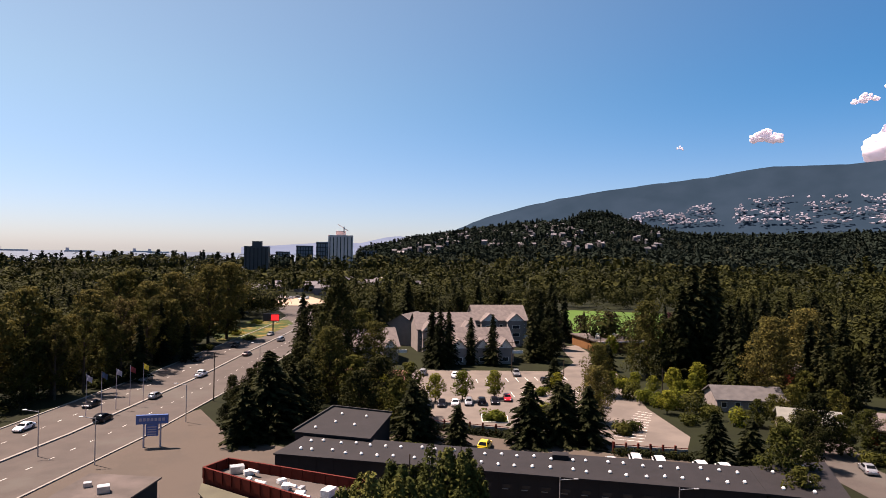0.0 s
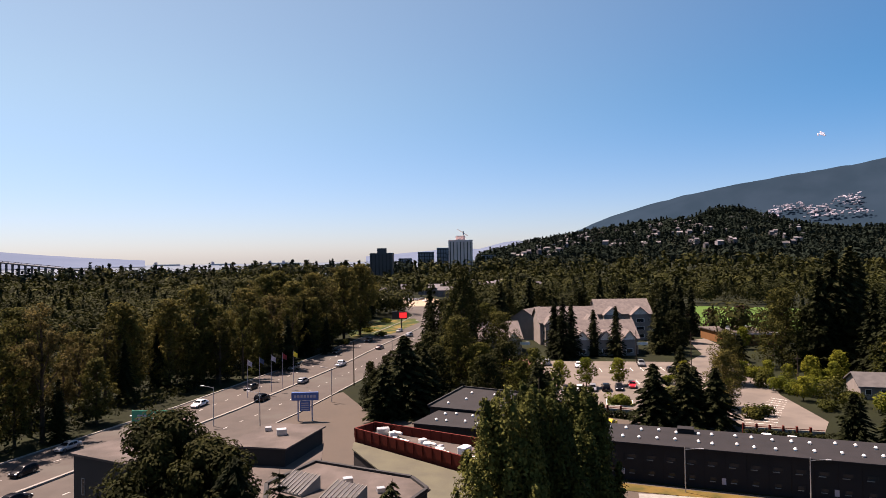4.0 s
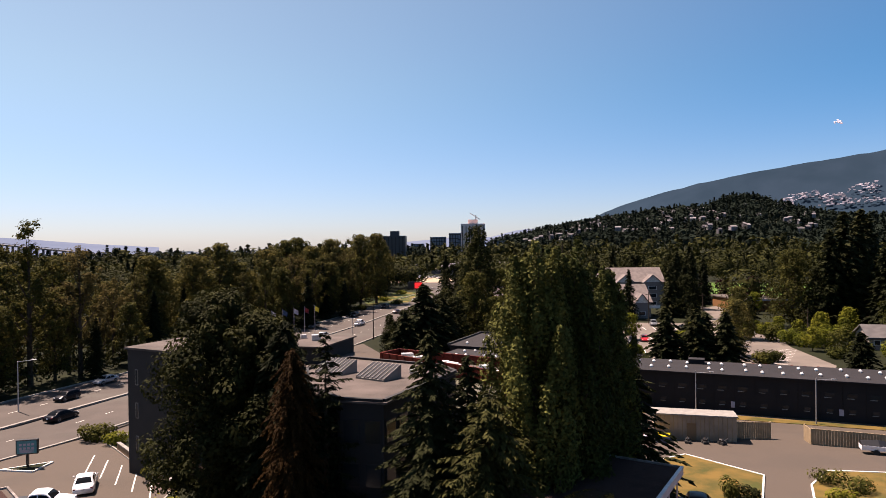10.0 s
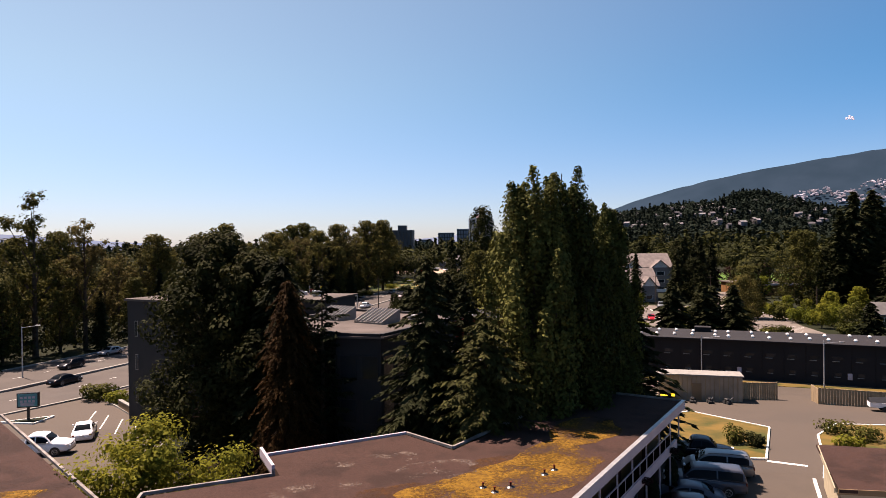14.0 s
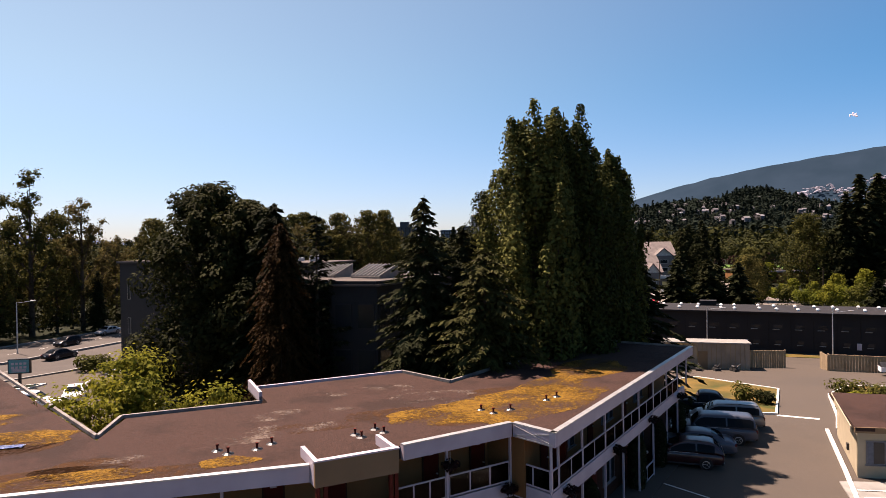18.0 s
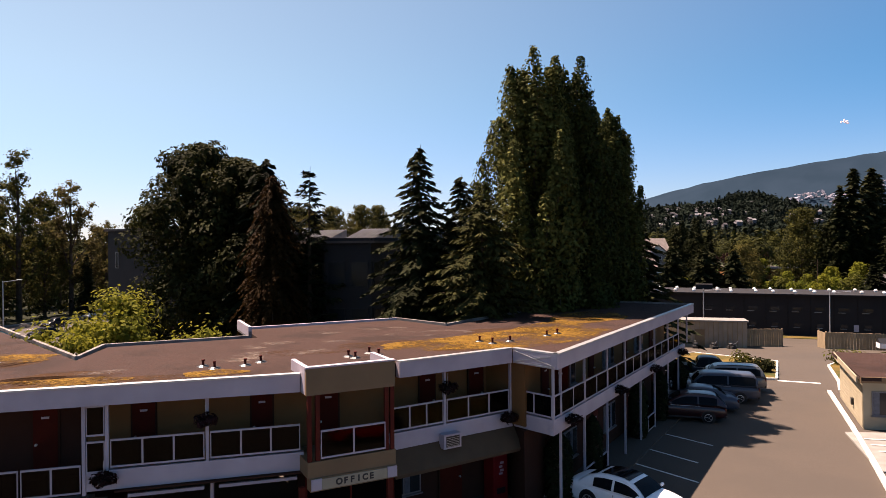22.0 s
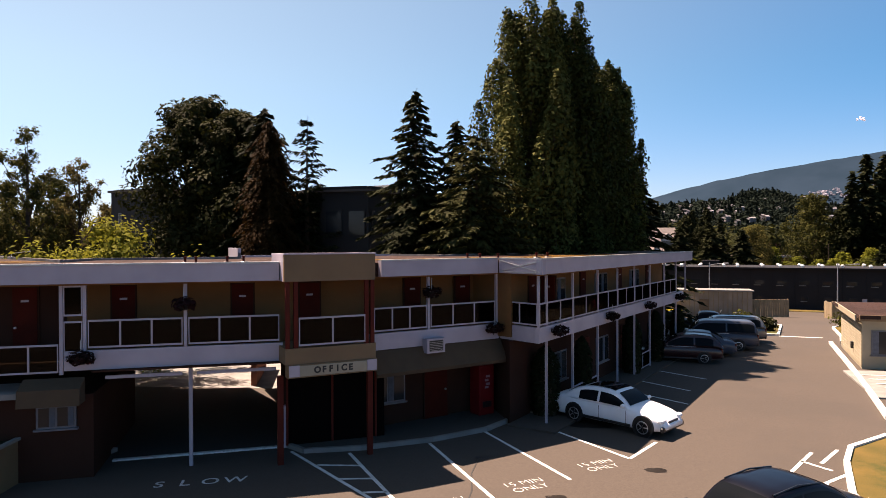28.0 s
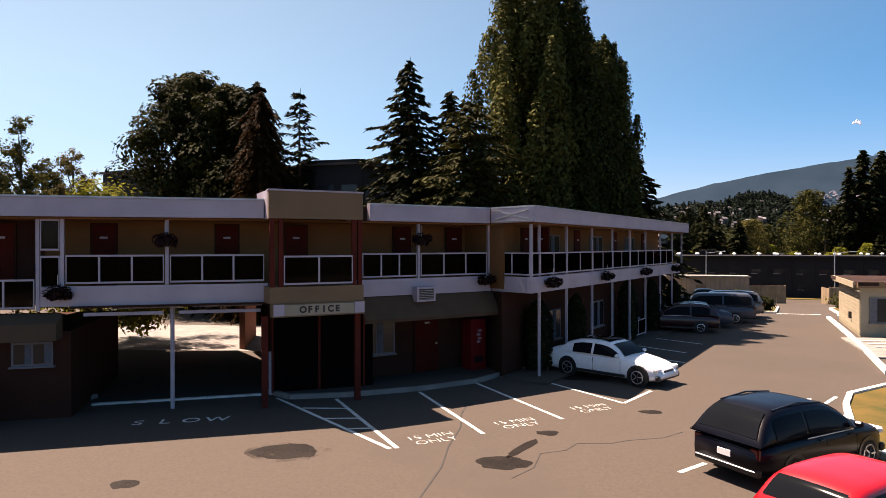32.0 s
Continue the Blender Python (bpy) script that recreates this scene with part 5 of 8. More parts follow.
# ---------- lawns, kerbs, cabin, walkway ----------
def lawn(name, pts, label, mtl=None, kerb=True, h=0.12, kerb_mat=None):
    bm = bmesh.new()
    lo = [bm.verts.new((x, y, ground_z(y) + 0.0)) for x, y in pts]
    hi = [bm.verts.new((x, y, ground_z(y) + h)) for x, y in pts]
    n = len(pts)
    for i in range(n):
        bm.faces.new((lo[i], lo[(i + 1) % n], hi[(i + 1) % n], hi[i]))
    bm.faces.new(hi)
    bmesh.ops.recalc_face_normals(bm, faces=bm.faces[:])
    tagged(part(name, bm, mtl or M_DRY), label, "lawn", kind="structure")
    if kerb:
        strip("kerb_" + name, list(pts) + [pts[0]], 0.16, h + 0.06, kerb_mat or M_PAINT, "white-painted kerb round the lawn", "kerb", 0.0)


lawn("lawn_corner", [(13.5, 47.5), (20.7, 47.2), (25.4, 57.8), (20.5, 65), (16, 62)], "patchy dry lawn beside the parked cars")
lawn("lawn_island", [(11.6, 20.6), (10.75, 19.2), (9.6, 16.7), (9.2, 14.7), (10.2, 9), (14.5, 8.5), (17, 20), (13.5, 22.0)], "kerbed grass island in the car park")
lawn("lawn_bed", [(22.6, 42.6), (24.6, 46.5), (28.3, 55), (32, 59.4), (45, 58), (44, 46), (31, 41.6)], "dry lawn bed with shrubs behind the cabin")
lawn("lawn_strip", [(3, 92), (20, 87.2), (50, 77.0), (49.6, 75.6), (19.5, 84.6), (2, 89)], "strip of dry yellow grass along the dark building", kerb=False, h=0.08)
lawn("lawn_side", [(-27, 43), (-27.9, 51.7), (-41, 65.6), (-46, 70.5), (-40, 75), (-20, 52)], "planted bank beside the roadside car park", M_SOIL, kerb_mat=M_CONC)

cabin = thing("cabin", "small cream-sided building with a weedy flat roof", "outbuilding")
CAB = [(19.2, 34.0), (27.5, 33.2), (30.5, 39.5), (21.9, 41.2)]
part("wall", prism(CAB, 0, 2.6), M_CREAM, cabin)
part("roof", prism([(18.9, 33.6), (27.9, 32.8), (31, 39.8), (21.6, 41.6)], 2.6, 2.78), M_ROOF, cabin, "flat roof with moss and debris")
CL, CF = Line(CAB[0], CAB[3]), Line(CAB[0], CAB[1])
for i in range(12):
    part("siding_board", CL.slab(0.05, CL.len - 0.05, 0.003, 0.03, 0.15 + i * 0.2, 0.33 + i * 0.2), M_CREAM, cabin)
part("fascia", CL.slab(-0.3, CL.len, 0.3, 0.36, 2.5, 2.8), M_CREAM, cabin)
part("fascia", CF.slab(-0.3, CF.len, 0.36, 0.42, 2.5, 2.8), M_TAN, cabin)
window_on(CF, 0.4, 2.2, 0.0, 0.75, 2.0, parent=cabin)
part("door", CF.slab(2.6, 3.5, 0.0, 0.05, 0.05, 2.05), M_BLACK, cabin)
part("meter_box", CL.slab(2.6, 2.9, 0.03, 0.15, 0.7, 1.05), M_BLACK, cabin)
part("roof_vent", rod((23.2, 36.2, 2.78), (23.2, 36.2, 3.35), 0.06, 0.06, 8), M_METAL, cabin)
part("roof_hatch", box(1.0, 0.8, 0.14, (24.5, 36.5, 2.78), 10), M_BLACK, cabin)
tagged(part("pavement_cabin", prism([(17.9, 33.3), (27, 32.9), (24, 27), (16.2, 27.5)], 0, 0.1), M_CONC), "pale concrete walk before the cabin", "sidewalk", kind="structure")
for i in range(5):
    mark("marking_hatch", (17.3 + 0.2 * i, 28.2 + i * 0.95), (18.8 + 0.4 * i, 28.0 + i * 0.95), 0.12, "white hatch stripe on the walk").location.z = 0.1
strip("kerb_cabin", [(21.9, 42.5), (19.0, 34.8), (16.5, 28.4), (14.8, 24.2)], 0.2, 0.16, M_PAINT, "white kerb along the drive", "kerb")

# low wooden planter box at the car park's edge
pb = thing("planter_box", "low brown timber bin enclosure with a pale rim", "enclosure")
part("panel", prism([(-16, 13.0), (-11.95, 14.5), (-12.3, 17.2), (-16, 16)], 0, 1.2), M_TAN, pb)
for a, b in (((-16, 13.0), (-11.95, 14.5)), ((-11.95, 14.5), (-12.3, 17.2))):
    part("rim", beam((*a, 1.203), (*b, 1.203), 0.14, 0.07), M_CONC, pb)
part("soil", prism([(-15.8, 13.2), (-12.1, 14.6), (-12.4, 17.0), (-15.8, 15.9)], 1.2, 1.204), M_SOIL, pb)
strip("kerb_block", [(-11.6, 17.2), (-11.3, 19.0)], 0.5, 0.13, M_CONC, "concrete kerb end beside the passage", "kerb")

# ---------- yard behind: container shed, bins, board fences ----------
shed = thing("container_shed", "long weathered pale storage shed with a flat white roof", "shed")
SH = Line((19.2, 72.2), (27.9, 70.5))
part("wall", SH.slab(0, SH.len, -2.4, 0, -1.75, 1.25), mat("weathered_panel", (0.274, 0.213, 0.152), (0.198, 0.152, 0.11), 0.85, 0.8, bump=0.3, fine=6), shed)
part("roof", SH.slab(-0.15, SH.len + 0.15, -2.6, 0.2, 1.253, 1.4), M_CONC, shed)
for i in range(18):
    part("batten", SH.slab(0.2 + i * 0.48, 0.26 + i * 0.48, 0.003, 0.05, -1.7, 1.22), M_WOOD, shed)
part("door", SH.slab(3.6, 4.6, 0.051, 0.09, -1.65, 0.4), M_TAN, shed)


def board_fence(name, a, b, h, label, boards):
    f = thing(name, label, "fence")
    ln = Line(a, b)
    z = ground_z(a[1])
    part("rail", ln.slab(0, ln.len, -0.1, -0.05, z + h - 0.15, z + h), M_WOOD, f)
    n = boards
    for i in range(n):
        s = ln.len * i / n
        part("board", ln.slab(s + 0.01, s + ln.len / n - 0.012, -0.045, 0.0, z - 0.1, z + h - (0.02 if i % 2 else 0.0)), M_WOOD, f)
    for s in (0.05, ln.len - 0.05):
        part("post", ln.slab(s - 0.06, s + 0.06, -0.25, -0.11, z - 0.1, z + h + 0.05), M_WOOD, f)


board_fence("board_fence", (28.0, 72.4), (32.4, 72.2), 1.95, "tan board fence beside the storage shed", 18)
board_fence("board_fence", (35.6, 69.7), (43.5, 67.0), 1.8, "long tan board fence across the yard", 30)
board_fence("board_fence", (35.9, 72.0), (35.6, 69.8), 1.8, "short tan board fence end", 8)
yb = thing("skip_bin", "yellow and blue bins with rubbish beside the shed", "rubbish bin", pose(19.8, 70.6, -1.57, 0, 0, -15))
part("bin", box(1.5, 1.1, 0.75, (0, 0, 0), bevel=0.05), P_BLUE, yb)
part("lid", box(1.55, 1.2, 0.12, (0, 0.1, 0.75), bevel=0.03), P_YELLOW, yb, "yellow plastic lid")
yb2 = copy_thing(yb, pose(20.4, 72.4, -1.68, 0, 0, -12))
rng = np.random.default_rng(9)
for i in range(9):
    sack = thing("rubbish_sack", "pale rubbish sack lying in the yard", "sack", pose(16.5 + rng.uniform(-1.3, 1.7), 71.3 + rng.uniform(-1.2, 1.0), -1.6, 0, 0, i * 40), "rubbish beside the shed")
    bm = bmesh.new()
    bmesh.ops.create_icosphere(bm, subdivisions=2, radius=0.42)
    for v in bm.verts:
        v.co *= 1 + 0.3 * noise.noise(v.co * 3 + Vector((i, 0, 0)))
        v.co.z = max(v.co.z * 0.7 + 0.25, 0)
    part("sack", bm, M_WHITE if i % 3 else M_GREY, sack)
for i, (x, y) in enumerate(((22.4, 70.2), (24.2, 69.9), (25.9, 69.5))):
    cy = thing("garden_machine", "small dark garden machine parked against the shed", "machine", pose(x, y, ground_z(y), 0, 0, 70 + i * 20), "machines beside the shed")
    part("engine", box(0.6, 0.45, 0.4, (0, 0, 0.25), bevel=0.08), M_BLACK, cy)
    part("handle", rod((-0.3, 0, 0.5), (-0.9, 0, 0.95), 0.03), M_METAL, cy)
    for s in (-0.25, 0.25):
        part("wheel", rod((s, -0.3, 0.2), (s, 0.3, 0.2), 0.2, 0.2, 12), M_TYRE, cy)
qb = thing("trailer_boat", "small covered trailer parked by the board fence", "trailer", pose(40.5, 66.0, ground_z(66), 0, 0, -15))
part("hull", loft([[(x, -w, 0.45), (x, -w * 1.2, 0.95), (x, w * 1.2, 0.95), (x, w, 0.45)] for x, w in ((-1.6, 0.5), (0, 0.65), (1.1, 0.5), (1.9, 0.08))]), P_WHITE, qb)
part("cover", loft([[(x, -w, 0.94), (x, 0, 0.95 + w * 0.7), (x, w, 0.94)] for x, w in ((-1.6, 0.6), (0, 0.75), (1.4, 0.4))]), M_BLACK, qb)
for s in (-0.7, 0.7):
    part("wheel", rod((-0.3, s - 0.08, 0.3), (-0.3, s + 0.08, 0.3), 0.3, 0.3, 14), M_TYRE, qb)


# ---------- moss on the motel roof ----------
M_MOSS = patchy(mat("golden_moss", (0.16, 0.086, 0.01), (0.085, 0.043, 0.008), 0.95, 5.0, bump=0.8, fine=40, spec=0.1), 0.55, 7.0, 0.87, 1.1)
for x, y, rx, ry, turn, seed in ((1.2, 26.4, 4.4, 2.2, 0.75, 1), (3.2, 29.4, 2.4, 1.9, 0.9, 2), (5.2, 33.8, 1.8, 2.8, -0.4, 3), (-2.0, 24.5, 2.4, 1.4, 0.6, 4), (-17.3, 20.7, 2.2, 1.2, 0.3, 5), (-8.4, 18.6, 1.0, 0.5, 0.3, 6),
                                 (-12.6, 16.95, 2.4, 0.65, 0.35, 7), (-20.5, 22.8, 1.8, 1.2, 0.3, 8)):
    blot("stain_moss", x, y, rx, ry, seed * 1.7, "golden moss grown on the gravel roof", M_MOSS, ZR - 0.042 + 0.001 * seed, turn=turn)
M_RUST = patchy(mat("rusty_roof_stain", (0.065, 0.029, 0.011), (0.045, 0.023, 0.011), 0.95, 4.0, bump=0.5, fine=30, spec=0.1), 0.6, 6.0, 0.92, 1.15, 0.8)
for x, y, rx, ry, seed in ((-12.6, 17.8, 1.6, 1.0, 1), (-18.5, 19.5, 3.0, 1.2, 2), (-3.8, 24.4, 2.2, 1.0, 3), (-6.5, 22.6, 1.8, 0.7, 4), (-13.6, 16.9, 2.6, 0.9, 5), (-10.2, 17.6, 1.8, 0.6, 6), (-17.2, 19.8, 2.2, 1.3, 7), (1.0, 28.4, 2.4, 1.0, 8), (-0.6, 23.6, 1.6, 0.6, 9)):
    blot("stain_rust", x, y, rx, ry, seed * 2.3, "rusty brown stain on the gravel roof", M_RUST, ZR - 0.047, turn=0.35)
M_DUST = patchy(mat("pale_roof_grit", (0.17, 0.13, 0.105), (0.12, 0.095, 0.08), 0.95, 4.0, spec=0.1), 0.8, 9.0, 1.06, 1.25, 0.7)
for x, y, rx, ry, seed in ((-0.6, 26.6, 1.8, 0.6, 1), (-11.5, 18.9, 1.2, 0.35, 2), (-13.2, 17.0, 0.5, 0.25, 3), (-8.0, 22.0, 2.5, 0.8, 4), (-4.5, 25.6, 1.6, 0.6, 5), (-7.4, 24.6, 2.4, 0.9, 6), (-2.6, 27.6, 2.0, 0.8, 7), (-5.6, 28.6, 2.2, 0.9, 8), (-9.6, 20.4, 1.6, 0.5, 9)):
    blot("stain_grit", x, y, rx, ry, seed * 2.9, "pale grit on the gravel roof", M_DUST, ZR - 0.045, turn=0.4)


# ---------- long dark row building ----------
M_VENT = mat("white_vent_dome", (0.75, 0.75, 0.73), rough=0.4)
row = thing("row_building", "long low dark-clad row building with white roof vents", "building")
RB = Line((-8, 99), (51.5, 78))
part("wall", prism([(-8, 99), (51.5, 78), (54.5, 86.4), (22, 97.4), (-4, 107)], -2.2, 3.15), M_DKBRICK, row)
part("roof", prism([(-8.2, 98.6), (19, 88.9), (51.5, 77.4), (54.9, 86.8), (22, 97.8), (-4.2, 107.5)], 3.153, 3.35), M_DKROOF, row, "black felt roof")
part("end_wall", prism([(51.6, 77.7), (59.2, 74), (66.4, 87.3), (54.6, 86.3)], -2.2, 3.2), M_DKBRICK, row)
part("end_roof", prism([(51.2, 77.4), (59.4, 73.6), (66.9, 87.6), (54.9, 86.9)], 3.203, 3.4), M_DKROOF, row)
part("corner_wall", prism([(-6, 107.6), (-0.5, 122), (9, 117), (5, 103)], -2.2, 3.6), M_DKBRICK, row)
part("corner_roof", prism([(-6.3, 107.4), (-0.6, 122.5), (9.4, 117.2), (5.2, 102.6)], 3.603, 3.85), M_DKROOF, row)
part("roof_rim", beam((-0.6, 122.5, 3.85), (9.4, 117.2, 3.85), 0.25, 0.3), M_GREY, row)
part("roof_rim", beam((-6.3, 107.4, 3.85), (-0.6, 122.5, 3.85), 0.25, 0.3), M_GREY, row)
part("roof_step", box(2.2, 1.6, 0.7, (30.8, 92.6, 3.35), -19, 0.03), M_DKROOF, row)
rng = np.random.default_rng(4)


def put_mesh(name, me, parent, m, mtl=None):
    ob = new(name, me)
    ob.parent = parent
    ob.matrix_basis = m
    return ob


bmv = rod((0, 0, 0), (0, 0, 0.2), 0.16, 0.16, 10)
rod((0, 0, 0.18), (0, 0, 0.36), 0.25, 0.12, 10, bmv)
vent_me = bpy.data.meshes.new("roof_vent")
bmv.to_mesh(vent_me), bmv.free()
vent_me.materials.append(M_VENT)
for k in range(26):
    s = 2.5 + k * 2.35 + rng.uniform(-0.4, 0.4)
    for o in (-2.2, -6.4):
        x, y, z = RB.at(s, o + rng.uniform(-0.5, 0.5))
        put_mesh("roof_vent", vent_me, row, pose(x, y, 3.35))
for x, y in ((54, 78.5), (57, 77), (59, 80), (62, 85.5), (56.5, 84), (60, 84), (-3, 109), (0, 112), (3, 110), (1, 117), (5, 115)):
    put_mesh("roof_vent", vent_me, row, pose(x, y, 3.4 if x > 20 else 3.85))
for k in range(19):
    s = 14.0 + k * 2.5
    if s < RB.len - 1:
        w = part("window", RB.slab(s, s + 1.15, 0.02, 0.06, 1.2, 1.75), M_GREY, row)
        part("pane", RB.slab(s + 0.07, s + 1.08, 0.061, 0.068, 1.26, 1.69), M_GLASS, w)
        part("sill", RB.slab(s - 0.05, s + 0.75, 0.02, 0.14, 1.08, 1.16), M_CONC, w)
        v = part("lower_window", RB.slab(s + 0.2, s + 1.0, 0.02, 0.06, -0.75, -0.25), M_GREY, row)
        part("pane", RB.slab(s + 0.26, s + 0.94, 0.061, 0.068, -0.7, -0.3), M_GLASS, v)
        part("sill", RB.slab(s + 0.15, s + 0.85, 0.02, 0.14, -0.86, -0.79), M_CONC, v)
    if k % 5 == 2:
        part("white_notice", RB.slab(s - 0.9, s - 0.4, 0.02, 0.07, -1.1, -0.3), M_WHITE, row)
for k in range(24):
    part("cladding_seam", RB.slab(1 + k * 2.5, 1.08 + k * 2.5, 0.0, 0.05, -1.9, 3.1), M_DKROOF, row)
for x, y, hh in ((27.7, 83.6, 5.8), (40.85, 79.0, 5.8)):
    lp = thing("lamp_post", "slim grey lamp post with a single arm", "lamp post", pose(x, y, ground_z(y)), "lamp posts in the yard")
    part("pole", rod((0, 0, 0), (0, 0, hh), 0.08, 0.05, 8), M_METAL, lp)
    part("arm", rod((0, 0, hh - 0.3), (1.7, -0.4, hh - 0.1), 0.035, 0.03, 6), M_METAL, lp)
    part("lamp_head", box(0.6, 0.22, 0.12, (1.9, -0.45, hh - 0.16), -10, 0.03), M_METAL, lp)

# ---------- office building with skylights ----------
office = thing("office_building", "dark three-storey office building with two slatted skylights", "office building")
OP = [(-16.19, 53.2), (-14.11, 45.92), (-10.79, 42.07), (-7.56, 41.45), (-5.38, 46.34), (-2.88, 52.06), (-4.34, 54.76), (-13.49, 59.02)]
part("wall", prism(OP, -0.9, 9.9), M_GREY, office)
part("roof", prism([(x * 1.0 + (0.25 if x > -8 else -0.25), y + (-0.25 if y < 46 else 0.2)) for x, y in OP], 9.903, 10.05), M_ROOF2, office, "pale stained gravel roof")
for a, b in zip(OP, OP[1:] + OP[:1]):
    d = Vector((b[0] - a[0], b[1] - a[1], 0)).normalized() * 0.05
    part("parapet", beam((a[0] + d.x, a[1] + d.y, 10.0), (b[0] - d.x, b[1] - d.y, 10.0), 0.3, 0.25), M_GREY, office)
for (a, b) in ((OP[2], OP[3]), (OP[3], OP[4]), (OP[4], OP[5]), (OP[1], OP[2])):
    ln = Line(a, b)
    for zf in (7.0, 3.9):
        n = max(2, int(ln.len / 1.6))
        for i in range(n):
            s = ln.len * (i + 0.12) / n
            w = part("window", ln.slab(s, s + ln.len * 0.76 / n, 0.003, 0.05, zf, zf + 1.7), M_GREY, office)
            part("pane", ln.slab(s + 0.08, s + ln.len * 0.76 / n - 0.08, 0.052, 0.06, zf + 0.08, zf + 1.62), M_GLASS, w)
M_SKYL = mat("skylight_glass", (0.0137, 0.0137, 0.0182), (0.00912, 0.00912, 0.0137), 0.3, 1.0, spec=0.2)
for cx, cy, w, d, rot in ((-13.3, 52.1, 2.9, 2.2, -30), (-9.2, 49.7, 3.0, 2.3, -30)):
    sk = thing("skylight", "sloped slatted skylight box on the gravel roof", "skylight", pose(cx, cy, 10.05, 0, 0, rot), "skylights on the office roof")
    bm = bmesh.new()
    vs = [bm.verts.new(p) for p in ((-w / 2, -d / 2, 0), (w / 2, -d / 2, 0), (w / 2, d / 2, 0), (-w / 2, d / 2, 0), (-w / 2, -d / 2, 0.15), (w / 2, -d / 2, 0.15), (w / 2, d / 2, 1.0), (-w / 2, d / 2, 1.0))]
    for f in ((0, 1, 5, 4), (1, 2, 6, 5), (2, 3, 7, 6), (3, 0, 4, 7), (4, 5, 6, 7)):
        bm.faces.new([vs[i] for i in f])
    bmesh.ops.recalc_face_normals(bm, faces=bm.faces[:])
    part("curb", bm, M_CONC, sk)
    for i in range(7):
        x = -w / 2 + 0.06 + i * (w - 0.12) / 7
        bm = bmesh.new()
        xs = (x, x + (w - 0.12) / 7 - 0.1)
        vs = [bm.verts.new(p) for p in ((xs[0], -d / 2 + 0.05, 0.2), (xs[1], -d / 2 + 0.05, 0.2), (xs[1], d / 2 - 0.05, 1.04), (xs[0], d / 2 - 0.05, 1.04))]
        bm.faces.new(vs)
        ex = bmesh.ops.extrude_face_region(bm, geom=bm.faces[:])
        bmesh.ops.translate(bm, verts=[v for v in ex["geom"] if isinstance(v, bmesh.types.BMVert)], vec=(0, 0, -0.06))
        bmesh.ops.recalc_face_normals(bm, faces=bm.faces[:])
        part("pane", bm, M_SKYL, sk)
    for i in range(8):
        x = -w / 2 + 0.05 + i * (w - 0.1) / 7
        part("glazing_bar", beam((x, -d / 2, 0.16), (x, d / 2, 1.0), 0.06, 0.1), M_CONC, sk)
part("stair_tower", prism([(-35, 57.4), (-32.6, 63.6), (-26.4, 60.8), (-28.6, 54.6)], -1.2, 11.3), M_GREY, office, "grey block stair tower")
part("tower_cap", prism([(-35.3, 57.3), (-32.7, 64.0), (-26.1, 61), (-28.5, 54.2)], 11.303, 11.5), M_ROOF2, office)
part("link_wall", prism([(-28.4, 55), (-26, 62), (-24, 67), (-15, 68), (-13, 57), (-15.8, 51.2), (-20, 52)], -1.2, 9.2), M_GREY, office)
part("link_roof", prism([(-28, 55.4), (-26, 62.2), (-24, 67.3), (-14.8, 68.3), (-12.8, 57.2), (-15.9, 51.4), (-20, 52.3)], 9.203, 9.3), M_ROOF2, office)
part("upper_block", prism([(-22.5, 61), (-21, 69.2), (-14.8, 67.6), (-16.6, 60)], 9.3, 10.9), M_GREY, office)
part("upper_roof", prism([(-22.7, 60.9), (-21.1, 69.5), (-14.5, 67.8), (-16.4, 59.8)], 10.903, 11.05), M_ROOF2, office)
for i in range(3):
    ln = Line((-35, 57.4), (-28.6, 54.6))
    w = part("window", ln.slab(1.1, 1.5, 0.003, 0.06, 1.5 + i * 3.2, 3.0 + i * 3.2), M_CONC, office)
    part("pane", ln.slab(1.16, 1.44, 0.062, 0.07, 1.56 + i * 3.2, 2.94 + i * 3.2), M_GLASS, w)
for x, y, s in ((-18.2, 64.5, 0.6), (-20, 66, 0.4), (-9.5, 53.5, 0.5), (-6.5, 51.5, 0.4)):
    part("roof_unit", box(s * 1.6, s * 1.3, s, (x, y, 11.05 if x < -15 else 10.05), 20, 0.03), M_METAL, office)

# ---------- low flat-roofed restaurant ----------
rest = thing("restaurant_building", "low brown flat-roofed building with rooftop machinery behind a parapet", "building")
RP = [(-14.4, 84.3), (1.8, 70.6), (3.7, 78.2), (-12.2, 87.4)]
part("wall", prism(RP, -2.2, 5.2), M_BROWN, rest)
part("roof", prism(RP, 5.203, 5.3), M_ROOF2, rest)
for a, b in zip(RP, RP[1:] + RP[:1]):
    part("parapet", beam((*a, 5.25), (*b, 5.25), 0.25, 1.2), M_BROWN, rest)
    ln = Line(a, b)
    for i in range(int(ln.len / 1.5)):
        part("parapet_rib", ln.slab(i * 1.5 + 0.3, i * 1.5 + 0.45, 0.13, 0.22, 5.2, 6.5), M_BROWN, rest)
part("front_wall", prism([(-14, 81), (-14.4, 84), (1.7, 70.4), (0.8, 59), (-2.6, 60.6)], -2.0, 4.6), M_DKBRICK, rest)
part("front_roof", prism([(-14.2, 81), (-14.5, 84), (1.6, 70.2), (1.0, 58.6), (-2.8, 60.4)], 4.603, 4.75), mat("green_felt_roof", (0.0684, 0.0646, 0.038), (0.0532, 0.0494, 0.0304), 0.9, 0.4, bump=0.3, fine=10), rest, "olive felt roof")
rng = np.random.default_rng(12)
ln = Line(RP[0], RP[1])
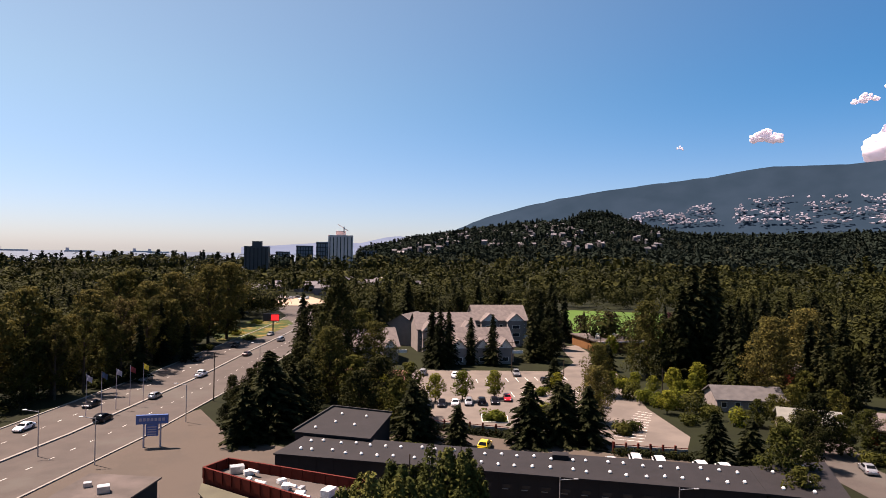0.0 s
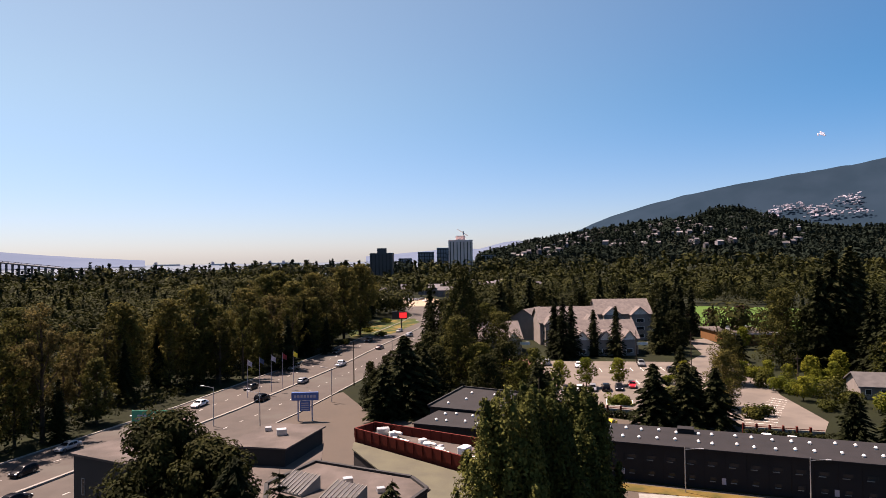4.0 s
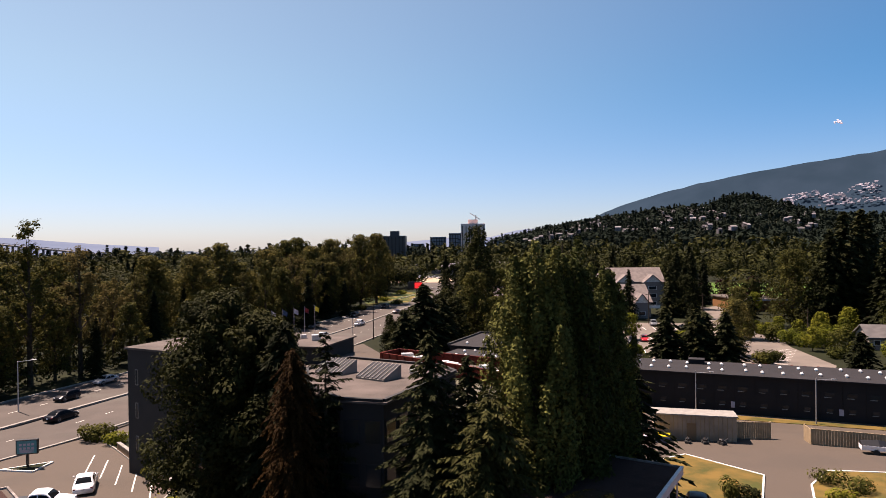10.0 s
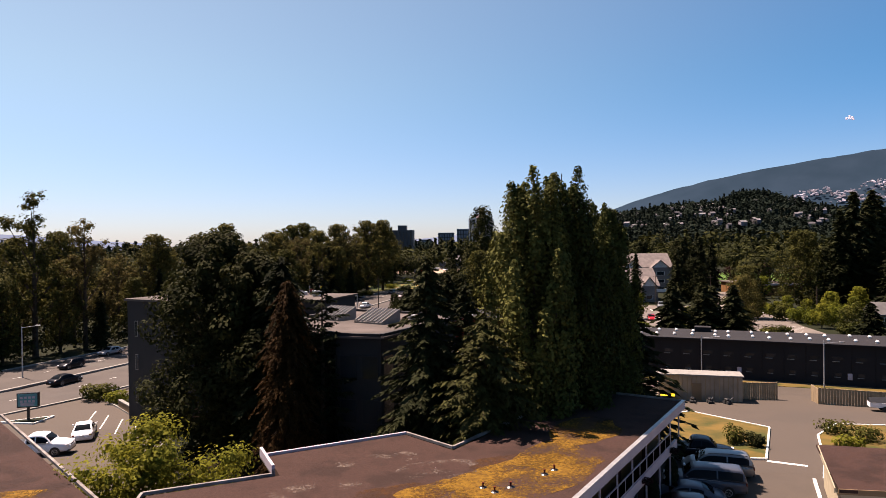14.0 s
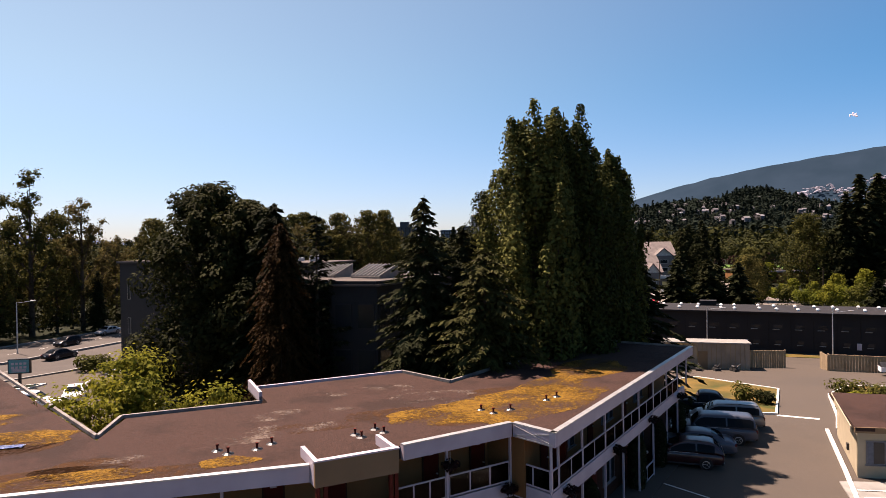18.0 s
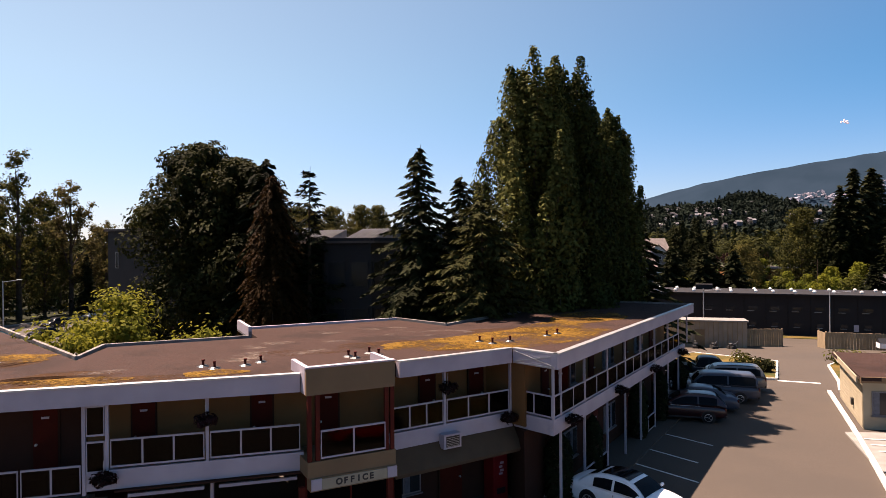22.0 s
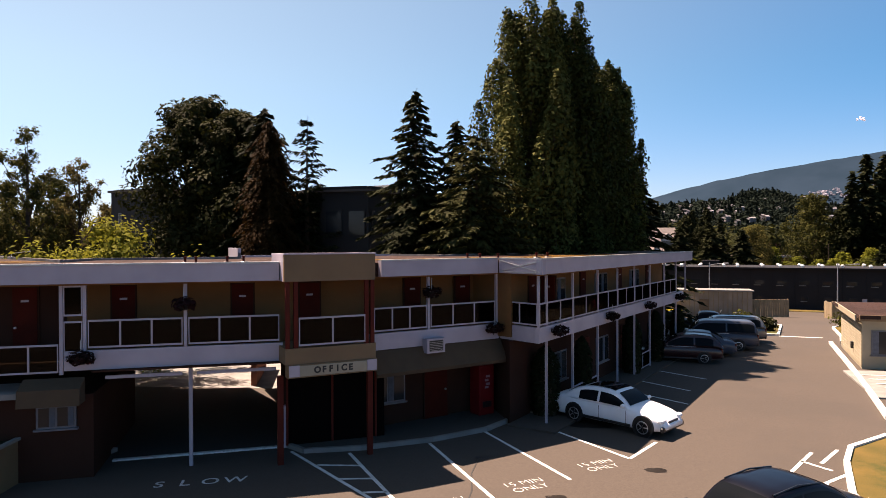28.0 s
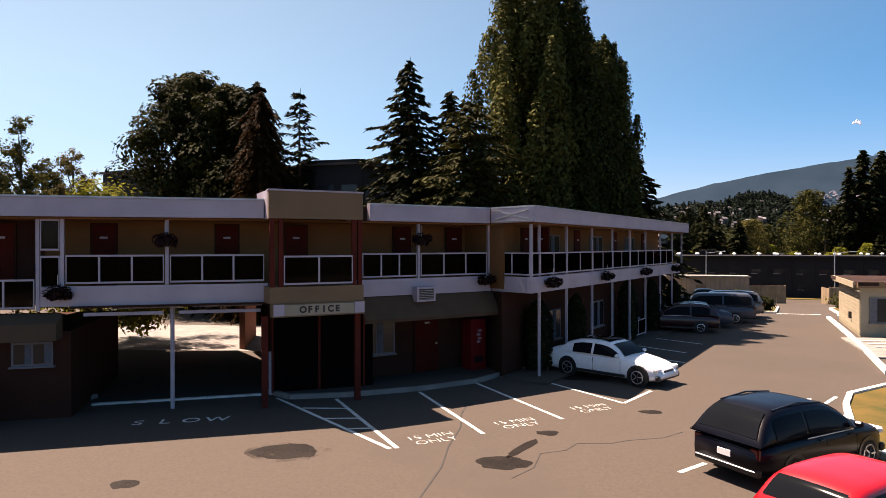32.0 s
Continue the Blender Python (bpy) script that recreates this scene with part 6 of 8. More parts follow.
for i in range(11):
    s = 2 + i * 1.7
    x, y, z = ln.at(s, -2.5 + rng.uniform(-1.4, 1.6))
    sz = rng.uniform(0.5, 1.1)
    part("roof_unit", box(sz * 1.5, sz, sz * 0.8, (x, y, 5.3), rng.uniform(0, 90), 0.05), M_VENT if i % 3 else M_METAL, rest)
    if i % 2:
        part("duct", rod((x, y, 5.9), (x + 1.2, y - 0.9, 5.9), 0.18, 0.18, 8), M_VENT, rest)

# ---------- houses ----------
M_SHINGLE = mat("brown_grey_shingle", (0.125, 0.103, 0.095), (0.0836, 0.0684, 0.0638), 0.9, 0.8, bump=0.4, fine=5)
M_SHINGLE2 = mat("dark_grey_shingle", (0.076, 0.0699, 0.0684), (0.0532, 0.0494, 0.0494), 0.9, 0.8, bump=0.4, fine=5)
M_HOUSEW = mat("pale_house_siding", (0.205, 0.175, 0.16), (0.167, 0.144, 0.129), 0.8, 0.6)
M_TRIM = mat("white_trim", (0.72, 0.7, 0.66), rough=0.6)


def gable_roof(w, d, z0, rise, over=0.5, thick=0.25):
    """Two slopes with the ridge along x, centred."""
    bm = bmesh.new()
    for sgn in (-1, 1):
        a = [(-w / 2 - over, sgn * (d / 2 + over), z0 - rise * over / (d / 2)), (w / 2 + over, sgn * (d / 2 + over), z0 - rise * over / (d / 2)), (w / 2 + over, 0, z0 + rise), (-w / 2 - over, 0, z0 + rise)]
        lo = [bm.verts.new(p) for p in a]
        hi = [bm.verts.new((x, y, z + thick)) for x, y, z in a]
        for i in range(4):
            bm.faces.new((lo[i], lo[(i + 1) % 4], hi[(i + 1) % 4], hi[i]))
        bm.faces.new(hi)
        bm.faces.new(lo[::-1])
    bmesh.ops.recalc_face_normals(bm, faces=bm.faces[:])
    return bm


def gable_end(w, d, z0, rise, x):
    bm = bmesh.new()
    f = [bm.verts.new((x, -d / 2, z0)), bm.verts.new((x, d / 2, z0)), bm.verts.new((x, 0, z0 + rise))]
    bm.faces.new(f)
    ex = bmesh.ops.extrude_face_region(bm, geom=bm.faces[:])
    bmesh.ops.translate(bm, verts=[v for v in ex["geom"] if isinstance(v, bmesh.types.BMVert)], vec=(-0.2 if x > 0 else 0.2, 0, 0))
    bmesh.ops.recalc_face_normals(bm, faces=bm.faces[:])
    return bm


def house(name, x, y, w, d, eave, rise, rot, label, roofm, wallm, wings=0, z=None, group=""):
    z = ground_z(y) if z is None else z
    h = thing(name, label, "house", pose(x, y, z, 0, 0, rot), group)
    part("wall", box(w, d, eave + 0.3, (0, 0, -0.3)), wallm, h)
    part("roof", gable_roof(w, d, eave, rise), roofm, h)
    for sx in (-1, 1):
        part("gable", gable_end(w, d, eave, rise, sx * w / 2), wallm, h)
    nst = max(1, int(eave / 2.7))
    for st in range(nst):
        n = max(2, int(w / 2.6))
        for i in range(n):
            xx = -w / 2 + w * (i + 0.5) / n
            wd = part("window", box(1.2, 0.1, 1.2, (xx, -d / 2 - 0.03, 0.9 + st * 2.7)), M_TRIM, h)
            part("pane", box(1.0, 0.06, 1.0, (xx, -d / 2 - 0.07, 1.0 + st * 2.7)), M_GLASS, wd)
    for i in range(wings):
        xx = -w / 2 + w * (i + 0.5) / wings
        ww = w / wings * 0.62
        part("bay_wall", box(ww, 3.2, eave + 0.25, (xx, -d / 2 - 1.2, -0.3)), wallm, h)
        bm = gable_roof(4.6, ww, eave - 0.05, rise * 0.55, 0.35, 0.2)
        bm.transform(pose(xx, -d / 2 - 0.9, 0, 0, 0, 90))
        part("bay_roof", bm, roofm, h)
        bm = gable_end(4.6, ww, eave - 0.05, rise * 0.55, -1.75)
        bm.transform(pose(xx, -d / 2 - 0.9, 0, 0, 0, 90))
        part("bay_gable", bm, M_TRIM, h)
        for st in range(nst):
            wd = part("window", box(ww * 0.5, 0.1, 1.3, (xx, -d / 2 - 2.82, 0.8 + st * 2.7)), M_TRIM, h)
            part("pane", box(ww * 0.42, 0.06, 1.1, (xx, -d / 2 - 2.87, 0.9 + st * 2.7)), M_GLASS, wd)
        part("balcony_rail", box(ww * 1.2, 0.1, 0.9, (xx + ww * 0.75, -d / 2 - 1.6, 2.9)), M_TRIM, h)
    return h


TL = "three-storey townhouse block with brown-grey shingle roof and gabled bays"
house("townhouse", 6.5, 207, 19, 15, 4.6, 4.6, 8, TL, M_SHINGLE, M_HOUSEW, 3, group="townhouses")
house("townhouse", 41, 205, 21, 15, 4.8, 4.8, 2, TL, M_SHINGLE, M_HOUSEW, 3, group="townhouses")
house("townhouse", 34, 228, 20, 15, 7.4, 4.6, 5, TL, M_SHINGLE, M_HOUSEW, 3, group="townhouses")
house("townhouse", 56, 240, 19, 15, 9.0, 4.6, 0, TL, M_SHINGLE, M_HOUSEW, 2, group="townhouses")
house("townhouse", 24, 240, 14, 11, 7.4, 3.3, 60, TL, M_SHINGLE, M_HOUSEW, 1, group="townhouses")
house("bungalow", 88, 138, 14, 9, 2.6, 2.0, -14, "low house with a dark grey shingle roof among trees", M_SHINGLE2, M_HOUSEW)
house("bungalow", 88, 118, 10, 8, 2.7, 1.6, -30, "low house with a pale green-grey roof among trees", mat("pale_grey_shingle", (0.152, 0.152, 0.129), (0.122, 0.122, 0.106), 0.9, 0.8), M_HOUSEW)
house("bungalow", 101, 110, 10, 8, 2.8, 2.0, -40, "low house with a brown shingle roof under trees", M_SHINGLE, M_BROWN)
house("bungalow", 118, 160, 11, 9, 2.8, 2.4, 20, "brown house half hidden in tall trees", M_SHINGLE, M_BROWN)
house("bungalow", 130, 118, 10, 8, 2.8, 2.4, 40, "house with a brown roof hidden in trees", M_SHINGLE, M_HOUSEW)
house("bungalow", -120, 262, 14, 10, 2.8, 2.0, 20, "low pale-roofed house behind the roadside trees", M_HOUSEW, M_HOUSEW)
house("bungalow", 8, 165, 16, 9, 2.6, 1.5, -12, "long low building with a red-brown roof behind trees", mat("red_brown_roof", (0.152, 0.0684, 0.0456), (0.122, 0.0532, 0.038), 0.9, 0.6), M_BROWN)
school = thing("hall_building", "flat pale-roofed hall beside the drive", "building", pose(92, 224, -1.8, 0, 0, 4))
part("wall", box(16, 22, 3.6), M_BEIGE, school)
part("roof", box(17, 23, 0.35, (0, 0, 3.6)), M_ROOF2, school)
part("roof_trim", box(17.2, 0.3, 0.6, (0, -11.5, 3.5)), M_WHITE, school)
for i in range(4):
    part("roof_unit", box(1.6, 1.2, 0.9, (-5 + i * 3, -3 + (i % 2) * 6, 3.95)), M_VENT, school)

# ---------- far car park ----------
patch("pavement_far_lot", [(17.5, 128), (31, 122), (46, 110.5), (57.3, 107), (64, 117.5), (66, 139), (73, 165), (80, 195), (84, 232), (76, 226), (70, 196), (61, 182), (20, 187), (15, 152)], 0.05, M_LOT, "pale paved car park with marked stalls", "car park")
patch("pavement_rear_lot", [(-2, 124), (17, 127), (46, 109.5), (56, 105), (66, 88.5), (54, 87.2), (22, 98.2), (10, 104)], 0.045, M_ASPHALT, "asphalt lane behind the dark building", "lane")
for i in range(12):
    mark("marking_stall", (49 + i * 1.25, 118 + i * 1.7), (54 + i * 1.0, 115.5 + i * 1.72), 0.16).location.z = 0.02
for i in range(11):
    mark("marking_stall", (32 + i * 2.7, 168 + i * 0.2), (32.4 + i * 2.7, 173 + i * 0.2), 0.16).location.z = 0.02
for i in range(8):
    mark("marking_stall", (40 + i * 2.7, 152), (40.4 + i * 2.7, 157), 0.16).location.z = 0.02
for i, (x, y, k, p, lb) in enumerate(((22, 145, "sedan", P_BLACK, "black"), (25, 145.3, "sedan", P_WHITE, "white"), (28, 145.6, "hatchback", P_SILVER, "silver"), (31, 146, "suv", P_BLACK, "black"), (37.5, 149, "sedan", P_RED, "red"),
                                      (19, 145, "suv", P_GREY, "grey"), (34, 146.5, "sedan", P_BLACK, "black"), (52, 168, "sedan", P_BLACK, "black"), (30, 176, "sedan", P_WHITE, "white"), (22, 180, "minivan", P_SILVER, "silver"), (47, 177, "suv", P_GREY, "grey"))):
    car(k, (x, y), 80 if i % 2 else 260, p, lb + " car parked in the pale car park", "cars in the far car park")
for x, y, k, p, lb in ((25, 114.5, "suv", P_YELLOW, "bright yellow car behind the dark building"), (46.5, 100.5, "canopy_pickup", P_WHITE, "white van behind the dark building"), (50, 98.6, "minivan", P_WHITE, "white minivan behind the dark building"),
                       (54.5, 95.5, "pickup", P_WHITE, "white pickup behind the dark building"), (43, 104, "sedan", P_WHITE, "white sedan behind the dark building"), (82, 97, "sedan", P_SILVER, "silver sedan parked on the side street")):
    car(k, (x, y), 65, p, lb)
fence = thing("lot_fence", "low fence of pale panels between dark posts", "fence")
FP = [(17.6, 127.6), (31, 121.6), (46, 110.0), (57.3, 106.4)]
for (a, b), n in zip(zip(FP, FP[1:]), (6, 0, 6)):
    for i in range(n):
        pa = (a[0] + (b[0] - a[0]) * i / n, a[1] + (b[1] - a[1]) * i / n)
        pb_ = (a[0] + (b[0] - a[0]) * (i + 1) / n, a[1] + (b[1] - a[1]) * (i + 1) / n)
        part("post", box(0.3, 0.3, 1.9, (*pa, -1.8)), M_BROWN, fence)
        part("panel", beam((*pa, -1.6), (*pb_, -1.6), 0.08, 1.1), M_CONC, fence)
        part("rail", beam((*pa, -0.35), (*pb_, -0.35), 0.12, 0.1), M_BROWN, fence)
patch("lawn_playing_field", [(91, 252), (150, 240), (186, 345), (125, 372)], 0.06, M_FIELD, "bright green mown playing field", "field")
patch("lawn_green_bank", [(-44, 245), (-30, 255), (-22, 300), (-26, 318), (-60, 300)], 0.06, M_GRASS, "green grassy bank beside the road", "grass")
patch("ground_dirt_yard", [(-78, 400), (-20, 395), (-10, 425), (-25, 470), (-80, 470)], 0.06, mat("tan_dirt", (0.304, 0.228, 0.152), (0.243, 0.182, 0.122), 0.95, 0.05), "tan dirt yard beside the junction", "yard")
tagged(part("road_side_street", ribbon([(70, 55), (78, 80), (79.5, 100), (92, 125), (110, 150)], -5, 5, 0.05), M_ROAD), "pale side street beside the dark building", "road", kind="structure")
lawn("lawn_lot_island", [(28, 131), (33, 130), (34, 135), (29, 136.5)], "small planted island in the car park", M_GRASS)
lawn("lawn_drive_island", [(68, 160), (73, 162), (74, 178), (70, 178)], "planted island beside the drive", M_GRASS)

# median and far kerb on the wide road
strip("kerb_median", ROAD[1:12], 0.5, 0.24, M_CONC, "low concrete median along the road", "kerb", 0.04)
for o, nm in ((-14.1, "kerb_far_side"), (13.6, "kerb_near_side")):
    pts = []
    for i, p in enumerate(ROAD[1:12]):
        a, b = ROAD[i], ROAD[i + 2]
        d = Vector((b[0] - a[0], b[1] - a[1])).normalized()
        pts.append((p[0] + d.y * o, p[1] - d.x * o))
    strip(nm, pts, 0.35, 0.2, M_CONC, "concrete kerb along the road", "kerb", 0.02)
for o in (-7.5, 6.5):
    bm = bmesh.new()
    for i in range(60):
        y0 = 60 + i * 4.6
        pts = [(lerp(v, [(q[1], q[0]) for q in ROAD[:12]]) + o, v) for v in (y0, y0 + 1.3)]
        beam((*pts[0], ground_z(y0) + 0.052), (*pts[1], ground_z(y0 + 1.3) + 0.052), 0.11, 0.006, bm)
    tagged(part("marking_lane", bm, M_PAINT), "dashed white lane marking on the road", "road marking", kind="stuff")

# ---------- signs and poles by the road ----------
M_BLUE = mat("blue_sign_face", (0.05, 0.1, 0.28), (0.04, 0.085, 0.24), 0.4, 1.0)
M_TEAL = mat("teal_sign_face", (0.05, 0.22, 0.24), (0.04, 0.18, 0.2), 0.4, 1.0)
M_GREEN = mat("green_sign_face", (0.01, 0.22, 0.13), (0.01, 0.18, 0.1), 0.4, 1.0)
bs = thing("roadside_sign", "tall double-post roadside sign with a blue panel", "sign", pose(-30.2, 120.5, -1.8, 0, 0, 5))
for x in (-1.3, 1.3):
    part("post", box(0.25, 0.25, 3.9, (x, 0, 0)), M_WHITE, bs)
part("panel", box(5.0, 0.5, 1.5, (0, 0, 3.9), bevel=0.03), M_BLUE, bs)
for i in range(7):
    part("text_bar", box(0.42, 0.04, 0.5, (-1.8 + i * 0.6, -0.27, 4.4)), M_WHITE, bs)
part("lower_panel", box(1.9, 0.35, 1.9, (0, 0, 1.9)), M_BLUE, bs)
for i in range(4):
    part("text_bar", box(1.4, 0.04, 0.18, (0, -0.2, 2.1 + i * 0.4)), M_WHITE, bs)
mo = thing("motel_sign", "teal motel sign panel on a post in a kerbed island", "sign", pose(-46.3, 58.8, ground_z(58.8), 0, 0, 16) @ Matrix.Scale(0.74, 4))
part("post", box(0.3, 0.3, 1.9, (0, 0, 0)), M_BLACK, mo)
part("cabinet", box(2.7, 0.5, 2.0, (0, 0, 1.9), bevel=0.04), M_BLACK, mo)
part("face", box(2.4, 0.06, 1.7, (0, -0.27, 2.05)), M_TEAL, mo)
for i in range(2):
    for j in range(4):
        part("text_bar", box(0.34, 0.03, 0.3, (-0.75 + j * 0.5, -0.31, 2.6 + i * 0.5)), M_WHITE, mo)
for i in range(3):
    part("text_bar", box(1.7, 0.03, 0.1, (0, -0.31, 2.15 + i * 0.15)), M_WHITE, mo)
lawn("lawn_sign_island", [(-48.3, 57.6), (-44.6, 57.2), (-44.9, 60.6)], "small planted triangle under the sign", M_SOIL)
line_to(-39.4, 57.4, 2.6, -1.9, 6, -2.9, 6.2, 0.12)
gs = thing("road_sign_gantry", "green overhead road signs on a cantilever post", "road sign", pose(-41.5, 93.5, -1.8))
part("post", rod((0, 0, 0), (0, 0, 8.3), 0.2, 0.15, 10), M_METAL, gs)
part("arm", rod((0, 0, 7.6), (-8, 0.6, 7.6), 0.12, 0.09, 8), M_METAL, gs)
for x in (-2.4, -5.8):
    s = part("sign_panel", box(3.1, 0.1, 2.2, (x, -0.1, 6.4), 0, 0.02), M_GREEN, gs)
    for j in range(3):
        part("text_bar", box(2.2 - 0.4 * j, 0.03, 0.25, (x, -0.17, 6.7 + j * 0.5)), M_WHITE, s)
bb = thing("billboard", "dark roadside billboard with a glowing red screen", "billboard", pose(-27.5, 270, -1.8, 0, 0, 5) @ Matrix.Diagonal((0.7, 0.7, 0.9, 1)))
part("post", rod((0, 0, 0), (0, 0, 5), 0.35, 0.35, 10), M_BLACK, bb)
part("cabinet", box(9, 0.8, 3.4, (-1, 0, 5)), M_BLACK, bb)
m = mat("red_screen", (0.3, 0.015, 0.015), rough=0.4)
m.node_tree.nodes["Principled BSDF"].inputs["Emission Color"].default_value = (1, 0.03, 0.03, 1)
m.node_tree.nodes["Principled BSDF"].inputs["Emission Strength"].default_value = 0.35
part("screen", box(4.4, 0.1, 2.6, (1.0, -0.45, 5.4)), m, bb)
for i in range(5):
    fx, fy = -48.2 + i * 1.7, 141 + i * 3.1
    fp = thing("flagpole", "white flagpole with a limp flag", "flagpole", pose(fx, fy, -1.8), "flagpoles")
    part("pole", rod((0, 0, 0), (0, 0, 8.5), 0.07, 0.045, 8), M_WHITE, fp)
    bm = bmesh.new()
    cols = [[bm.verts.new((0.06 + 0.25 * u, 0.12 * math.sin(u * 1.8 + k), 8.3 - 0.28 * k - 0.13 * u)) for u in range(5)] for k in range(5)]
    for k in range(4):
        for u in range(4):
            bm.faces.new((cols[k][u], cols[k][u + 1], cols[k + 1][u + 1], cols[k + 1][u]))
    part("flag", bm, (M_WHITE, P_BLUE, M_WHITE, M_RED, P_YELLOW)[i], fp)
for x, y, arm in ((-46.2, 117, -2), (-36, 112, -2), (-28.5, 136, -2), (-22, 190, -2), (-16, 232, -2), (-66, 84, 2.4), (-8, 268, -2)):
    sl = thing("street_lamp", "tall grey street lamp beside the road", "street lamp", pose(x, y, ground_z(y)), "street lamps")
    part("pole", rod((0, 0, 0), (0, 0, 7.2), 0.1, 0.06, 8), M_METAL, sl)
    part("arm", rod((0, 0, 7.1), (arm, 0, 7.4), 0.04, 0.035, 6), M_METAL, sl)
    part("lamp_head", box(0.7, 0.28, 0.14, (arm, 0, 7.35), 0, 0.04), M_METAL, sl)
for x, y, hh in ((-26.8, 153, 10.5), (88, 82, 9), (86, 96, 9), (44.5, 125, 7.5), (60, 176, 9), (47, 182, 9), (71, 142, 8), (76, 190, 9)):
    up = thing("utility_pole", "brown wooden utility pole with a crossarm", "utility pole", pose(x, y, -1.8), "poles")
    part("pole", rod((0, 0, 0), (0, 0, hh), 0.14, 0.09, 8), M_BARK, up)
    part("crossarm", box(1.6, 0.1, 0.12, (0, 0, hh - 0.8)), M_BARK, up)

# ---------- towers and far town ----------
M_TOWERA = mat("pale_tower_concrete", (0.669, 0.529, 0.49), (0.584, 0.463, 0.426), 0.9, 0.05)
M_TOWERB = mat("dark_tower_glass", (0.0228, 0.0266, 0.0342), (0.0167, 0.0198, 0.0258), 0.5, 0.05)


def tower(name, x, y, w, d, zt, mtl, label, floors, top=True, z0=-2):
    t = thing(name, label, "tower block", pose(x, y, z0))
    hh = zt - z0
    part("wall", box(w, d, hh), mtl, t)
    for i in range(floors):
        part("floor_band", box(w + 0.6, d + 0.6, hh / floors * 0.3, (0, 0, hh * (i + 0.5) / floors)), M_TOWERA if mtl is M_TOWERA else M_TOWERB, t)
    n = max(3, int(w / 4.5))
    for i in range(n):
        part("window_bay", box(w / n * 0.25, 0.5, hh * 0.9, (-w / 2 + w * (i + 0.5) / n, -d / 2 - 0.1, hh * 0.05)), M_GLASS, t)
    if top:
        part("plant_room", box(w * 0.4, d * 0.4, 6, (0, 0, hh)), mtl, t)
    return t


ta = tower("tower_block", -9, 900, 33, 26, 51, M_TOWERA, "pale high-rise tower under construction with a crane", 16)
part("crane_mast", rod((4, -4, 51), (4, -4, 65), 0.8, 0.8, 4), M_METAL, ta)
part("crane_jib", rod((10, -4, 59), (-4, -4, 68), 0.6, 0.4, 4), M_METAL, ta)
tower("tower_block", -106, 800, 27, 22, 34, M_TOWERB, "dark glass high-rise tower", 12)
# Haze over the far blocks is mixed into their blue-grey wall colour.
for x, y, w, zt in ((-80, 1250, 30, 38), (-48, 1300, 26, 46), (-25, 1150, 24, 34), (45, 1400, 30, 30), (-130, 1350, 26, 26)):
    tower("tower_block", x, y, w, 22, zt, mat("haze_tinted_block", (0.129, 0.152, 0.19), (0.106, 0.129, 0.167), 0.9, 0.02), "mid-rise block in the far town, tinted for haze", 6, False)
br = thing("bridge", "long dark bridge on trestle piers in the far haze", "bridge")
M_BRIDGE = mat("dark_bridge_steel", (0.0228, 0.0228, 0.0304), rough=0.8)
part("deck", beam((-1250, 1480, 46), (-700, 1195, 8), 10, 2.6), M_BRIDGE, br)
part("truss", beam((-1250, 1474, 51), (-800, 1241, 20), 1, 0.8), M_BRIDGE, br)
for i in range(26):
    u = i / 25
    x, y, z = -1250 + 550 * u, 1480 - 285 * u, 46 - 38 * u
    part("pier", box(2.2, 5, z + 3, (x, y, -3)), M_BRIDGE, br)
    if u < 0.85:
        part("strut", rod((x, y - 4, z), (x + 10, y - 3, z + 4.5), 0.4, 0.4, 4), M_BRIDGE, br)
M_SHIP = mat("ship_hull", (0.35, 0.38, 0.42), rough=0.8)
for x, y, L in ((-1500, 3900, 150), (-1250, 4200, 120), (-1050, 3800, 110), (-1900, 4000, 160)):
    sp = thing("cargo_ship", "distant cargo ship at anchor on the sea", "ship", pose(x, y, -3.5, 0, 0, 8), "ships on the sea")
    part("hull", loft([[(u * L, -w, 0), (u * L, -w * 1.1, 9), (u * L, w * 1.1, 9), (u * L, w, 0)] for u, w in ((-0.5, 8), (0.35, 9), (0.52, 1))]), M_SHIP, sp)
    part("superstructure", box(14, 16, 14, (-0.4 * L, 0, 9)), M_WHITE, sp)


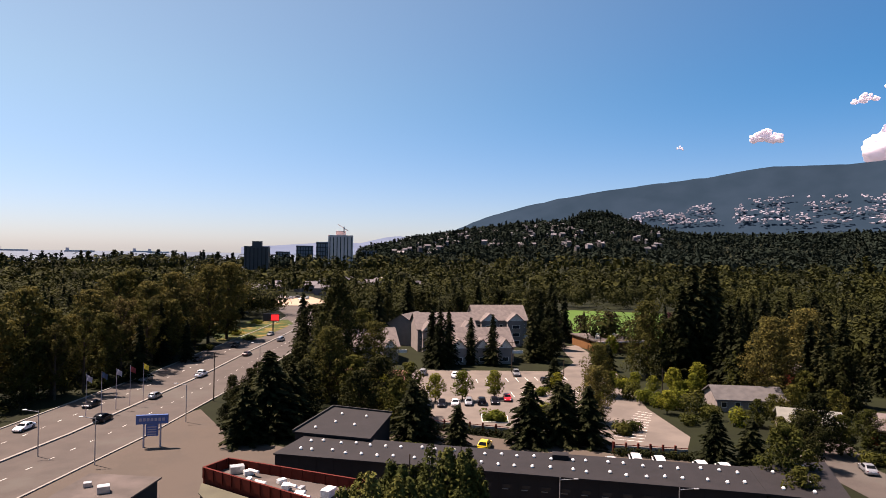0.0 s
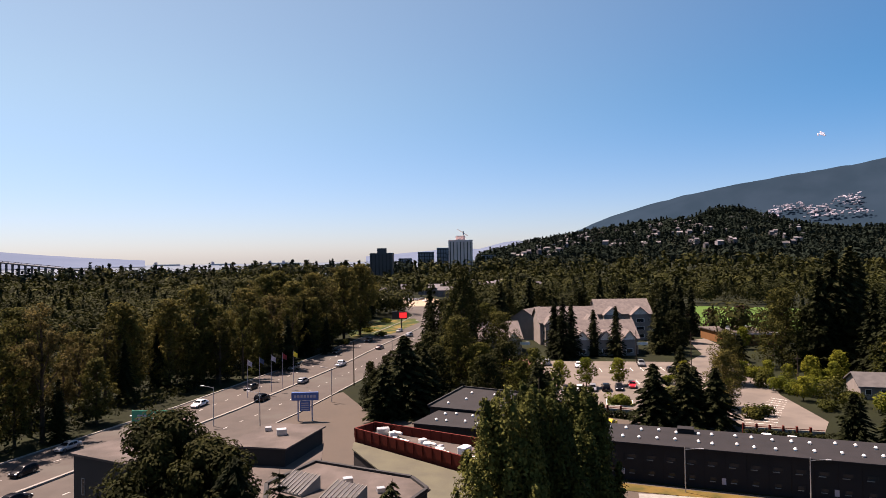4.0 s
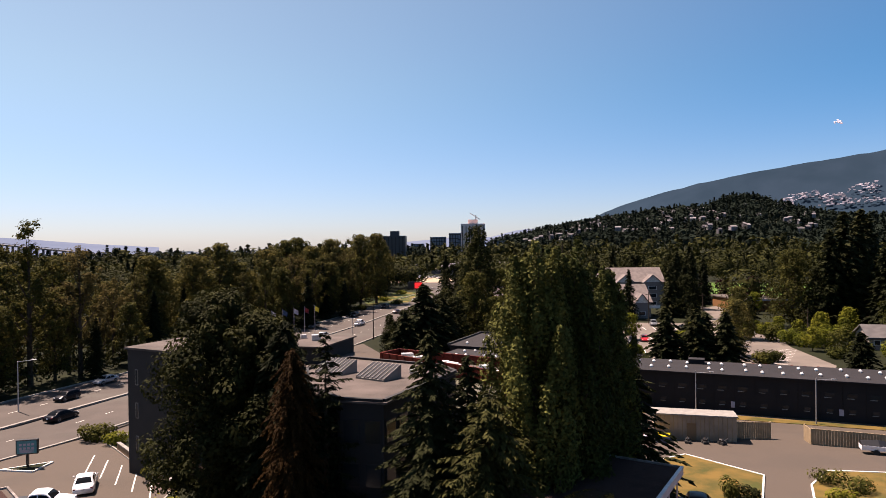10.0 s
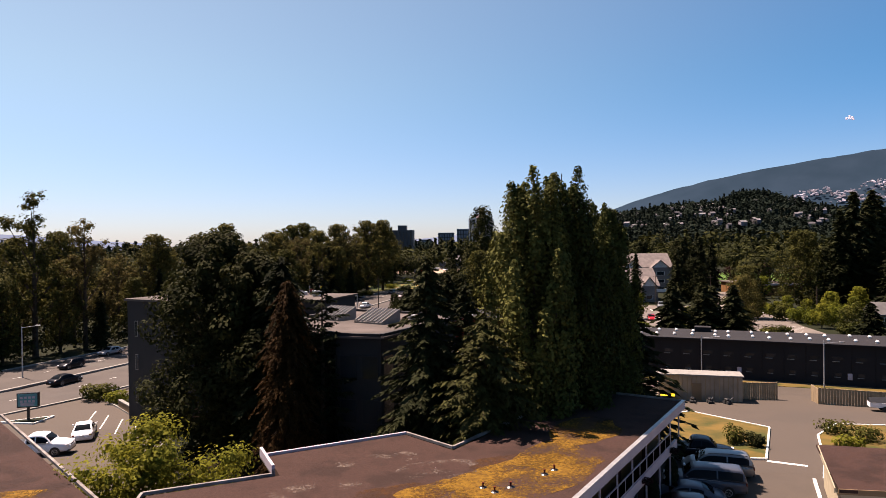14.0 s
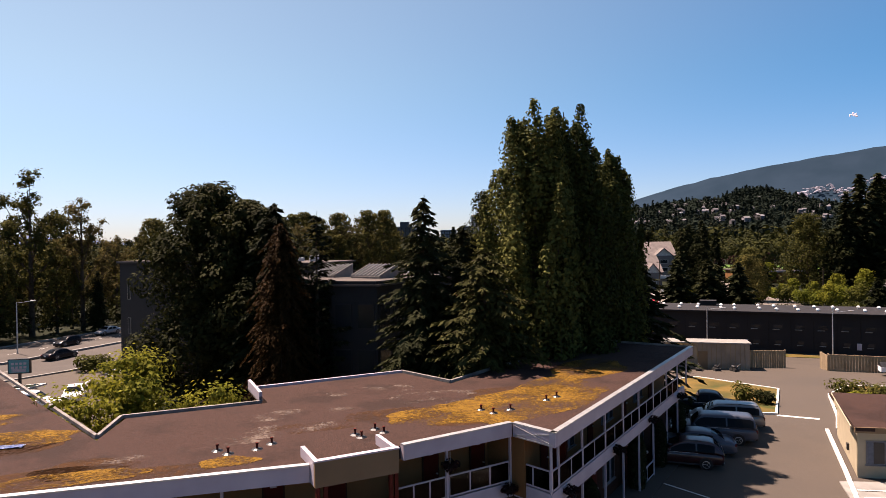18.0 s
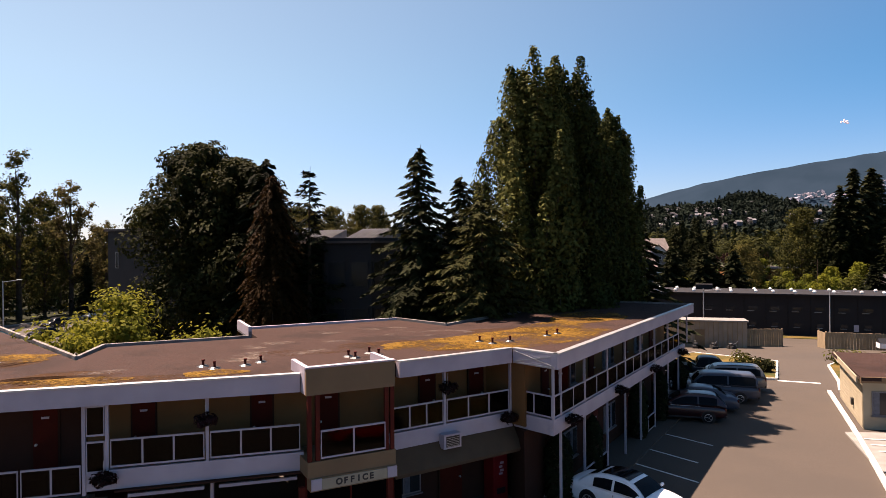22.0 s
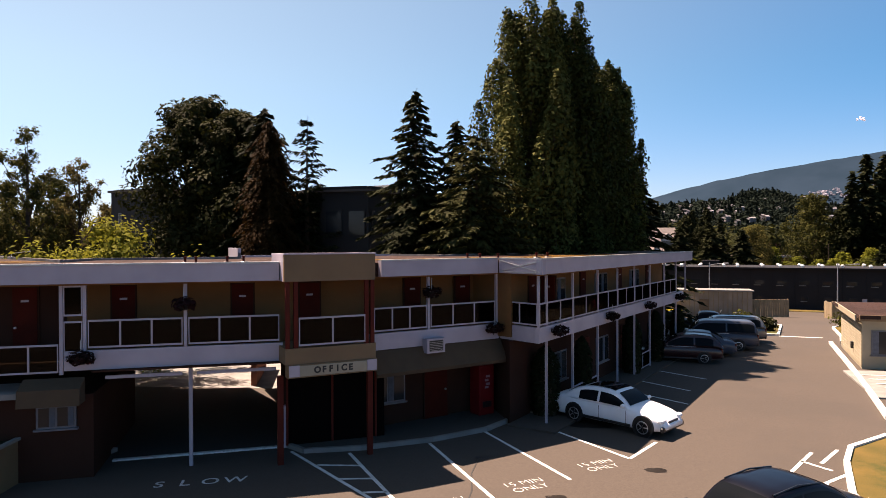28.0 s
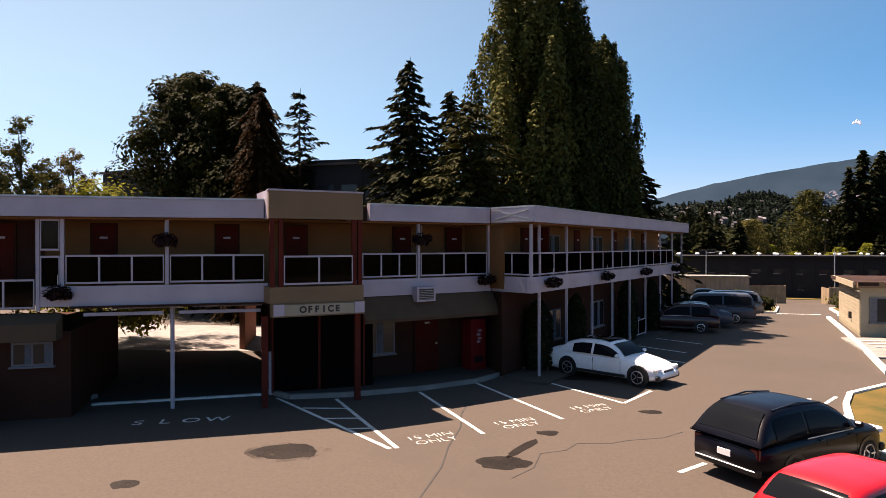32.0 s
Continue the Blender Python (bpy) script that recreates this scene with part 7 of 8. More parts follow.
# ---------- trees beside the motel ----------
def poplar(seed, h, w, leaf):
    """Upswept plumes of small leaves round a straight trunk, ending in a ragged crown of spires."""
    rng = np.random.default_rng(seed)
    bm = bmesh.new()
    rod((0, 0, -0.3), (0, 0, h * 0.5), 0.38, 0.2, 9, bm), rod((0, 0, h * 0.5), (0.1, 0, h * 0.93), 0.2, 0.03, 7, bm)
    V = []
    n = 92
    for k in range(n):
        u = (k + rng.random()) / n
        a = k * 2.39996 + rng.normal(0, 0.25)
        z0 = h * (0.04 + 0.69 * u)
        R = w / 2 * (0.62 + 0.38 * math.sin(math.pi * min(1.0, 0.18 + 0.6 * u))) * rng.uniform(0.6, 1.0) * (1 - max(0, u - 0.6) * 1.55)
        L = h * rng.uniform(0.19, 0.28) * (1.0 if u < 0.9 else 0.85)
        m = 600
        s = rng.random(m) ** 0.8
        out = R * np.minimum(1, (s * 1.9)) ** 0.7
        rad = (0.16 + 0.9 * np.sin(np.pi * np.clip(0.12 + 0.84 * s, 0, 1))) * w * 0.108
        d = rng.normal(0, 1, (m, 3))
        d /= np.linalg.norm(d, axis=1)[:, None]
        C = np.stack([out * math.cos(a), out * math.sin(a), z0 + L * s], 1)
        P = C + d * rad[:, None] * rng.uniform(0.55, 1.1, (m, 1))
        N = d * 0.8 + np.array((0.35 * math.cos(a), 0.35 * math.sin(a), 0.35))
        V.append(leaf_quads(rng, P, N, 0.125))
        if k % 2 == 0:
            e = Vector((R * math.cos(a), R * math.sin(a), z0 + L * 0.6))
            rod((0, 0, z0), e, 0.07, 0.03, 5, bm), rod(e, e + Vector((0, 0, L * 0.3)), 0.03, 0.01, 4, bm)
    return bm, quads("crown", np.concatenate(V), leaf)


def layered_fir(seed, h, w, leaf, boughs=170, droop=0.5, power=0.9, fine=0.3):
    """An open conifer: long boughs that dip and lift at the tip, with hanging branchlets and sky between the layers."""
    rng = np.random.default_rng(seed)
    bm = bmesh.new()
    rod((0, 0, -0.3), (0, 0, h * 0.8), 0.016 * h + 0.05, 0.05, 7, bm), rod((0, 0, h * 0.8), (0.08, 0.05, h * 0.99), 0.05, 0.012, 5, bm)
    P, D = [], []
    for i in range(boughs):
        u = 1 - (1 - (i + rng.random()) / boughs) ** 0.85
        z = h * (0.02 + 0.955 * u)
        L = (w / 2) * ((1 - u) ** power * 0.95 + 0.05) * (rng.uniform(0.55, 1.0) if rng.random() < 0.75 else rng.uniform(1.0, 1.25))
        a = i * 2.39996 + rng.uniform(-0.5, 0.5)
        ca, sa = math.cos(a), math.sin(a)
        dip = droop * rng.uniform(0.6, 1.3)
        line = [(L * s, z + L * (0.22 * s - dip * s ** 2 + 0.22 * dip * s ** 5)) for s in np.linspace(0, 1, 9)]
        if i % 2 == 0:
            for (x0, z0), (x1, z1) in zip(line[::4], line[4::4]):
                rod((x0 * ca, x0 * sa, z0), (x1 * ca, x1 * sa, z1), 0.0022 * h * (1.1 - x0 / (L + 0.01)) + 0.006, 0.008, 4, bm)
        k = max(5, int(L / 0.2))
        for s in np.linspace(0.1, 1.0, k):
            x = L * s
            zz = float(np.interp(x, [q[0] for q in line], [q[1] for q in line]))
            side = (0.3 * L * (1 - s) + 0.16) * rng.uniform(0.6, 1.2)
            for sg in (-1, 1):
                b = a + sg * rng.uniform(0.5, 1.1)
                m = max(2, int(side / 0.2))
                for q in range(m):
                    f = (q + 0.6) / m * side
                    P.append((x * ca + f * math.cos(b), x * sa + f * math.sin(b), zz - 0.5 * f * f / (side + 0.2) - abs(rng.normal(0, 0.05))))
                    D.append((math.cos(b), math.sin(b), -0.35 - 0.4 * q / m + rng.normal(0, 0.18)))
            P.append((x * ca, x * sa, zz)), D.append((ca, sa, -0.2 + rng.normal(0, 0.1)))
    V = sprays(rng, np.array(P), np.array(D), fine * 1.5, fine * 0.55)
    return bm, quads("crown", V, leaf)


PL = "tall dense Lombardy poplar rising behind the motel roof"
make_tree("poplar_tree", poplar(11, 22.4, 7.2, L_POPLAR), pose(2.8, 38.6, 0), PL, group="poplars behind the motel")
make_tree("poplar_tree", poplar(12, 22.6, 7.4, L_POPLAR), pose(4.8, 40.6, 0), PL, group="poplars behind the motel")
make_tree("poplar_tree", poplar(13, 21.2, 5.8, L_POPLAR), pose(8.6, 46.8, -0.3), PL, group="poplars behind the motel")
make_tree("poplar_tree", poplar(14, 19.0, 7.2, L_POPLAR), pose(6.9, 44.0, 0), PL, group="poplars behind the motel")
make_tree("fir_tree", layered_fir(21, 15.9, 11.5, L_FIR, 250, 0.55, 0.85, 0.33), pose(-4.0, 38.0, 0), "dark pointed fir with layered drooping boughs")
make_tree("fir_tree", layered_fir(22, 14.1, 7.0, L_FIR, 220, 0.4, 0.7, 0.33), pose(-1.6, 38.6, 0), "slimmer dark fir beside a poplar")
make_tree("cedar_tree", layered_fir(23, 12.6, 9.6, L_CEDARG, 230, 0.4, 0.55), pose(-0.3, 34.6, 0), "green cedar with drooping sunlit sprays")
make_tree("fir_tree", fir_tree(24, 12.4, 10.0, L_FIR, 30, 0.25, 18, 0.28, 0.02, 0.7), pose(11.2, 49.4, -0.3), "dark fir at the end of the motel wing")
make_tree("cedar_tree", fir_tree(25, 14.4, 5.2, L_CEDAR, 100, 0.8, 34, 0.085, 0.02, 0.36), pose(-13.4, 39.2, 0), "bronze-brown narrow cedar beside the office building")
make_tree("fir_tree", layered_fir(26, 15.2, 6.4, L_FIR, 120, 0.12, 0.6), pose(-11.8, 42.0, 0), "dark open narrow fir beside the office building")
make_tree("cedar_tree", fir_tree(27, 15.9, 7.5, L_FIR, 40, 0.45, 22, 0.2, 0.02, 0.5), pose(-14.9, 42.6, 0), "dark cedar among larger trees")
make_tree("maple_tree", broad_tree(31, 17.9, 10.6, L_DARK, 190, 210, 0.17, 0.04, lobe=0.6, reach=(0.5, 0.45)), pose(-21.6, 46.9, 0), "broad dark-leaved maple before the office building", group="dark maples")
make_tree("maple_tree", broad_tree(32, 16.8, 9.2, L_DARK, 170, 210, 0.17, 0.04, lobe=0.62, reach=(0.5, 0.42)), pose(-17.6, 45.2, -0.2), "dense dark-leaved maple beside the car park", group="dark maples")
make_tree("ornamental_tree", airy_tree(33, 7.6, 9.4, L_LIGHT, 150, 120, 0.12, 0.1), pose(-17.6, 29.4, 0), "light yellow-green open-crowned tree beside the motel roof")


def place(proto, items):
    """Copies of built trees, each with its own size and turn."""
    for i, (x, y, s) in enumerate(items):
        copy_thing(proto, pose(x, y, land(x, y), 0, 0, (i * 137) % 360) @ Matrix.Diagonal((s, s, s, 1)))


# ---------- prototypes for the woods ----------
def proto(name, built, x, y, label, group):
    return make_tree(name, built, pose(x, y, land(x, y)), label, group=group)


rng = np.random.default_rng(77)
B_A = proto("roadside_tree", airy_tree(41, 28, 11, L_OLIVE, 110, 60, 0.26, 0.2), -76.3, 100.7, "tall leafy roadside tree with an open crown", "roadside trees")
B_B = proto("roadside_tree", airy_tree(42, 24, 10, L_MID2, 90, 60, 0.24, 0.25), -72.0, 107.7, "tall thin-crowned cottonwood in the roadside row", "roadside trees")
B_R = proto("roadside_tree", broad_tree(48, 20, 10.5, L_OLIVE, 84, 80, 0.28, 0.1, shape="round", lobe=0.62, reach=(0.45, 0.5)), -84, 96, "leafy grey-green tree in the roadside row", "roadside trees")
B_C = proto("woodland_tree", broad_tree(43, 15, 10, L_DARK, 70, 66, 0.3, 0.08, lobe=0.65, reach=(0.45, 0.5)), 104, 128, "dark leafy tree in the woods", "woodland trees")
B_D = proto("woodland_tree", broad_tree(44, 14, 10, L_MID, 70, 66, 0.3, 0.08, lobe=0.65, reach=(0.45, 0.5)), 96, 100, "green leafy tree in the woods", "woodland trees")
B_L = proto("light_tree", broad_tree(45, 6.5, 5.5, L_LIGHT, 40, 50, 0.2, 0.2, lobe=0.75), 21, 148, "small light green tree in the car park", "light green trees")
B_P = proto("purple_tree", broad_tree(46, 8, 8, L_PURPLE, 26, 40, 0.36, 0.12), 97, 262, "dark purple-leaved round tree", "purple trees")
B_T = proto("cottonwood_tree", broad_tree(49, 28, 10.5, L_WOODS, 96, 90, 0.3, 0.12, shape="column", lobe=0.62, reach=(0.4, 0.5)), -1.3, 164, "very tall dark cottonwood beside the road", "tall cottonwoods")
F_A = proto("tall_fir", fir_tree(51, 20, 9.5, L_FIR, 34, 0.3, 11, 0.42, 0.04, 0.75), 100, 150, "tall dark fir in the woods", "tall firs")
F_B = proto("tall_fir", fir_tree(52, 20, 8, L_FIR, 34, 0.3, 11, 0.4, 0.06, 0.75), 112, 138, "tall narrow dark fir in the woods", "tall firs")
B_O = proto("olive_tree", broad_tree(47, 21, 14, L_OLIVE, 90, 90, 0.3, 0.06, lobe=0.65, reach=(0.45, 0.5)), 82, 172, "big olive-green leafy tree behind the dark row building", "olive trees")
F_C = proto("dense_conifer", fir_tree(53, 11, 8.2, L_FIR, 28, 0.2, 12, 0.42, 0.01, 0.6), 33, 116, "dense dark conifer beside the car park", "dense conifers")

row_a, row_b, row_c, row_f = [], [], [], []
for i in range(33):
    y = 52 + i * 8.6
    x = lerp(y, [(q[1], q[0]) for q in ROAD[:12]])
    sc = lerp(y, [(90, 0.8), (160, 0.9), (220, 1.25), (330, 1.3)])
    for off in (-19, -26, -35):
        yy, xx = y + rng.uniform(-2, 2), x + off + rng.uniform(-2.5, 2.5)
        if y > 235 and off > -30:
            continue
        if 128 < y < 150 and off > -30:
            continue
        (row_a, row_b, row_c, row_c)[int(rng.integers(0, 4))].append((xx, yy, sc * rng.uniform(0.75, 1.1)))
        if rng.random() < 0.22:
            row_f.append((xx + rng.uniform(-3, 6), yy + rng.uniform(-4, 4), sc * rng.uniform(0.5, 0.85)))
place(B_A, [(x, y, k * 0.72) for x, y, k in row_a]), place(B_B, [(x, y, k * 0.84) for x, y, k in row_b]), place(B_R, row_c), place(F_B, row_f)
place(B_R, [(-68, 160, 1.25), (-71, 152, 1.1), (-52, 218, 1.32), (-56, 206, 1.2), (-46, 240, 1.42), (-42, 252, 1.45), (-63, 182, 1.15), (-88, 124, 1.12), (-92, 116, 1.05), (-77, 142, 1.1)])
place(F_C, [(38.6, 116.5, 1.0), (43.2, 114.5, 0.95), (41, 119, 0.9), (-12.0, 126, 1.38), (-15.5, 121, 0.95), (13, 119, 1.0), (15, 121.5, 0.8), (20.5, 116, 0.65), (60, 103, 0.75), (65, 101, 0.7), (52, 160, 0.7), (70, 176, 0.8), (75, 182, 0.7)])
place(B_L, [(27.3, 149.5, 1.05), (35, 151, 1.0), (52, 158, 0.7), (62, 150, 0.6), (56, 141, 0.55), (9, 141, 1.2), (86, 205, 1.1), (68, 134, 0.8), (-30, 68, 0.45), (-38, 66, 0.4)])
place(B_P, [(112, 268, 1.1), (124, 262, 1.1), (136, 262, 1.15), (148, 270, 1.1), (84, 245, 1.0), (100, 104, 0.8), (-12, 136, 0.5)])
place(B_C, [(4, 128, 0.75), (8, 136, 0.85), (-6, 136, 0.8), (-10, 142, 0.8), (-4, 155, 0.9), (80, 106, 0.7), (74, 100, 0.62), (88, 168, 1.15), (94, 172, 1.2), (97, 168, 1.1), (62, 196, 0.9), (-3, 178, 1.0), (2, 190, 1.1), (-8, 205, 1.15), (-4, 222, 1.2), (30, 262, 1.2), (45, 262, 1.15), (62, 262, 1.25), (78, 262, 1.3), (15, 250, 1.2), (0, 240, 1.3), (112, 118, 1.0)])
place(B_D, [(14, 136, 0.8), (11, 128, 0.7), (3, 146, 0.8), (92, 95, 0.55), (93, 129, 0.5), (81, 111, 0.45), (96, 121, 0.55), (84, 105, 0.5), (99, 133, 0.65), (81, 123, 0.4), (92, 108, 0.5), (88, 128, 0.38), (78, 112, 0.36), (96, 104, 0.5), (98, 92, 0.7), (104, 98, 0.9), (110, 92, 0.8), (118, 100, 1.1), (126, 106, 1.2), (116, 84, 0.9), (102, 82, 0.7), (108, 76, 0.8), (120, 90, 1.0), (130, 92, 1.2), (-7, 168, 0.7), (-5, 178, 0.8), (-4, 190, 0.9), (94, 148, 0.8), (140, 110, 1.2), (60, 86, 0.8), (57, 79.5, 0.55), (122, 112, 1.2), (134, 126, 1.2), (6, 210, 1.1)])
fa, fb = [], []
for i in range(88):
    x, y = rng.uniform(80, 210), rng.uniform(118, 250)
    if x < 88 + (y - 118) * 0.06 and y > 175 or (112 < x < 124 and 154 < y < 166) or (x < 96 and y < 145):
        continue
    if 88 < x < 155 and 236 < y or x < 0.54 * y + 4:
        continue
    (fa if i % 2 else fb).append((x, y, rng.uniform(0.75, 1.15)))
fa += [(94, 170, 1.55), (99, 173, 1.45), (103, 178, 1.6), (28, 190, 0.85), (31, 194, 0.8), (58, 199, 0.85), (38, 196, 0.7), (-6, 190, 0.9), (12, 228, 1.05), (24, 250, 1.1), (72, 222, 1.0), (66, 210, 0.8), (80, 250, 1.1)]
fb += [(89, 167, 1.3), (106, 180, 1.5), (26, 193, 0.9), (44, 193, 0.75), (61, 204, 0.9), (70, 232, 1.0), (82, 240, 0.9), (52, 255, 1.1), (-12, 212, 1.0), (100, 240, 0.5), (118, 243, 0.45), (92, 246, 0.55)]
place(F_A, fa), place(F_B, fb)

place(F_C, [(-8.5, 131, 1.1)])
place(B_C, [(-13, 142, 0.55), (-20, 129, 0.35), (-9, 160, 0.8)])
place(B_C, [(-18, 134, 0.42), (-20, 141, 0.4), (-22, 148, 0.45), (-19, 152, 0.5), (-16, 138, 0.5), (-18, 160, 0.5)])
place(B_P, [(-17, 127, 0.5)])
place(B_O, [(60, 152, 0.6), (96, 140, 0.95), (50, 128, 0.55), (-2, 150, 0.8), (8, 160, 0.8), (112, 150, 1.0)])
place(B_L, [(62.5, 152, 0.75), (66, 150, 0.65), (70, 154, 0.8), (74, 152, 0.7), (80, 154, 0.95), (83.5, 151, 0.8), (87, 155, 1.1), (78, 149, 0.6), (38, 122, 0.9), (46, 121, 0.8)])
# hedges and low shrubs
LOT_BUSHES = ((65.7, 147.8, 5.0, 4.4), (67.4, 143.5, 4.6, 3.4), (69.5, 140.0, 5.0, 3.2), (72.5, 138.0, 5.4, 5.0), (73.5, 133.4, 5.0, 5.6), (69.4, 160.0, 4.0, 2.6), (83.0, 154.0, 4.6, 3.0), (87.0, 154.0, 4.4, 3.0),
              (74.5, 128.0, 4.6, 3.4), (77.0, 124.0, 5.0, 3.8), (47.0, 153.0, 3.6, 2.2), (31.5, 131.5, 3.6, 2.2), (51.9, 120.3, 3.4, 2.2))


def shrub(x, y, w, d, h, leaf, label, seed, z=None, name="shrub", size=0.14, n=260):
    r = np.random.default_rng(seed)
    s = thing(name, label, "shrub", pose(x, y, (ground_z(y) if z is None else z) + 0.05))
    lobes = [((r.uniform(-0.32, 0.32) * w, r.uniform(-0.32, 0.32) * d, h * r.uniform(0.35, 0.6)), (w * 0.32, d * 0.32, h * 0.45)) for _ in range(7)]
    part("foliage", quads("foliage", crown_blobs(r, lobes, n // 4, size), leaf), None, s)
    bm = bmesh.new()
    for c, _ in lobes[:4]:
        rod((c[0] * 0.3, c[1] * 0.3, -0.1), c, 0.04, 0.02, 5, bm)
    part("stem", bm, M_BARK, s)


shrub(30.2, 55.6, 3.0, 2.2, 1.5, L_MID, "rounded green shrub on the dry lawn", 1)
shrub(31.6, 53.2, 3.2, 2.2, 1.3, L_MID, "low spreading green shrub on the lawn", 2)
shrub(28.6, 51.0, 2.4, 2.0, 1.1, L_LIGHT, "yellow-green shrub beside the kerb", 3)
shrub(34.0, 49.8, 4.0, 2.4, 1.5, L_FLOWER, "red flowering shrub behind the cabin", 4)
shrub(20.0, 52.0, 1.8, 1.6, 1.6, L_MID, "round green shrub on the corner lawn", 5)
shrub(21.4, 51.0, 1.5, 1.4, 1.2, L_DARK, "small dark shrub on the corner lawn", 6)
shrub(-45.6, 69.6, 4.6, 3.0, 2.0, L_MID, "clipped hedge at the car park entrance", 7, size=0.2, n=500)
shrub(-42.5, 68.2, 3.2, 2.4, 1.5, L_LIGHT, "yellow-green shrub beside the low wall", 8, size=0.18)
shrub(-38.5, 67.5, 4.0, 3.0, 2.4, L_LIGHT, "yellow flowering shrub by the office wall", 9, size=0.18)
shrub(-33, 60, 4.0, 3.0, 1.6, L_MID, "green shrub on the planted bank", 10, size=0.18)
shrub(-29.5, 55.5, 5.0, 3.0, 1.6, L_MID, "clipped green hedge beside the stalls", 11, size=0.18, n=400)
for i, (x, y) in enumerate(((30.8, 133), (54, 122.5), (71, 165), (72, 172), (76, 133), (69, 126), (8, 114), (12, 112), (88, 92), (92, 88), (97, 84), (86, 100), (-40, 262), (-33, 248), (-44, 225), (-38, 300), (-55, 168), (-52, 180))):
    shrub(x, y, 5.0, 3.4, 2.2, L_LIGHT if i % 3 == 0 else L_MID, "low green shrub beside the paving", 20 + i, size=0.3)
for i, (x, y, w, h) in enumerate(LOT_BUSHES):
    shrub(x, y, w, w * 0.8, h, L_LIGHT if i % 4 else L_MID, "bright green rounded bush beside the pale car park", 60 + i, size=0.26, n=420)
hedge = thing("hedge", "long clipped dark hedge along the lot fence", "hedge")
for a, b, k in (((18, 126.4), (30, 120.6), 31), ((46, 108.8), (57, 105.2), 32)):
    r = np.random.default_rng(k)
    lobes = [((a[0] + (b[0] - a[0]) * u, a[1] + (b[1] - a[1]) * u, -1.1), (0.9, 0.9, 0.75)) for u in np.linspace(0, 1, 14)]
    part("foliage", quads("foliage", crown_blobs(r, lobes, 60, 0.25), L_DARK), None, hedge)

# low brick planter wall by the roadside car park
pw = thing("planter_wall", "low tan block wall along the planted bank", "wall")
part("wall_run", beam((-40.8, 65.6, -1.5), (-28, 51.9, -0.6), 0.3, 1.1), M_TAN, pw)
part("coping", beam((-40.8, 65.6, -0.4), (-28, 51.9, 0.5), 0.4, 0.1), M_CONC, pw)

# ---------- far woods: uncountable, joined ----------
def woods(name, spots, leaf, fir_share, label, n=34, seed=5):
    r = np.random.default_rng(seed)
    out = []
    n0 = n
    for x, y, h in spots:
        z = land(x, y)
        near = x * x + y * y < 440 ** 2 and h > 6
        n, q = (270, 0.42) if near else (n0, 1.0 if n0 != 34 else 1.25)
        if r.random() < fir_share:
            P, N = lowpoly_fir(r, n, 1)
            P = P * np.array((h * 0.24, h * 0.24, h))
            q = leaf_quads(r, P * np.array((1.25, 1.25, 1)), N, h * 0.1 * q, 0.25, 0.14)
        else:
            d = r.normal(0, 1, (n, 3))
            d /= np.linalg.norm(d, axis=1)[:, None]
            w = h * r.uniform(0.36, 0.55)
            q = leaf_quads(r, d * np.array((w, w, h * 0.42)) * r.uniform(0.6, 1.05, (n, 1)) + np.array((0, 0, h * 0.5)), d, h * 0.11 * q, 0.35, 0.14)
        out.append(q + np.array((x, y, z)))
    ob = part(name, quads(name, np.concatenate(out), leaf), None)
    return tagged(ob, label, "woods", kind="stuff")


def clear_of(x, y):
    """True where the woods may stand."""
    if y < 520 and abs(x - lerp(y, [(q[1], q[0]) for q in ROAD])) < (30 if y < 330 else 16):
        return False
    if -80 < x < -8 and 385 < y < 480:
        return False
    if y < 258 and 0 < x < 84:
        return False
    if 84 < x < 190 and 232 < y < 375 and x < 150 + (y - 240) * 0.35:
        return False
    if -62 < x < -22 and 240 < y < 320:
        return False
    return True


groups = {0: [], 1: [], 2: [], 3: [], 4: []}
r = np.random.default_rng(2024)
tries = 0
for ring0, ring1, count, h0, h1 in ((95, 260, 520, 12, 19), (230, 420, 1500, 11, 18), (420, 800, 2600, 10, 17), (800, 1500, 2700, 17, 27), (1500, 2500, 2900, 20, 36)):
    for _ in range(count):
        az = radians(r.uniform(-52, 66) if ring0 < 700 else (r.uniform(-40, 58) if ring0 < 1200 else r.uniform(0, 58)))
        d = math.sqrt(r.uniform(ring0 ** 2, ring1 ** 2))
        x, y = d * math.sin(az), d * math.cos(az)
        if ring0 < 200 and not (x < lerp(y, [(q[1], q[0]) for q in ROAD]) - 44 or x > 140):
            continue
        if not clear_of(x, y):
            continue
        if d > 1150 and math.degrees(az) < 1:
            continue
        groups[4 if d > 900 else int(r.integers(0, 4))].append((x, y, r.uniform(h0, h1)))
for _ in range(330):
    a, k = r.uniform(0, 6.28), 105 * math.sqrt(r.random())
    groups[4].append((884 + k * math.cos(a), 2215 + k * math.sin(a), r.uniform(16, 24)))
woods("far_woods", groups[0], L_WOODS, 0.05, "distant mixed green woods", seed=1, n=38)
woods("far_woods", groups[1], L_DARK, 0.15, "distant dark green woods", seed=2)
woods("far_woods", groups[2], L_WOODS, 0.1, "distant olive green woods", seed=3)
crest = []
for k in range(150):
    az, d = radians(r.uniform(4, 27)), r.uniform(1250, 2150)
    crest.append((d * math.sin(az), d * math.cos(az), r.uniform(24, 40)))
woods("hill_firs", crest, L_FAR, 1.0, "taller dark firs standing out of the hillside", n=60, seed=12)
woods("far_woods", groups[4], L_FAR, 0.4, "wooded hillside, coloured blue-green for distance haze", n=34, seed=9)
woods("far_woods", groups[3], L_FIR, 0.7, "distant dark conifer woods", seed=4)
bm_v = []
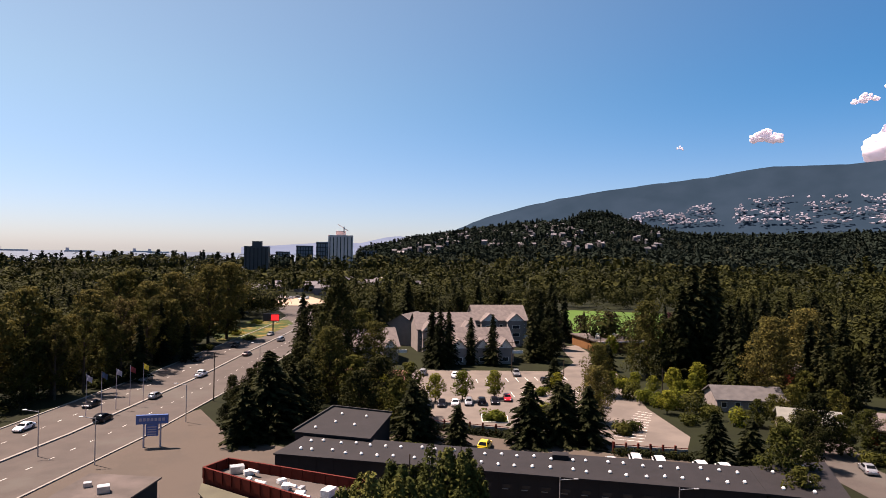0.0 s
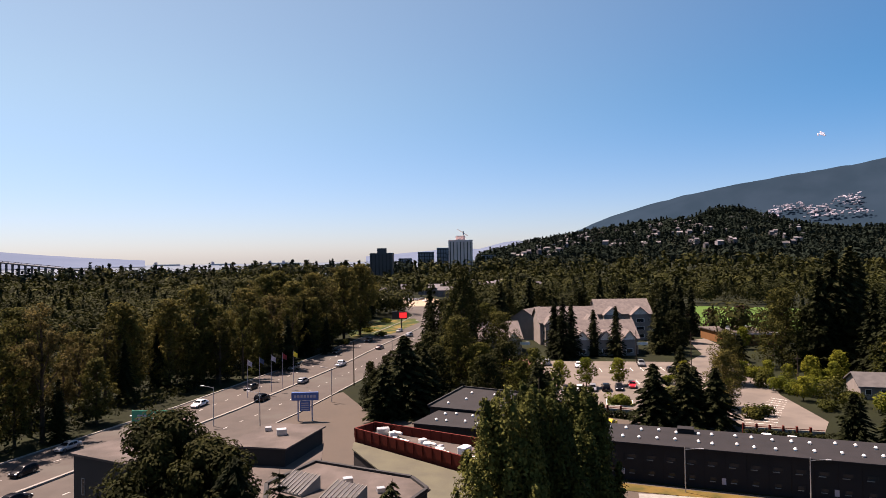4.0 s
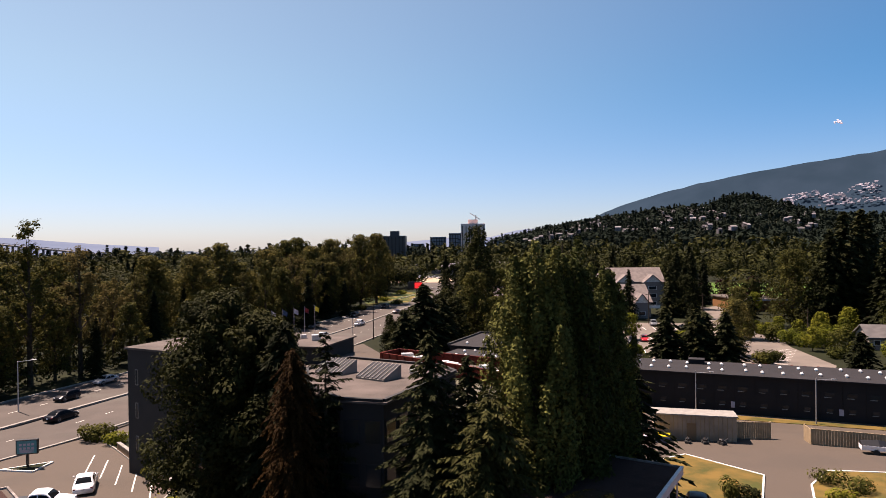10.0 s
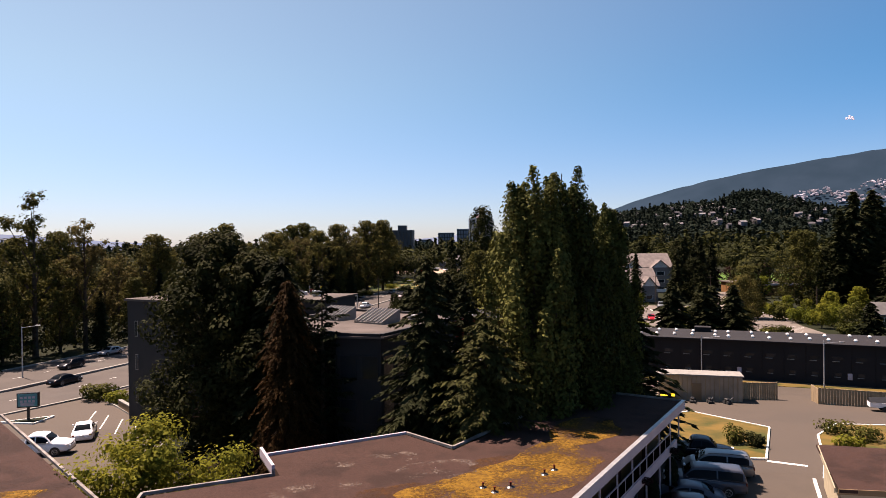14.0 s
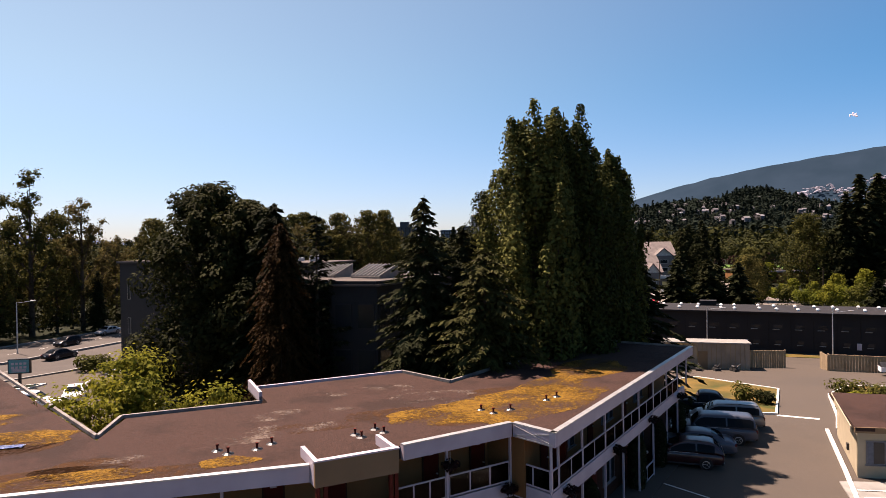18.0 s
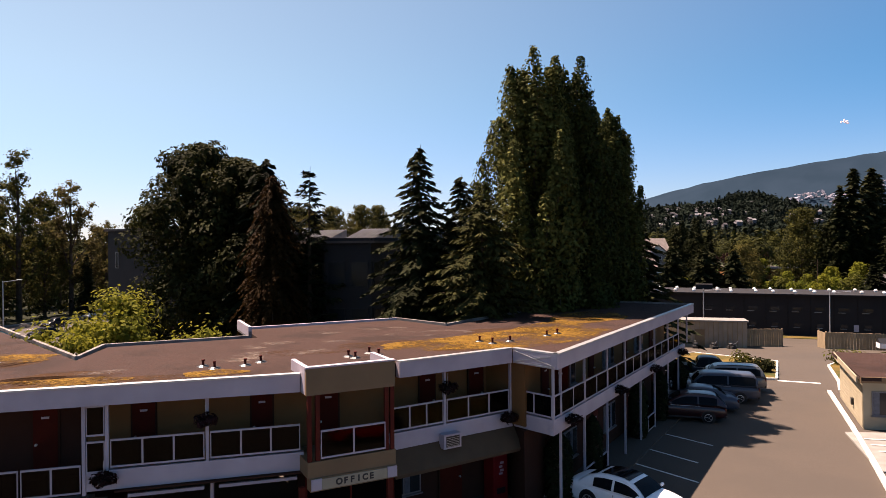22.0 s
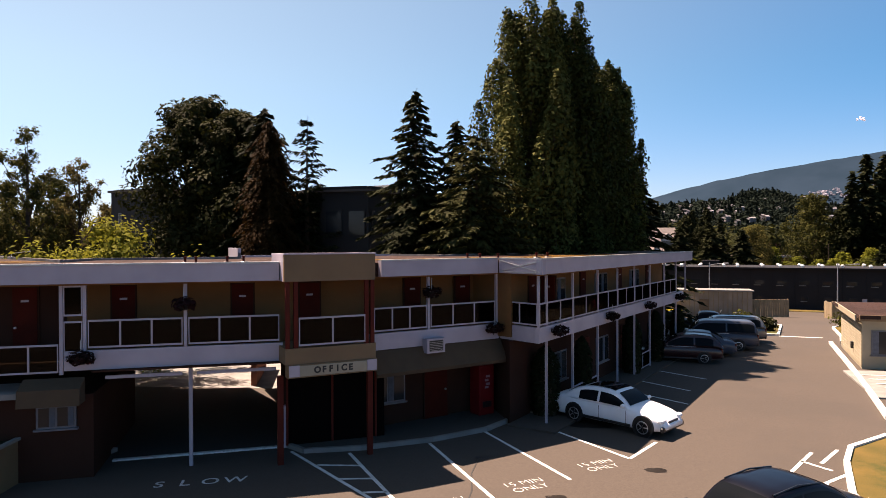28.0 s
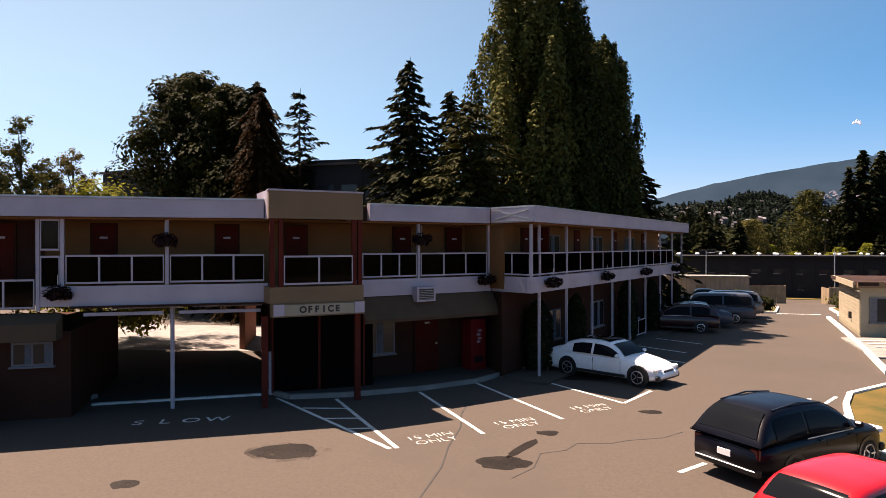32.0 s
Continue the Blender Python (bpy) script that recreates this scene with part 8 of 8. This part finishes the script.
for _ in range(2600):
    x = r.uniform(-130, -58)
    y = r.uniform(60, 330)
    rx = lerp(y, [(q[1], q[0]) for q in ROAD])
    if x > rx - 17.5:
        continue
    bm_v.append((x, y, r.uniform(1.2, 4.5)))
woods("undergrowth", bm_v, L_DARK, 0.0, "tangled green undergrowth beneath the roadside trees", n=16, seed=6)
bm_v = [(r.uniform(64, 190), r.uniform(80, 250), r.uniform(1.5, 5)) for _ in range(900)]
bm_v = [v for v in bm_v if clear_of(v[0], v[1]) and v[0] > 86]
woods("undergrowth", bm_v, L_DARK, 0.0, "dark undergrowth beneath the woodland trees", n=16, seed=7)


# ---------- houses on the hill and the mountain's foot, joined ----------
def far_houses(name, spots, material, label, pitch=0.5):
    V = []
    for x, y, z, w, h, a in spots:
        ca, sa = math.cos(a), math.sin(a)
        c = [(x + u * w * ca - v * w * 0.7 * sa, y + u * w * sa + v * w * 0.7 * ca) for u, v in ((-.5, -.5), (.5, -.5), (.5, .5), (-.5, .5))]
        for i in range(4):
            p, q = c[i], c[(i + 1) % 4]
            V.append(((*p, z - 3), (*q, z - 3), (*q, z + h), (*p, z + h)))
        m0, m1 = ((c[0][0] + c[3][0]) / 2, (c[0][1] + c[3][1]) / 2), ((c[1][0] + c[2][0]) / 2, (c[1][1] + c[2][1]) / 2)
        V.append(((*c[0], z + h), (*c[1], z + h), (*m1, z + h * (1 + pitch)), (*m0, z + h * (1 + pitch))))
        V.append(((*c[2], z + h), (*c[3], z + h), (*m0, z + h * (1 + pitch)), (*m1, z + h * (1 + pitch))))
    return tagged(part(name, quads(name, np.array(V), material), None), label, "houses", kind="stuff")


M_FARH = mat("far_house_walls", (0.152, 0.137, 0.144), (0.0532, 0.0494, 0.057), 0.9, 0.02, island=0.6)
spots = []
for k in range(300):
    az, d = radians(r.uniform(4, 27)), 2150 - 1000 * r.random() ** 1.6
    if noise.noise((math.degrees(az) * 0.5, d / 180, 5)) < -0.05:
        continue
    x, y = d * math.sin(az), d * math.cos(az)
    spots.append((x, y, land(x, y) + r.uniform(10, 17), r.uniform(7, 15), r.uniform(3.5, 6), r.uniform(-0.4, 0.7)))
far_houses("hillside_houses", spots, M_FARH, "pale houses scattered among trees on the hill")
spots = []
for k in range(2600):
    az = r.uniform(24, 64)
    el = r.uniform(2.6, min(4.75, 3.2 + 0.12 * (az - 22)))
    if noise.noise((az * 0.55, el * 2.6, 1)) + 0.35 * noise.noise((az * 2.0, el * 6, 4)) < -0.02:
        continue
    top = 4300 * math.tan(radians(lerp(az, RIDGE))) + 30
    u = 0.5
    for _ in range(6):
        u = min(0.95, max(0.1, ((4300 * (0.80 + 0.2 * u) * math.tan(radians(el)) + 25) / top) ** 0.8))
    rad, h = 4300 * (0.80 + 0.2 * u), top * u ** 1.25
    spots.append((rad * math.sin(radians(az)) * 0.99, rad * math.cos(radians(az)) * 0.99, h + 2, r.uniform(5, 15), r.uniform(0.8, 1.8), r.uniform(-0.3, 0.3) - radians(az)))
# The lilac of distance haze is part of these houses' wall colour.
far_houses("mountain_houses", spots, mat("haze_tinted_house_walls", (0.312, 0.282, 0.324), (0.132, 0.126, 0.156), 0.9, 0.01, island=0.6), "pale houses covering the mountain's lower slope", 1.6)
spots = []
for _ in range(60):
    x = r.uniform(-110, 60)
    y = r.uniform(480, 640)
    spots.append((x, y, land(x, y), r.uniform(6, 14), r.uniform(3, 6), r.uniform(0, 3)))
far_houses("town_buildings", spots, M_FARH, "low pale buildings of the town beyond the junction")
for i in range(14):
    car("minivan" if i % 3 else "sedan", (-72 + i * 3.6, 440 + (i % 3) * 7), 20 * i, (P_WHITE, P_SILVER, P_WHITE, P_GREY)[i % 4], "vehicle parked in the dirt yard", "vehicles in the yard")

for x, y, a in ((47.2, 104.2, 72), (50.4, 102.6, 72), (55.8, 99.8, 75), (58.8, 98.4, 75)):
    car("minivan", (x, y), a, P_WHITE, "white van parked behind the dark row building", "vans behind the row building")


# ---------- clouds ----------
M_CLOUD = mat("cloud", (0.85, 0.8, 0.83), (0.8, 0.76, 0.8), 1.0, 0.004, spec=0.0, trans=0.5)


# Faint pink emission brightens the clouds' shaded sides; they are no light source.
cb = M_CLOUD.node_tree.nodes["Principled BSDF"]
cb.inputs["Emission Color"].default_value, cb.inputs["Emission Strength"].default_value = (1.0, 0.88, 0.94, 1), 0.1


def cloud(name, az, el, w, h, seed, n, label):
    R = 4700
    rr = np.random.default_rng(seed)
    bm = bmesh.new()
    c = Vector((R * math.sin(radians(az)), R * math.cos(radians(az)), R * math.tan(radians(el)) + 30))
    side = Vector((math.cos(radians(az)), -math.sin(radians(az)), 0))
    for i in range(n):
        u = rr.uniform(-0.5, 0.5)
        v = rr.uniform(0, 1) * (1 - 1.6 * abs(u) ** 1.5)
        s = h * rr.uniform(0.1, 0.3) * (1 - 0.35 * v)
        p = c + side * (u * w) + Vector((0, 0, h * 0.8 * v)) + Vector((side.y, -side.x, 0)) * rr.uniform(-0.1, 0.1) * w * -1
        b = bmesh.ops.create_icosphere(bm, subdivisions=3, radius=s, matrix=Matrix.Translation(p))
        for vt in b["verts"]:
            d = (vt.co - p)
            k = 1 + 0.32 * noise.noise(vt.co / (s * 0.7)) + 0.2 * noise.noise(vt.co / (s * 0.3))
            vt.co = p + Vector((d.x * k, d.y * k, d.z * k * (0.8 if d.z > 0 else 0.5)))
    for f in bm.faces:
        f.smooth = True
    return tagged(part(name, bm, M_CLOUD), label, "cloud", kind="structure")


cloud("backdrop_cloud", 46.6, 7.0, 680, 410, 1, 110, "large white cumulus cloud above the mountain")
cloud("backdrop_cloud", 53.5, 8.2, 560, 420, 2, 60, "white cumulus cloud above the mountain")
cloud("backdrop_cloud", 34.8, 9.0, 170, 110, 3, 40, "small white cloud")
cloud("backdrop_cloud", 41.4, 11.4, 130, 70, 4, 30, "small white cloud wisp")
cloud("backdrop_cloud", 43.6, 12.3, 130, 90, 5, 30, "small white cloud wisp")
cloud("backdrop_cloud", 28.4, 8.7, 42, 32, 5, 14, "tiny white cloud wisp")
